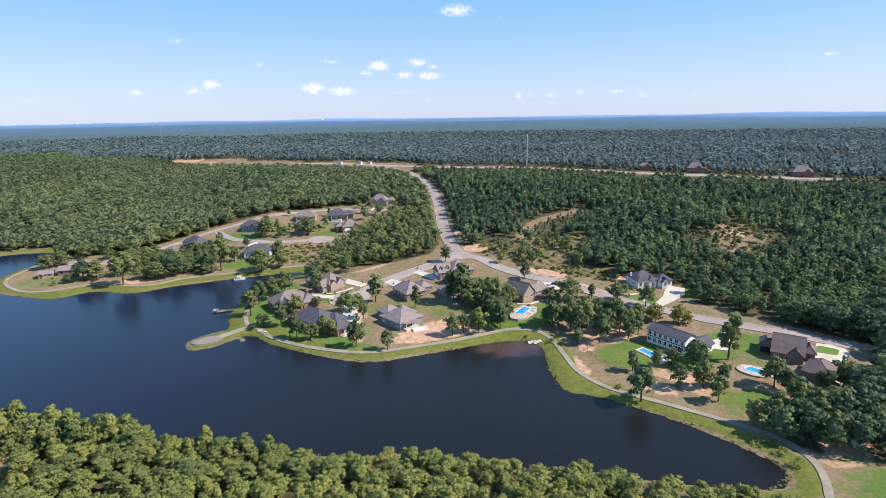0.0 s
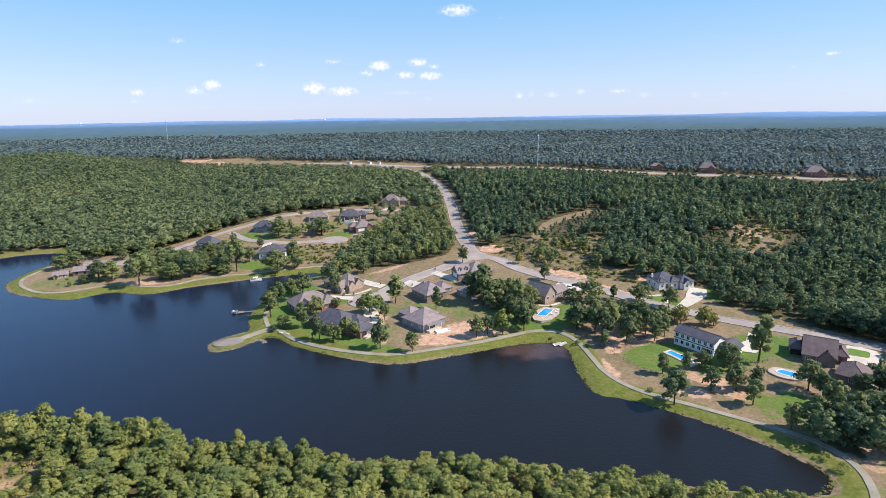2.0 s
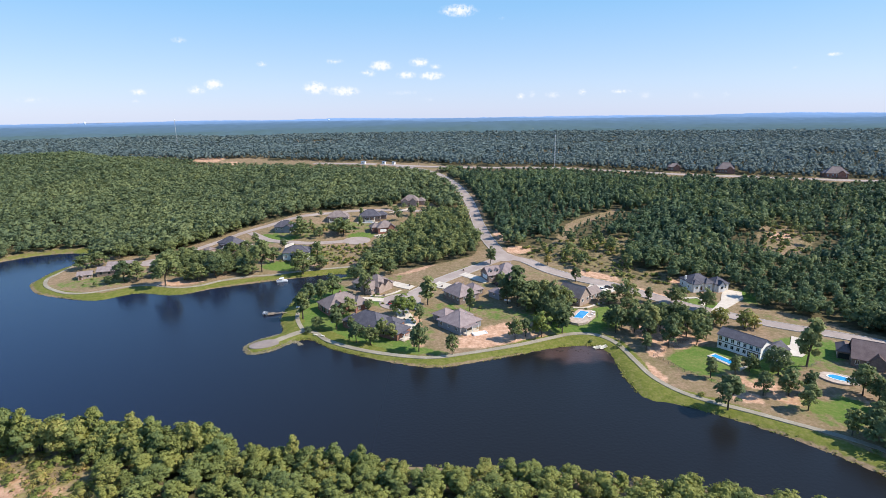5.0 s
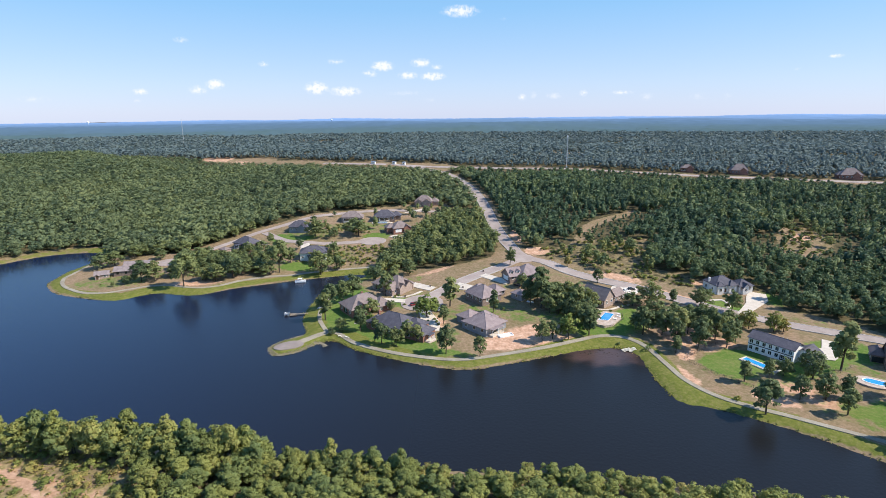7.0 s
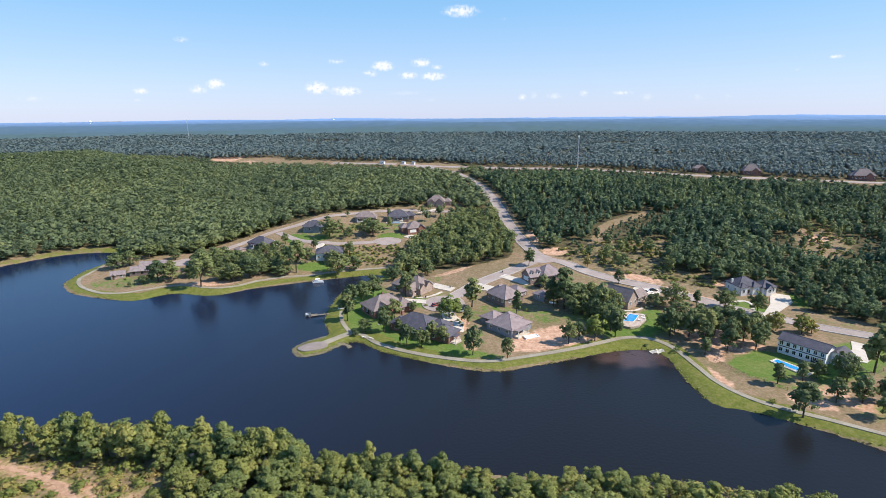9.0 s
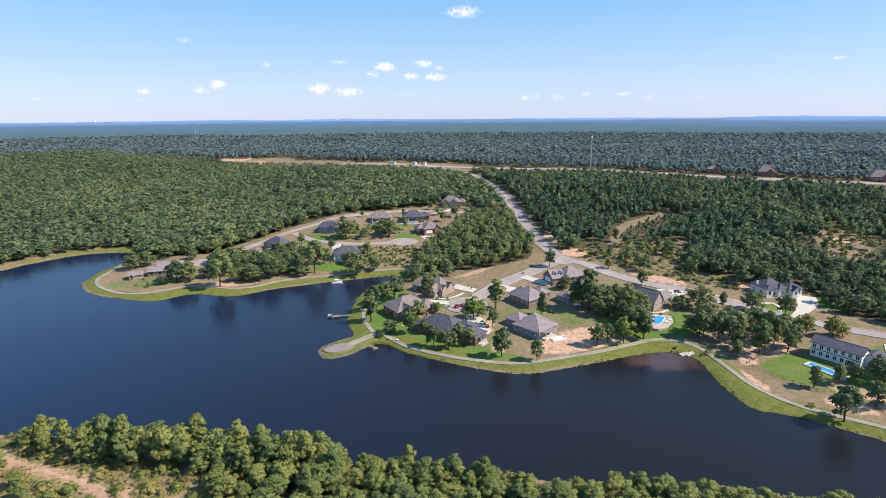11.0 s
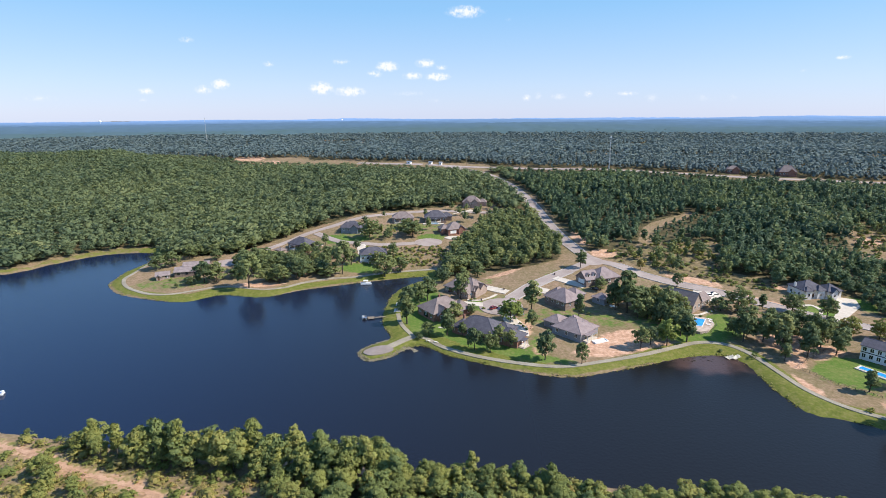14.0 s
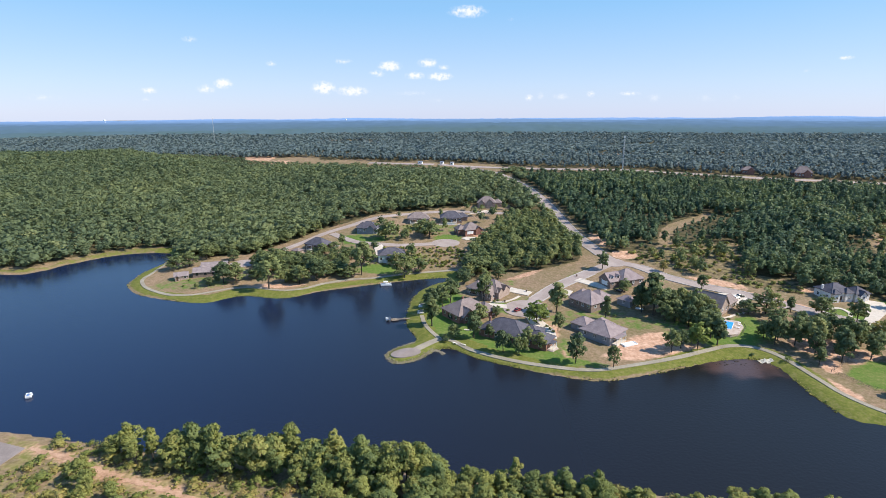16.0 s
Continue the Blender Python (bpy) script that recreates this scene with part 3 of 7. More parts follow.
def array_mesh(name, verts, polys, mat, smooth_shade=False, tint=None, normals=None):
    """A mesh from an array of points and an array of polygons of one size."""
    me = bpy.data.meshes.new(name)
    k = polys.shape[1]
    me.vertices.add(len(verts))
    me.vertices.foreach_set("co", np.ascontiguousarray(verts, dtype=np.float32).ravel())
    me.loops.add(polys.size)
    me.loops.foreach_set("vertex_index", np.ascontiguousarray(polys, dtype=np.int32).ravel())
    me.polygons.add(len(polys))
    me.polygons.foreach_set("loop_start", np.arange(0, polys.size, k, dtype=np.int32))
    me.polygons.foreach_set("loop_total", np.full(len(polys), k, dtype=np.int32))
    me.materials.append(mat)
    me.update(calc_edges=True)
    me.validate()
    me.polygons.foreach_set("use_smooth", [smooth_shade] * len(me.polygons))
    if normals is not None:
        me.attributes.new("custom_normal", "FLOAT_VECTOR", "POINT").data.foreach_set("vector", np.ascontiguousarray(normals, dtype=np.float32).ravel())
    if tint is not None:
        me.attributes.new("tint", "FLOAT", "POINT").data.foreach_set("value", np.asarray(tint, dtype=np.float32))
    return me


def build_ground():
    def axis(lo, hi, step, reach_lo, reach_hi):
        v = list(np.arange(lo, hi + step / 2, step))
        g = step
        while v[-1] < reach_hi:
            g *= 1.09
            v.append(min(v[-1] + g, reach_hi))
        g = step
        while v[0] > reach_lo:
            g *= 1.09
            v.insert(0, max(v[0] - g, reach_lo))
        return np.array(v)
    xs, ys = axis(-300, 172, 2.3, -4600, 4600), axis(96, 420, 2.3, -900, 4700)
    X, Y = np.meshgrid(xs, ys)
    Q = np.stack([X.ravel(), Y.ravel()], 1)
    d = to_line(Q, SHORE, True)
    d = d + 0.45 * np.sin(1.1 * Q[:, 0] + 0.7 * Q[:, 1]) * np.sin(0.63 * Q[:, 0] - 0.9 * Q[:, 1]) * (np.abs(d) < 12)      # an uneven water line
    Z = land(Q, d)
    nx, ny = len(xs), len(ys)
    i = (np.arange(ny - 1)[:, None] * nx + np.arange(nx - 1)[None]).ravel()
    polys = np.stack([i, i + 1, i + nx + 1, i + nx], 1)
    me = array_mesh("ground", np.column_stack([Q, Z]), polys, GROUND, True)
    near = np.hypot(Q[:, 0], Q[:, 1] - 250) < 1700
    cover = np.zeros((len(Q), 4), np.float32)
    q = Q[near]
    field = np.zeros(len(q))
    for outline in (VILLAGE, MEADOW, GLADE, SOUTH_GAP, RIDGE_FIELD):
        field = np.maximum(field, np.clip(0.5 - to_line(q, np.array(outline, float), True) / 5, 0, 1))
    wild = np.clip(0.5 - to_line(q, np.array(MEADOW, float), True) / 5, 0, 1)
    field = np.where(wild > 0.4, 0.48, field)
    for line, w in ROADS:
        field = np.maximum(field, np.clip((w / 2 + 5 - to_line(q, line)) / 4, 0, 1))
    field = np.maximum(field, ovals(q, FAR_FIELDS, 12))
    field = np.maximum(field, np.clip((6 - to_line(q, ARC_TRACK)) / 3, 0, 1))
    wood = np.clip(0.5 - to_line(q, np.array(MID_WOOD, float), True) / 4, 0, 1)
    field = np.minimum(field, 1 - wood)
    shore = d[near]
    field = np.maximum(field, np.clip((9 - np.abs(shore - 4)) / 4, 0, 1))
    cover[near, 0] = np.maximum(0.95 * ovals(q, LAWNS, 8), 0.47 * ovals(q, DRY_LAWNS, 9))
    cover[near, 1] = field
    cover[near, 2] = np.maximum(ovals(q, EARTH, 4), np.clip((1.0 - np.abs(shore - 0.1)) / 1.2, 0, 0.22))
    north = smooth(-2, 2, q[:, 1] - (146 - 0.14 * q[:, 0]) + 30 * smooth(45, 75, q[:, 0]))
    inlet = np.clip((5.6 + 1.4 * np.sin(q[:, 0] / 19) - np.abs(shore - 4.4)) / 2.6, 0, 1)
    cover[near, 3] = inlet * north * np.where((q[:, 0] < -310) & (q[:, 1] > 330), 0.55, 1)
    rough = np.clip(0.5 - to_line(q, np.array(SOUTH_GAP, float), True) / 5, 0, 1)
    cover[near, 3] = np.maximum(cover[near, 3], 0.43 * rough)
    cover[near, 2] = np.maximum(cover[near, 2], 0.38 * rough)
    cover[near, 3] = np.maximum(cover[near, 3], 0.34 * wild)
    cover[near, 2] = np.maximum(cover[near, 2], np.clip((3.2 - to_line(q, TRACK_LINE)) / 2.6, 0, 1))
    me.color_attributes.new("cover", "FLOAT_COLOR", "POINT").data.foreach_set("color", cover.ravel())
    return tagged(new("ground", me), "grassy lake shore, wooded slopes and plain", "ground", kind="structure")


ground = build_ground()

lake = mesh_object("water", [(-560, 90, 0), (125, 90, 0), (125, 420, 0), (-560, 420, 0)], [(0, 1, 2, 3)], WATER)
tagged(lake, "dark blue calm lake water with faint ripples", "water", kind="structure")


def ribbon(name, line, width, mat, lift=0.2, thick=0.25, ragged=0.0):
    """A strip that lies on the ground; ragged: how far its edges wander."""
    step = np.gradient(line, axis=0)
    side = np.stack([-step[:, 1], step[:, 0]], 1) / (np.hypot(step[:, 0], step[:, 1])[:, None] + 1e-9)
    wander = np.random.default_rng(3).normal(size=(2, len(line), 1)) * ragged
    rows = [line + side * (width / 2 * k + (wander[0] if k > 0 else wander[1]) * abs(k)) for k in (1, 0.33, -0.33, -1)]
    Z = [land(r) + lift for r in rows]
    top = max(1, len(rows))
    verts, faces = [], []
    n = len(line)
    for r, z in zip(rows, Z):
        verts += [(p[0], p[1], h) for p, h in zip(r, z)]
    for k in range(top - 1):
        faces += [(k * n + j, (k + 1) * n + j, (k + 1) * n + j + 1, k * n + j + 1) for j in range(n - 1)]
    for k in (0, top - 1):
        base = len(verts)
        verts += [(p[0], p[1], h - thick) for p, h in zip(rows[k], Z[k])]
        faces += [(k * n + j, k * n + j + 1, base + j + 1, base + j) for j in range(n - 1)]
    return mesh_object(name, verts, faces, mat)


def shift(line, off):
    step = np.gradient(line, axis=0)
    return line + off * np.stack([-step[:, 1], step[:, 0]], 1) / (np.hypot(step[:, 0], step[:, 1])[:, None] + 1e-9)


def street(line, width, label, kerbs=True, cut=(1, 1)):
    ob = ribbon("road", line, width, ASPHALT)
    tagged(ob, label, "road", kind="structure")
    if kerbs:
        for s in (1, -1):
            k = ribbon("kerb", shift(line, s * (width / 2 + 0.25))[cut[0]:len(line) - cut[1]], 0.55, KERB, 0.32, 0.5)
            tagged(k, "pale concrete kerb beside the street", "kerb", kind="structure")
    return ob


def patch(name, outline, mat, label, category, lift=0.16, kind="structure", steps=4, thick=0.3):
    """A paved area with a rounded outline, laid on the ground."""
    line = spline(outline, steps, True) if steps > 1 else np.array(outline, float)
    c = line.mean(0)
    z, zc = land(line) + lift, height(*c) + lift
    n = len(line)
    verts = [(*p, h) for p, h in zip(line, z)] + [(*(c + 0.5 * (p - c)), 0) for p in line] + [(*c, zc)] + [(*p, h - thick) for p, h in zip(line, z)]
    mid = land(np.array([v[:2] for v in verts[n:2 * n]])) + lift
    verts[n:2 * n] = [(v[0], v[1], h) for v, h in zip(verts[n:2 * n], mid)]
    faces = []
    for j in range(n):
        k = (j + 1) % n
        faces += [(j, k, n + k, n + j), (n + j, n + k, 2 * n), (2 * n + 1 + j, 2 * n + 1 + k, k, j)]
    ob = mesh_object(name, verts, faces, mat)
    bm = bmesh.new()
    bm.from_mesh(ob.data)
    bmesh.ops.recalc_face_normals(bm, faces=bm.faces)
    bm.to_mesh(ob.data)
    bm.free()
    if sum(p.normal.z * p.area for p in ob.data.polygons) < 0:
        ob.data.flip_normals()
    return tagged(ob, label, category, kind=kind)


def ring(cx, cy, r, n=16, squash=1.0):
    return [(cx + r * math.cos(2 * math.pi * k / n), cy + squash * r * math.sin(2 * math.pi * k / n)) for k in range(n)]


street(MAIN_ROAD, 7.4, "grey asphalt street with pale kerbs running uphill", cut=(6, 1))
street(EAST_ROAD, 7.2, "grey asphalt street curving past the lake houses", cut=(6, 8))
street(COURT_ROAD, 7.2, "grey asphalt dead-end street between brick houses", cut=(6, 4))
street(UPPER_ROAD, 5.6, "grey asphalt street along the wooded slope", False)
street(LOOP_ROAD, 5.8, "short asphalt street to a turning circle", False)
street(RIDGE_ROAD, 7.5, "pale highway along the ridge", False)
patch("road", ring(-57, 274.5, 11), ASPHALT, "asphalt turning circle at the street's end", "road", 0.23)
patch("road", ring(-99, 394.5, 10, squash=0.8), ASPHALT, "asphalt turning circle among fields", "road", 0.23)
patch("road", ring(-231, 357, 8.5), ASPHALT, "asphalt turning circle near the west point", "road", 0.23)
patch("road", ring(3, 336, 7.5), ASPHALT, "asphalt street junction", "road", 0.23)
ribbons = [(LAKE_TRAIL, 2.15, "grey asphalt lakeside trail"), (NORTH_TRAIL, 2.1, "grey asphalt trail along the north shore"), (JETTY_TRAIL, 3.4, "gravel path onto the jetty"), (BANK_TRAIL, 2.0, "worn path along the grassy bank")]
for n, (line, w, text) in enumerate(ribbons):
    tagged(ribbon("path", line, w, TRAIL, 0.2 - 0.015 * n), text, "path", kind="structure")
tagged(ribbon("dirt_track", TRACK_LINE, 1.7, TRACK, 0.05, 0.2, 0.3), "worn orange dirt track through the scrub", "track", kind="structure")
patch("pavement", [(-250, 165), (-229.6, 159.6), (-220, 156.8), (-221, 148.8), (-226, 143), (-250, 148)], PAD, "weathered mauve asphalt pad by the dirt track", "pavement", 0.2, steps=1)
patch("path", [(-118, 226.5), (-113.5, 229.5), (-108, 229), (-106.5, 226), (-110, 222.5), (-115, 220.8), (-118.5, 223)], PAD, "round gravel platform at the jetty's end", "path", 0.26)


def build_distance():
    """Far wooded country out to the horizon, so far that it does not shift; blue air haze is painted in and glows
    faintly.
    """
    m = bpy.data.materials.new("hazy_far_country")
    m.use_nodes = True
    nt = m.node_tree
    N, L = nt.nodes.new, nt.links.new
    bsdf = nt.nodes["Principled BSDF"]
    geo = N("ShaderNodeNewGeometry")
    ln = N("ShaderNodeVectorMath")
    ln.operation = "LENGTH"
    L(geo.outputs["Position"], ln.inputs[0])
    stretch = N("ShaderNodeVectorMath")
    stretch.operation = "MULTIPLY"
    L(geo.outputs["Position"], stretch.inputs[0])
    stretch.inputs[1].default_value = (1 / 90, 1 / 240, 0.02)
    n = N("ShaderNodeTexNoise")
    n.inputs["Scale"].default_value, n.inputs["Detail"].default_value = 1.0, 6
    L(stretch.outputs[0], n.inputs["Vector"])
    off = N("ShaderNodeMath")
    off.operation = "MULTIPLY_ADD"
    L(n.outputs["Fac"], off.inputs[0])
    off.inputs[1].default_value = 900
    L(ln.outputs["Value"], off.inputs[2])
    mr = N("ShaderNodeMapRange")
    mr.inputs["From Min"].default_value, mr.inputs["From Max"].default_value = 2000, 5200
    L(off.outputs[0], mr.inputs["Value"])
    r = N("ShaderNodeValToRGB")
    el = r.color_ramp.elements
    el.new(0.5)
    # air haze as colour: bluer and paler with distance
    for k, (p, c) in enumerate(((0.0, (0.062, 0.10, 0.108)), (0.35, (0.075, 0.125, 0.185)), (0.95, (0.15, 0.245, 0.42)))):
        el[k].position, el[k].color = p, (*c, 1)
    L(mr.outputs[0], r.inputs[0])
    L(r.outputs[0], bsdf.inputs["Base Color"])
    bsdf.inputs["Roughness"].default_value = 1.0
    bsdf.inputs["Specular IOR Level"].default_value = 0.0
    # the painted haze also glows a little
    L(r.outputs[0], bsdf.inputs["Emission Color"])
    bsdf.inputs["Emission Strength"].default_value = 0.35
    rs = np.random.default_rng(17)
    rows, cols = 46, 260
    R = 1640 * (4850 / 1640) ** (np.arange(rows) / (rows - 1))
    A = np.linspace(radians(-58), radians(58), cols)
    RR, AA = np.meshgrid(R, A, indexing="ij")
    Q = np.stack([(RR * np.sin(AA)).ravel(), (RR * np.cos(AA)).ravel()], 1)
    z = land(Q, np.full(len(Q), 400.0)) + 9 + 5 * rs.random(len(Q)) + 3 * np.sin(Q[:, 0] / 230) * np.cos(Q[:, 1] / 190)
    z -= np.where(RR.ravel() < 1700, 14, 0)
    # low hills to the east
    az = np.degrees(AA.ravel())
    z += 14 * smooth(12, 40, az) * smooth(3000, 4600, RR.ravel())
    i = (np.arange(rows - 1)[:, None] * cols + np.arange(cols - 1)[None]).ravel()
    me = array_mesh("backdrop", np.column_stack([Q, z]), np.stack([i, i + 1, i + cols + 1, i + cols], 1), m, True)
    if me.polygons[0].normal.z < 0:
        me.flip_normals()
    return tagged(new("backdrop", me), "wooded plain with painted blue haze out to the horizon", "distance", kind="structure")


build_distance()


# ---- small makers ----
def part(name, bm, mat, parent, label=""):
    me = bpy.data.meshes.new(name)
    bm.to_mesh(me)
    bm.free()
    me.materials.append(mat)
    ob = new(name, me)
    if parent is not None:
        ob.parent = parent
    return tagged(ob, label) if label else ob


def box(bm, x0, x1, y0, y1, z0, z1, bevel=0.0):
    v = [bm.verts.new((x, y, z)) for z in (z0, z1) for y in (y0, y1) for x in (x0, x1)]
    fs = [bm.faces.new([v[k] for k in f]) for f in ((0, 2, 3, 1), (4, 5, 7, 6), (0, 1, 5, 4), (2, 6, 7, 3), (0, 4, 6, 2), (1, 3, 7, 5))]
    if bevel:
        bmesh.ops.bevel(bm, geom=list({e for f in fs for e in f.edges}), offset=bevel, segments=1, affect="EDGES")
    return bm


def box_part(name, dims, mat, parent, label="", bevel=0.0):
    return part(name, box(bmesh.new(), *dims, bevel=bevel), mat, parent, label)


def tube(bm, a, b, r0, r1, sides=7):
    a, b = Vector(a), Vector(b)
    q = (b - a).to_track_quat("Z", "Y")
    rings = []
    for c, r in ((a, r0), (b, r1)):
        rings.append([bm.verts.new(c + q @ Vector((r * math.cos(2 * math.pi * k / sides), r * math.sin(2 * math.pi * k / sides), 0))) for k in range(sides)])
    for k in range(sides):
        j = (k + 1) % sides
        bm.faces.new((rings[0][k], rings[0][j], rings[1][j], rings[1][k]))
    bm.faces.new(rings[1])
    bm.faces.new(list(reversed(rings[0])))
    return bm


# ---- trees ----
def leaf_crown(rng, lobes, count, size, tilt=0.55):
    """Clumps of leaves over the skin of some overlapping lobes: arrays of points, faces and soft normals."""
    lobes = np.array(lobes, float)                     # x, y, z, rx, rz
    weight = lobes[:, 3] ** 2 + lobes[:, 3] * lobes[:, 4]
    pick = rng.choice(len(lobes), count, p=weight / weight.sum())
    n = rng.normal(size=(count, 3))
    n[:, 2] = np.where(n[:, 2] < -0.4, -n[:, 2], n[:, 2])
    n /= np.linalg.norm(n, axis=1)[:, None]
    radius = np.column_stack([lobes[pick, 3], lobes[pick, 3], lobes[pick, 4]])
    centre = lobes[pick, :3] + n * radius * (1.08 - 0.5 * rng.random(count) ** 1.6)[:, None]
    out = centre - np.array([0, 0, 0.8 * lobes[:, 2].mean()])
    soft = 0.5 * n + 0.55 * out / np.linalg.norm(out, axis=1)[:, None]
    n = n + tilt * rng.normal(size=n.shape) + np.array([0.12, 0, 0.2])
    n /= np.linalg.norm(n, axis=1)[:, None]
    u = np.cross(n, rng.normal(size=n.shape))
    u /= np.linalg.norm(u, axis=1)[:, None]
    v = np.cross(n, u)
    s = size * (0.6 + 0.8 * rng.random(count))[:, None]
    bend = 0.35 * s * n
    tri = np.stack([centre - u * s * 0.6 - bend * 0.4, centre + u * s * 0.6 - v * s * 0.25 + bend * 0.2, centre + v * s * 0.75 + bend * 0.3], 1)
    soft = soft + 1.0 * n
    soft /= np.linalg.norm(soft, axis=1)[:, None]
    return tri.reshape(-1, 3), np.arange(count * 3).reshape(-1, 3), np.repeat(soft, 3, 0)


def crown_lobes(rng, kind):
    """Boughs of a crown for a tree one metre high: a loose core and many small clumps round an uneven envelope."""
    if kind in ("round", "tall", "bushy"):
        cz, ex, ez, count, r0 = {"round": (0.55, 0.26, 0.39, 24, 0.084), "tall": (0.54, 0.16, 0.42, 20, 0.07), "bushy": (0.47, 0.32, 0.44, 30, 0.082)}[kind]
        out = [(0, 0, cz, ex * 0.72, ez * 0.8)]
        turn, lump = rng.random(3) * 6.28, 0.1 + 0.1 * rng.random()
        for k in range(count):
            up = 1 - 1.75 * (k + 0.4 * rng.random()) / count
            a = 2.4 * k + 0.9 * rng.normal()
            side = math.sqrt(max(0.0, 1 - up * up))
            reach = 0.9 + lump * math.sin(2 * a + turn[0]) + lump * math.sin(3 * a + 4 * up + turn[1]) + 0.1 * rng.normal()
            r = r0 * (0.75 + 0.65 * rng.random())
            out.append((ex * side * reach * math.cos(a), ex * side * reach * math.sin(a), cz + ez * up * (0.93 + 0.08 * rng.normal()), r, r * 0.78))
        return out
    out = []
    if kind == "pine":
        for k in range(6):
            z = 0.25 + 0.14 * k
            out.append((0.025 * rng.normal(), 0.025 * rng.normal(), z, 0.2 - 0.029 * k, 0.075))
    else:                                               # low, spreading scrub
        for k in range(9):
            a = 2 * math.pi * (k + rng.random()) / 9
            r = 0.25 + 0.3 * rng.random()
            out.append((r * math.cos(a), r * math.sin(a), 0.3 + 0.25 * rng.random(), 0.17 + 0.1 * rng.random(), 0.2 + 0.12 * rng.random()))
        out.append((0, 0, 0.6, 0.3, 0.33))
    return out


def tree_thing(seed, kind, h, count, leaf, mat, name="tree", label="", lean=0.0):
    """A tree with a tapered trunk, some limbs and a crown of leaf clumps. Its root is at the origin."""
    rng = np.random.default_rng(seed)
    root = new(name)
    tagged(root, label, "tree")
    bm = bmesh.new()
    fork = 0.42 if kind != "pine" else 0.9
    tube(bm, (0, 0, -0.4), (0, 0, h * fork), 0.032 * h * 0.7, 0.014 * h)
    lobes = crown_lobes(rng, kind)
    for lb in lobes[1:16:2]:
        tube(bm, (0, 0, h * (0.22 + 0.2 * rng.random())), (lb[0] * h * 0.9, lb[1] * h * 0.9, lb[2] * h * 0.95), 0.011 * h, 0.003 * h, 5)
    part("trunk", bm, BARK, root)
    pts, leaves, soft = leaf_crown(rng, np.array(lobes) * h, count, leaf)
    crown = new("crown", array_mesh("crown", pts, leaves, mat, True, None, soft))
    crown.parent = root
    return root


PATTERNS = {}


def pattern(kind, k, mat_name):
    key = (kind, k, mat_name)
    if key not in PATTERNS:
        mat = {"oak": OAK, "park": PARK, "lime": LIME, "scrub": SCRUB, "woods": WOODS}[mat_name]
        text = {"round": "green broad-crowned oak tree", "tall": "tall narrow-crowned green tree", "bushy": "bushy green oak with low boughs"}[kind]
        if mat_name == "lime":
            text = "bright lime-green rounded shade tree"
        if mat_name == "scrub":
            text = "small yellowish-green thin-leaved tree"
        many, leaf = (2300, 0.44) if k >= 3 else (1300, 0.6)          # the near shore's oaks are seen from closer by
        PATTERNS[key] = [tree_thing(100 + 7 * k + len(kind), kind, 10.0, many, leaf, mat, label=text), False]
    return PATTERNS[key]


def plant(x, y, h, kind="round", k=0, mat_name="oak", spread=1.0, group="lakeside trees"):
    rec = pattern(kind, k, mat_name)
    rng = random.Random(int(x * 31 + y * 17))
    m = pose(x, y, height(x, y), rng.uniform(-3, 3), rng.uniform(-3, 3), rng.uniform(0, 360)) @ Matrix.Diagonal((spread * h / 10, spread * h / 10, h / 10, 1))
    if not rec[1]:
        rec[1] = True
        ob = rec[0]
        ob.matrix_basis = m
    else:
        src = rec[0]
        keep = src.scale.copy()
        src.scale = (1, 1, 1)
        ob = copy_thing(src, m)
        src.scale = keep
    tagged(ob, group=group)
    return ob


# trees that stand singly: place, height, spread and habit (round, tall, bushy)
PENINSULA = [
    (-103, 254.8, 14.1, 1.23, "t"), (-104.3, 270.9, 13.4, 0.96, "r"), (-98.6, 278, 12.8, 0.92, "r"), (-94.7, 284.1, 13.1, 1.14, "r"), (-77.4, 286.3, 14.4, 0.88, "r"), (-83.9, 241.3, 12.7, 0.97, "r"), (-80.5, 255.3, 10.5, 1.16, "r"),
    (-92.3, 241.1, 7.1, 1.2, "b"), (-72.1, 264.9, 6.2, 1, "b"), (-96.3, 237.7, 3, 1.8, "b"), (-72.2, 226, 10, 1.04, "r"), (-65.8, 224.3, 9.1, 1.05, "b"), (-61.2, 231.9, 8.9, 0.98, "r"), (-57.1, 227.8, 8.7, 1.06, "r"),
    (-77, 241.1, 6.5, 1.14, "r"), (-42.5, 269.2, 15.6, 1.22, "t"), (-45.7, 247.3, 9.6, 0.91, "r"), (-49.7, 263.6, 6.1, 1.58, "t"), (-44.3, 216.4, 12.7, 0.9, "r"), (-30.4, 212.8, 9.7, 0.86, "r"), (-21.3, 259.8, 11.4, 0.89, "t"),
]
GROVE = [
    (-2.8, 226.3, 10.2, 0.98, "r"), (2.3, 229.8, 9, 1.08, "r"), (2.9, 264.2, 20.7, 1.2, "t"), (-1.7, 267.8, 15.2, 0.83, "r"), (9.6, 265.6, 13.1, 1.09, "r"), (16.6, 266.8, 13.4, 1, "r"), (19.7, 257.2, 15.5, 0.95, "r"),
    (18.5, 238.7, 12.4, 1.04, "r"), (19.2, 233.7, 12.2, 1.2, "t"), (25.2, 259.9, 12.2, 1.11, "b"), (10.3, 257.3, 11.9, 1.01, "b"), (14.1, 250.9, 11.6, 1, "b"), (-2.5, 292.3, 7.6, 1.22, "b"), (39.1, 295.7, 8.6, 0.98, "r"),
    (16, 242.8, 12.1, 0.88, "r"), (2.5, 279, 9.1, 1.15, "b"),
]
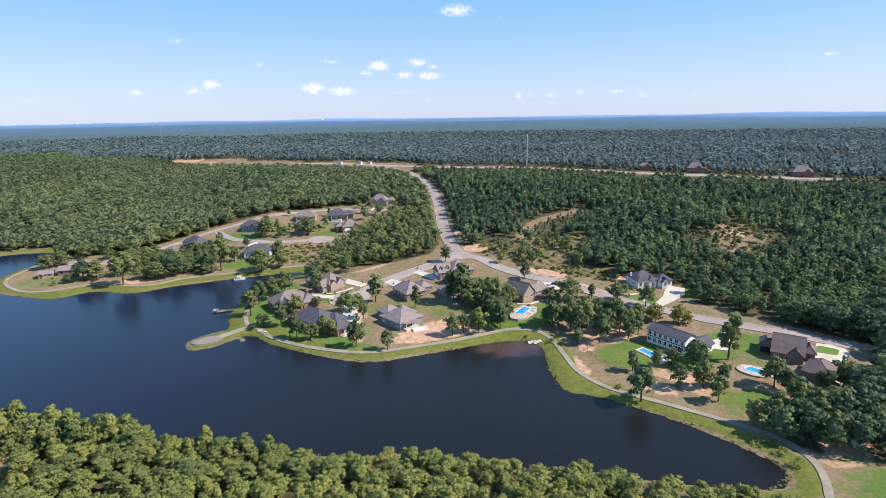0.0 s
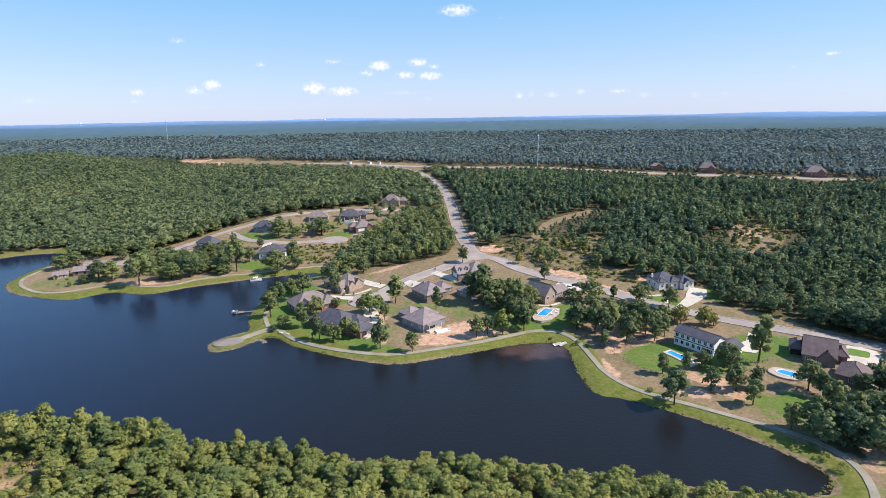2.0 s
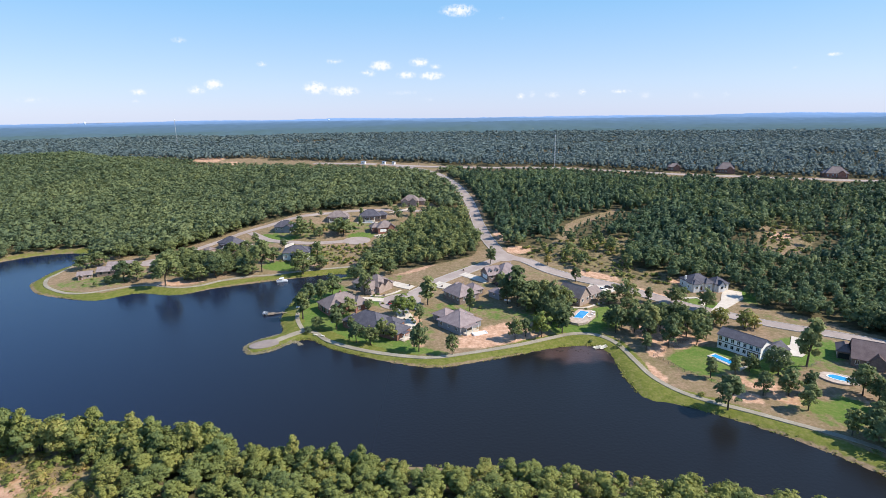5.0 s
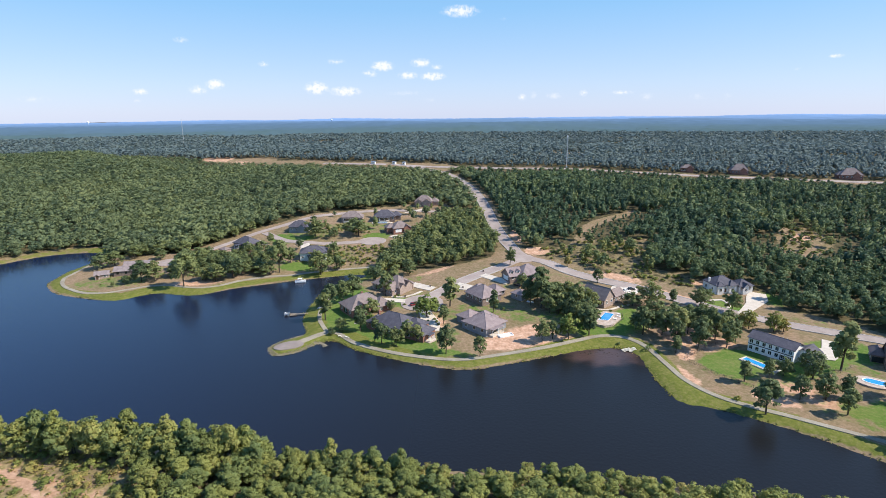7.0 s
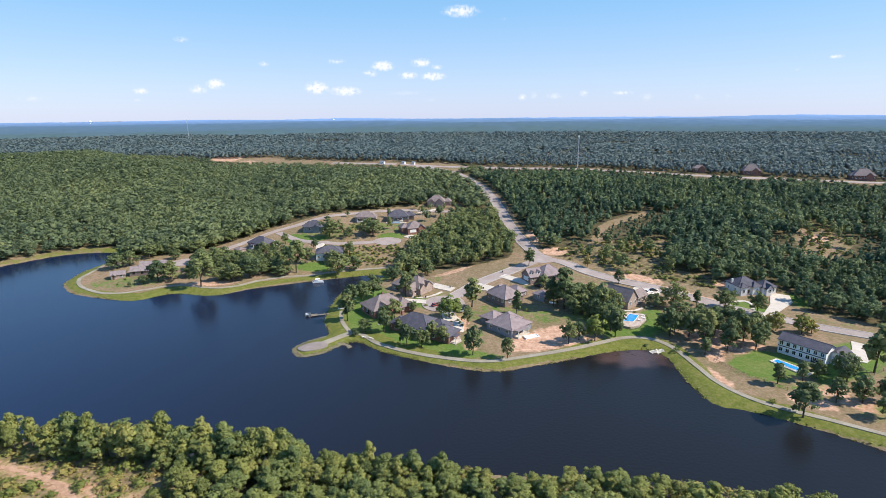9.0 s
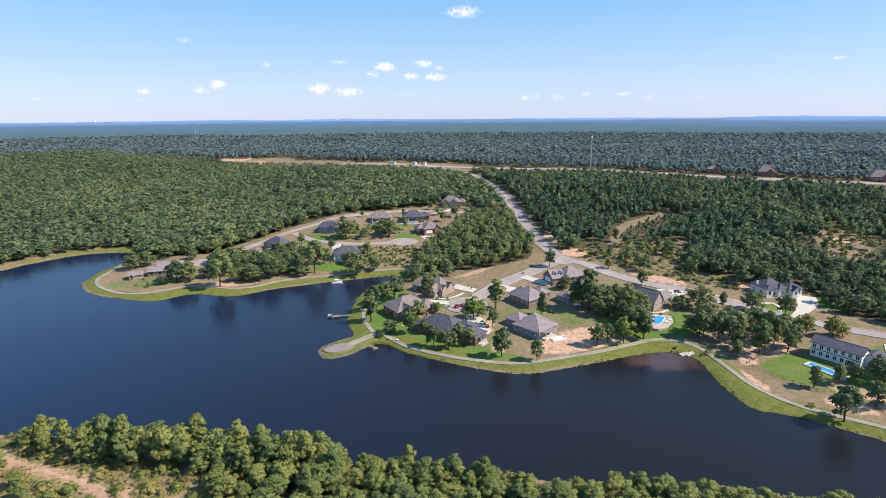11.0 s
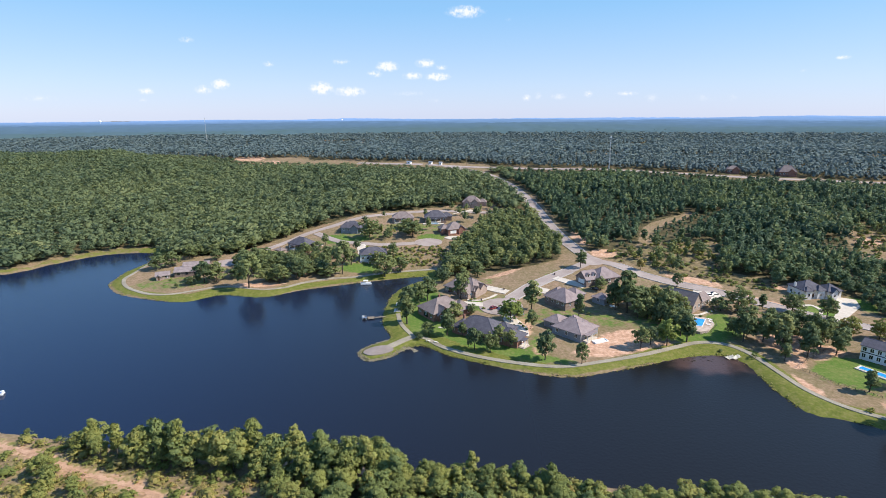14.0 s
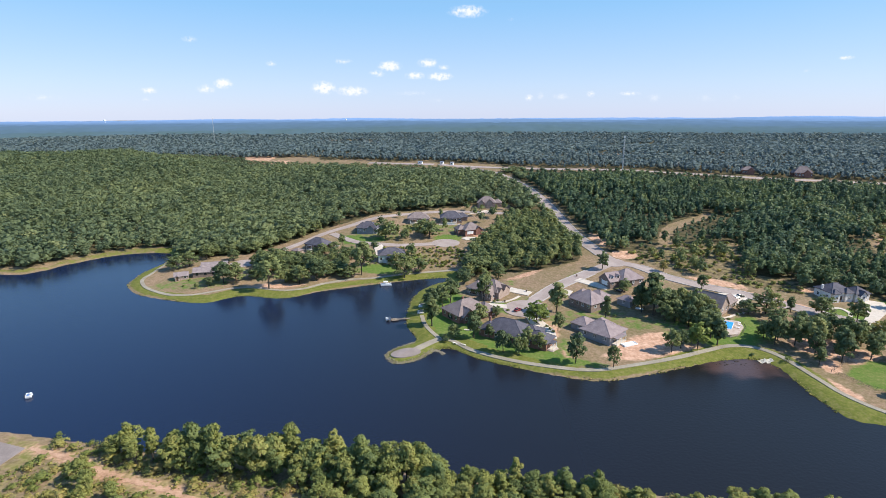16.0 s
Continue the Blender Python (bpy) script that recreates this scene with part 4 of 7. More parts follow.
EAST_PARK = [
    (57.4, 266.8, 13.1, 1.24, "b"), (42.9, 233.2, 13.5, 1.05, "r"), (70, 268.3, 7.9, 1.14, "t"), (51.3, 233.1, 12.7, 1.05, "r"), (55.9, 230.3, 14.6, 0.96, "r"), (81.9, 264.1, 11.2, 1.29, "b"), (60.4, 217.6, 13.9, 0.95, "r"),
    (72, 227.5, 13.1, 0.93, "r"), (73.2, 219.8, 12.5, 0.95, "r"), (94, 257.3, 11, 1.1, "r"), (50.5, 215.9, 8, 1.2, "t"), (56.5, 255.3, 8.4, 1.49, "b"), (49.2, 266.9, 7.3, 1.69, "b"), (73.2, 234.2, 13, 0.91, "r"),
    (59.3, 242.8, 10.7, 1.14, "r"), (41.9, 239.9, 8, 1.22, "b"), (70.9, 239.9, 10.6, 1.14, "r"),
]
THIN_TREES = [
    (91.9, 237.8, 9.2, 1.05, "b"), (100.8, 233.9, 9.6, 1.13, "b"), (105, 233.8, 6.5, 1.25, "b"), (90.8, 242.2, 6.7, 1.15, "b"),
]
WATERSIDE = [
    (65.6, 191.2, 8.6, 1.25, "t"), (61.4, 169.6, 13, 1.1, "r"), (75.6, 192.7, 8.2, 0.94, "r"), (81.8, 194.6, 7.5, 1.04, "b"), (77.8, 178.1, 9.6, 1.01, "r"), (91, 191.8, 12, 1.04, "b"), (86.4, 177.7, 10.2, 1.13, "r"),
    (87.3, 168.4, 9.8, 1.06, "r"), (93.5, 178.1, 9.2, 0.92, "r"), (105.3, 197.8, 20.3, 0.97, "t"), (110.8, 176.3, 12.3, 1.03, "b"), (113.2, 172.2, 8.9, 1.12, "r"), (111.9, 165.2, 9.7, 1.12, "r"), (97.5, 152.8, 12.4, 0.91, "r"),
    (102.7, 150.2, 13.7, 0.89, "r"), (109.2, 151.7, 13.4, 0.92, "r"), (116.6, 155.2, 12.1, 1.04, "r"), (91.3, 154, 9.4, 0.91, "r"), (131.8, 171.8, 12.6, 0.99, "r"), (125.1, 170.3, 9.5, 1.11, "r"),
]
WEST_POINT = [
    (-268.7, 345.4, 10.8, 1.48, "b"), (-263.8, 351.2, 10.9, 1.49, "b"), (-227.8, 317.9, 14.1, 1.18, "b"), (-221.3, 320.1, 12.4, 1.34, "b"), (-234.1, 313.3, 5.8, 1.41, "b"), (-239.9, 308.8, 3.4, 1.06, "b"), (-260.3, 368.3, 9.8, 1.51, "b"),
    (-197.9, 308.4, 21.2, 1.02, "r"), (-210.3, 339.1, 14.2, 1.38, "b"), (-211.6, 328.6, 8.5, 1.67, "b"), (-206.7, 352.4, 11.3, 1.53, "b"), (-196.1, 346.2, 9.3, 1.61, "b"), (-183, 317.4, 11, 1.34, "b"), (-174.1, 321.9, 14.5, 1.21, "b"),
    (-170.7, 331.9, 9.6, 1.49, "b"), (-156.5, 327.9, 8.5, 1.78, "b"), (-149.2, 333.1, 21.9, 0.86, "r"), (-160.7, 362, 9.2, 1.35, "b"), (-172.5, 390.9, 8.2, 0.95, "r"), (-176.9, 383.1, 5.7, 1.8, "b"),
]
UPPER_VILLAGE = [
    (-122.9, 331.8, 15.2, 1.25, "b"), (-114.9, 341.4, 9.8, 1.49, "b"), (-121.3, 364.7, 10.8, 1.16, "b"), (-142.8, 402.5, 13.9, 1.57, "b"), (-128.4, 403.1, 8, 1.15, "b"), (-111.2, 407.1, 13.1, 1.8, "b"), (-116.3, 423.5, 8.8, 1.78, "b"),
    (-80.3, 333.9, 12.4, 1.69, "b"), (-86.8, 317, 9.5, 1.34, "b"), (-73.6, 344.7, 11, 1.53, "b"), (-66.8, 322.5, 10.3, 1.34, "b"), (-192, 319.8, 8.6, 1.39, "b"), (-184.5, 342.1, 8.4, 1.75, "b"), (-164.7, 341.1, 8, 1.59, "b"),
    (-146.4, 349, 11.1, 1.15, "r"), (-130.4, 350.8, 9, 1.46, "b"), (-249.7, 384.1, 8.6, 1.8, "b"), (-236.2, 380.3, 8.5, 1.8, "b"), (-286.3, 392.9, 8.4, 1.8, "b"),
]
GROVE += [(6, 258, 10.5, 1.1, "b"), (14, 262, 11, 1.1, "b"), (22, 250, 11.5, 1.05, "b"), (23, 243, 10, 1.1, "b"), (18, 248, 11, 1.1, "b"), (1, 272, 11, 1.05, "b"), (12, 272, 11.5, 1.1, "b"), (21, 268, 11.5, 1.1, "b"), (26, 266, 9, 1.1, "b")]
WEST_POINT += [(-256, 374, 9, 1.4, "b"), (-247, 378, 9.5, 1.4, "b"), (-232, 382, 9, 1.4, "b"), (-226, 391, 10, 1.35, "b"), (-217, 402, 9.5, 1.35, "b"), (-208, 413, 9, 1.35, "b"), (-200, 425, 9.5, 1.3, "b"), (-240, 364, 8, 1.3, "b"), (-214, 366, 8.5, 1.4, "b"), (-221, 352, 8, 1.3, "b")]
EAST_PARK += [(47, 238, 10, 0.95, "b"), (63, 234, 11.5, 0.9, "r"), (66, 226, 12.5, 0.85, "r"), (62, 248, 10, 1.0, "b"), (78, 232, 10.5, 0.95, "r"), (67, 244, 10.5, 1.0, "b"), (79, 224, 11, 0.85, "r"), (54, 224, 11.5, 0.85, "r"), (84, 240, 9, 1.0, "b"), (76, 250, 8.5, 1.05, "b")]
HABIT = {"r": "round", "t": "tall", "b": "bushy"}
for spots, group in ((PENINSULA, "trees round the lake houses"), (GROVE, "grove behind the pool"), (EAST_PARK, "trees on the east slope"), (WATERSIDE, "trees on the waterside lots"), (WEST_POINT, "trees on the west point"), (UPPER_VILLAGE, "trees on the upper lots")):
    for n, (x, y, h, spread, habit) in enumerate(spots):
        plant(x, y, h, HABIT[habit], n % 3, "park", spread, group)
plant(-54.1, 256.2, 11.3, "bushy", 0, "lime", 1.3, "trees round the lake houses")
plant(9.2, 229.6, 12.1, "round", 0, "lime", 1.0, "grove behind the pool")
for n, (x, y, h, spread, habit) in enumerate(THIN_TREES + [(28, 321, 7.0, 1.05, "r"), (-6, 325, 10.6, 1.0, "r"), (-75, 308, 9, 1.1, "r")]):
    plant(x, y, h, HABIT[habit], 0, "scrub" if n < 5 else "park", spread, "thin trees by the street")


# ---- woodland as joined trees ----
def wood_template(rng, kind, cards, leaf):
    """A woodland tree one metre high: a lumpy body of one skin with clumps of leaves standing out of it."""
    bm = bmesh.new()
    if cards > 150:
        bmesh.ops.create_icosphere(bm, subdivisions=1, radius=1.0)
    else:
        bmesh.ops.create_uvsphere(bm, u_segments=6, v_segments=4 if cards > 20 else 3, radius=1.0)
        bmesh.ops.triangulate(bm, faces=bm.faces[:])
    pts = np.array([v.co[:] for v in bm.verts])
    tris = np.array([[v.index for v in f.verts] for f in bm.faces])
    bm.free()
    r = 0.6 + 0.4 * rng.random(len(pts))
    up = pts[:, 2]
    if kind == "pine":
        pts = np.column_stack([pts[:, 0] * r * (0.17 - 0.12 * up), pts[:, 1] * r * (0.17 - 0.12 * up), 0.5 + 0.42 * up])
    else:
        wide, deep = {"tall": (0.15, 0.31), "bushy": (0.25, 0.34), "scrub": (0.42, 0.3)}.get(kind, (0.22, 0.27))
        pts = np.column_stack([pts[:, 0] * r * wide, pts[:, 1] * r * wide, 0.52 + deep * up * r])
    q, f, soft = leaf_crown(rng, crown_lobes(rng, kind), cards, leaf, 0.5 if cards > 150 else 0.36)
    own = pts - np.array([0, 0, 0.45])
    own /= np.linalg.norm(own, axis=1)[:, None]
    return np.concatenate([pts, q]), np.concatenate([tris, f + len(pts)]), np.concatenate([own, soft])


def wood(name, spots, mat, templates, label, seed=3):
    """Many trees in one mesh. spots: x, y, z, height, spread."""
    rng = np.random.default_rng(seed)
    pick = rng.integers(0, len(templates), len(spots))
    V, T, tint, soft, base = [], [], [], [], 0
    stand = 0.5 + 0.5 * np.sin(spots[:, 0] / 47 + 1.3 * np.sin(spots[:, 1] / 61)) * np.sin(spots[:, 1] / 53 + 0.9 * np.sin(spots[:, 0] / 35))     # lighter and darker stands
    for k, (tv, tf, tn) in enumerate(templates):
        s = spots[pick == k]
        if not len(s):
            continue
        a = rng.random(len(s)) * 2 * math.pi
        c, sn = np.cos(a)[:, None], np.sin(a)[:, None]
        w = (s[:, 3] * s[:, 4])[:, None]
        x = (tv[None, :, 0] * c - tv[None, :, 1] * sn) * w + s[:, :1]
        y = (tv[None, :, 0] * sn + tv[None, :, 1] * c) * w + s[:, 1:2]
        z = tv[None, :, 2] * s[:, 3:4] + s[:, 2:3]
        V.append(np.stack([x, y, z], 2).reshape(-1, 3))
        T.append((tf[None] + (base + np.arange(len(s)) * len(tv))[:, None, None]).reshape(-1, 3))
        tint.append(np.repeat(np.clip(0.5 * rng.random(len(s)) + 0.5 * stand[pick == k], 0, 0.999), len(tv)))
        soft.append(np.stack([tn[None, :, 0] * c - tn[None, :, 1] * sn, tn[None, :, 0] * sn + tn[None, :, 1] * c, np.repeat(tn[None, :, 2], len(s), 0)], 2).reshape(-1, 3))
        base += len(s) * len(tv)
    me = array_mesh(name, np.concatenate(V), np.concatenate(T), mat, True, np.concatenate(tint), np.concatenate(soft))
    return tagged(new(name, me), label, "woodland", kind="stuff")


def scatter(rng, x0, x1, y0, y1, cell):
    xs, ys = np.arange(x0, x1, cell), np.arange(y0, y1, cell)
    X, Y = np.meshgrid(xs, ys)
    Q = np.stack([X.ravel(), Y.ravel()], 1) + rng.random((X.size, 2)) * cell * 0.95
    return Q


def in_view(Q, margin=40):
    """The wedge of land that the flight looks over, with some room beside it."""
    return np.abs(Q[:, 0] + 45) < 0.86 * Q[:, 1] + margin + 50


def open_land(Q, d):
    """Where the woods stop."""
    free = (d < 4.0) | (within(Q, VILLAGE) & ~within(Q, MID_WOOD)) | within(Q, MEADOW) | within(Q, GLADE) | within(Q, SOUTH_GAP) | within(Q, RIDGE_FIELD)
    for line, w in ROADS:
        free |= to_line(Q, line) < w / 2 + 4.0
    return free | (to_line(Q, ARC_TRACK) < 4.2)


rng = np.random.default_rng(11)
near_templates = [wood_template(np.random.default_rng(20 + k), kind, 760, 0.058) for k, kind in enumerate(("bushy", "round", "tall", "bushy", "bushy"))]
mid_templates = [wood_template(np.random.default_rng(40 + k), kind, 70, 0.125) for k, kind in enumerate(("round", "tall", "pine", "tall", "round", "bushy"))]
edge_templates = [wood_template(np.random.default_rng(50 + k), kind, 230, 0.085) for k, kind in enumerate(("round", "tall", "round", "tall"))]
left_templates = [wood_template(np.random.default_rng(60 + k), kind, 70, 0.125) for k, kind in enumerate(("round", "bushy", "round", "bushy"))]

far_templates = [wood_template(np.random.default_rng(90 + k), kind, 12, 0.2) for k, kind in enumerate(("round", "tall", "pine", "tall"))]

# slopes between the lake and the ridge
Q = scatter(rng, -720, 620, 100, 760, 5.35)
Q = Q[in_view(Q, 0) & ((Q[:, 1] > 250) | (Q[:, 0] > 92))]
d = to_line(Q, SHORE, True)
keep = ~open_land(Q, d) & (d > 6) & (Q[:, 1] < 720 - 0.12 * Q[:, 0])
Q, d = Q[keep], d[keep]
thin = rng.random(len(Q)) < 0.93
Q, d = Q[thin], d[thin]
H = 7.4 + 4.0 * rng.random(len(Q)) + 1.6 * np.sin(Q[:, 0] / 31) * np.sin(Q[:, 1] / 37)
young = np.where(Q[:, 1] < np.interp(Q[:, 0], RIDGE_FOOT[:, 0], RIDGE_FOOT[:, 1]) + 12, np.clip(to_line(Q, RIDGE_FOOT) / 60, 0.42, 1), 0.8)          # young growth below the highway
below = (Q[:, 1] < np.interp(Q[:, 0], ARC_TRACK[:, 0], ARC_TRACK[:, 1])) & (to_line(Q, ARC_TRACK) < 24)
below |= (Q[:, 1] < 372) & (to_line(Q, np.array(GLADE, float), True) < 16) & (Q[:, 1] > 318)
H = np.where(below, 0.42 * H, H)          # low growth in front of the clearings
spots = np.column_stack([Q, land(Q, d), H * young, (1.0 + 0.38 * rng.random(len(Q))) / young ** 0.7])
for hx, hy, hr in ((253, 567, 13), (347, 541, 15), (206, 580, 8)):          # house plots on the ridge, open to the south
    away = (np.abs(Q[:, 0] - hx * (Q[:, 1] + 60) / (hy + 60)) > hr) | (Q[:, 1] > hy + 14) | (Q[:, 1] < hy - 45)
    Q, d, spots = Q[away], d[away], spots[away]
west, close = Q[:, 0] < -20, (Q[:, 0] > 90) & (Q[:, 1] < 235)
rim = ~close & (within(Q, MID_WOOD) | ((Q[:, 0] > 20) & (Q[:, 1] < 325 - 0.2 * (Q[:, 0] - 120))))
spots[west & ~rim, 4] *= 1.12
spots[close, 3] *= 1.15
back = Q[:, 1] > np.interp(Q[:, 0], RIDGE_FOOT[:, 0], RIDGE_FOOT[:, 1]) + 6
# trees past the highway take the leaves with painted haze
wood("far_woodland", spots[back], HAZE_WOODS, far_templates, "pine woodland behind the highway, coloured with blue haze", 19)
west, rim, close = west & ~back, rim & ~back, close & ~back
wood("woodland", spots[west & ~rim], BROADLEAF, left_templates, "dense green broadleaf woodland on the slope", 3)
above = within(Q, MID_WOOD)
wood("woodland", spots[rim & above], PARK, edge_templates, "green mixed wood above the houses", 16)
wood("woodland", spots[rim & ~above], WOODS, edge_templates, "tall dark green wood along the east street", 17)
wood("woodland", spots[(Q[:, 0] >= -20) & ~back & ~close & ~rim], WOODS, mid_templates, "dense dark green pine and oak woodland", 4)
wood("woodland", spots[close], WOODS, near_templates, "deep green oak grove beside the trail", 14)

# a thicket between the west houses and the shore
Q = scatter(rng, -290, -100, 315, 410, 4.6)
d = to_line(Q, SHORE, True)
thicket = [(-216, 326), (-186, 322), (-160, 326), (-157, 340), (-160, 356), (-166, 372), (-176, 378), (-200, 368), (-222, 372), (-228, 366), (-216, 346)]
neck = [(-276, 392), (-262, 378), (-250, 372), (-238, 380), (-226, 396), (-236, 404), (-256, 398)]
keep = (within(Q, thicket) & (rng.random(len(Q)) < 0.62)) | (within(Q, neck) & (rng.random(len(Q)) < 0.7))
for line, w in ROADS + [(NORTH_TRAIL, 4)]:
    keep &= to_line(Q, line) > w / 2 + 2.5
for hx, hy in ((-188, 386), (-200, 376), (-231, 357)):
    keep &= np.hypot(Q[:, 0] - hx, Q[:, 1] - hy) > 10.5
Q, d = Q[keep], d[keep]
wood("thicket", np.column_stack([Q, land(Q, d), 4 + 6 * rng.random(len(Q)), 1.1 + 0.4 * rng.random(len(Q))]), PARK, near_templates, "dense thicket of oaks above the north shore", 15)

# scattered trees and scrub over meadow and field
Q = scatter(rng, -160, 230, 285, 440, 8.0)
d = to_line(Q, SHORE, True)
keep = (within(Q, MEADOW) & (rng.random(len(Q)) < 0.46 + 0.45 * np.sin(Q[:, 0] / 9 + 1) * np.sin(Q[:, 1] / 11))) | (within(Q, GLADE) & (rng.random(len(Q)) < 0.2))
for line, w in ROADS:
    keep &= to_line(Q, line) > w / 2 + 5
Q, d = Q[keep], d[keep]
UPPER_TREES = [
    (-70, 470), (-58, 470), (-50, 474), (-82, 474), (-45, 462), (-62, 452), (-52, 446), (-72, 440), (-140, 425), (-135, 412), (-128, 418), (-100, 422), (-112, 425), (-66, 405),
    (-64, 420), (-130, 398), (-147, 375), (-56, 434), (-48, 456), (-76, 458), (-143, 406), (-121, 410), (-60, 462), (-150, 430), (-104, 452), (-138, 452)]
Q = np.concatenate([Q, np.array(UPPER_TREES, float)])
d = to_line(Q, SHORE, True)
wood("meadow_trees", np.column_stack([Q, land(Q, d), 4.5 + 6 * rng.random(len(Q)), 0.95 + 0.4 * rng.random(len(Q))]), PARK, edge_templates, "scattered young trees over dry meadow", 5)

scrub_templates = [wood_template(np.random.default_rng(80 + k), "scrub", 40, 0.4) for k in range(3)]
Q = scatter(rng, -170, 230, 285, 440, 3.2)
d = to_line(Q, SHORE, True)
brush = [(-146, 384), (-110, 384), (-92, 388), (-84, 372), (-88, 352), (-112, 348), (-122, 352), (-132, 366)]
lot = [(-150, 408), (-112, 404), (-104, 412), (-104, 434), (-150, 432)]
keep = (within(Q, brush) & (rng.random(len(Q)) < 0.75)) | (within(Q, lot) & (rng.random(len(Q)) < 0.25)) | ((within(Q, MEADOW) | within(Q, GLADE)) & (rng.random(len(Q)) < 0.4 + 0.35 * np.sin(Q[:, 0] / 6.1) * np.sin(Q[:, 1] / 7.3)))
for line, w in ROADS:
    keep &= to_line(Q, line) > w / 2 + 2
Q, d = Q[keep], d[keep]
wood("scrub", np.column_stack([Q, land(Q, d), 0.9 + 1.3 * rng.random(len(Q)), 0.9 + 0.6 * rng.random(len(Q))]), SCRUB, scrub_templates, "olive and yellow scrub on an unmown field", 6)

# a row of oaks right at the water on the near side
for n in range(34):
    x = -191 + 4.1 * n
    y = 130.5 - 0.128 * x + (-1.6, 0.9, -3.6)[n % 3]
    if float(to_line(np.array([[x, y]]), SHORE, True)[0]) > 1.5:
        plant(x, y, (10.0, 12.0, 10.8, 13.6, 9.2)[n % 5] + (-3.6 if x > -100 else 1.0) - (3.4 if x < -168 else 0), ("bushy", "round", "bushy", "tall", "bushy")[n % 5], 3 + n % 3, "oak", (0.84 if x > -170 else 0.7) + 0.06 * (n % 4), "oaks on the near shore")

# near shore: the trees closest to the flight are things of their own, the rest one stand
Q = scatter(rng, -330, 135, 97, 175, 4.5)
d = to_line(Q, SHORE, True)
w_line = 138 - 0.06 * Q[:, 0]
edge = np.where(Q[:, 0] > -45, 4.6 + 1.8 * np.sin(Q[:, 0] / 9), np.where(Q[:, 0] > -190, 2.5, 9.0))
w_line = w_line + np.where(Q[:, 0] < -60, 6, 0)
keep = (d > edge) & (Q[:, 1] < w_line) & ~within(Q, SOUTH_GAP) & ~within(Q, VILLAGE) & (rng.random(len(Q)) < 0.94)
keep &= (to_line(Q, TRACK_LINE) > 4) & (to_line(Q, np.array(SOUTH_GAP, float), True) > 0.8)
keep &= ~((Q[:, 0] < -196) & (rng.random(len(Q)) < 0.9)) & ~((Q[:, 0] > 84) & (Q[:, 1] > 80))
Q, d = Q[keep], d[keep]
H = np.where((Q[:, 0] < -100) & (d < 10), 9.2, np.where(Q[:, 0] > -95, 4.8, 5.8)) + 2.2 * rng.random(len(Q))
order = np.argsort(-Q[:, 1] + 0.05 * Q[:, 0])
first = np.zeros(len(Q), bool)
first[order[:126]] = True
for n, ((x, y), h) in enumerate(zip(Q[first], H[first])):
    plant(float(x), float(y), float(h), "tall" if n % 6 == 5 else ("bushy" if n % 3 else "round"), 3 + n % 3, "oak", (1.25 if x > -100 else 1.0) + 0.3 * ((n * 37) % 10) / 10, "oaks on the near shore")
rest = ~first
wood("near_woodland", np.column_stack([Q[rest], land(Q[rest], d[rest]), H[rest], 1.3 + 0.35 * rng.random(rest.sum())]), OAK, near_templates, "sunlit green oak wood on the near shore", 7)
Q = scatter(rng, -330, 135, 96, 180, 2.3)
d = to_line(Q, SHORE, True)
keep = (d > 1.0) & (Q[:, 1] < 150 - 0.06 * Q[:, 0]) & (to_line(Q, TRACK_LINE) > 2.6) & (((d < 11) & (rng.random(len(Q)) < 0.6)) | (within(Q, SOUTH_GAP) & (rng.random(len(Q)) < np.where((Q[:, 0] < -192) & (Q[:, 1] < 148), 0.5, 0.4 + 0.36 * np.sin(Q[:, 0] / 3.7 + 1) * np.sin(Q[:, 1] / 3.1)))) | ((np.abs(to_line(Q, np.array(SOUTH_GAP, float), True)) < 3.2) & (rng.random(len(Q)) < 0.8))) & ~((Q[:, 0] > 78)) & (np.hypot(Q[:, 0] + 226, Q[:, 1] - 155) > 14)
Q, d = Q[keep], d[keep]
wood("scrub", np.column_stack([Q, land(Q, d), 0.7 + 2.0 * rng.random(len(Q)) ** 2, 1.2 + 0.8 * rng.random(len(Q))]), SCRUB, [wood_template(np.random.default_rng(85 + k), "scrub", 96, 0.17) for k in range(3)], "olive and rust scrub along the near bank", 8)

Q = scatter(rng, -262, -110, 92, 172, 1.45)
Q = Q[within(Q, SOUTH_GAP) & (to_line(Q, TRACK_LINE) > 1.5) & (rng.random(len(Q)) < 0.7 + 0.3 * np.sin(Q[:, 0] / 4.3) * np.sin(Q[:, 1] / 3.7))]
Q = Q[np.hypot(Q[:, 0] + 226, Q[:, 1] - 155) > 13]
wood("grass_tufts", np.column_stack([Q, land(Q), 0.2 + 0.5 * rng.random(len(Q)) ** 2, 1.3 + 1.2 * rng.random(len(Q))]), SCRUB, [wood_template(np.random.default_rng(88 + k), "scrub", 12, 0.42) for k in range(2)], "dry olive grass tufts on the near bank", 23)
for n, (x, y, h) in enumerate(((-193, 142, 7.5), (-189, 138, 6.5), (-186, 133, 6), (-180, 135, 5.5), (-196, 147, 4.5), (-176, 131, 5), (-184, 128, 6), (-170, 126, 5), (-215, 164, 2.6))):
    plant(x, y, h, "round", 3 + n % 3, "oak", 1.1, "oaks on the near shore")

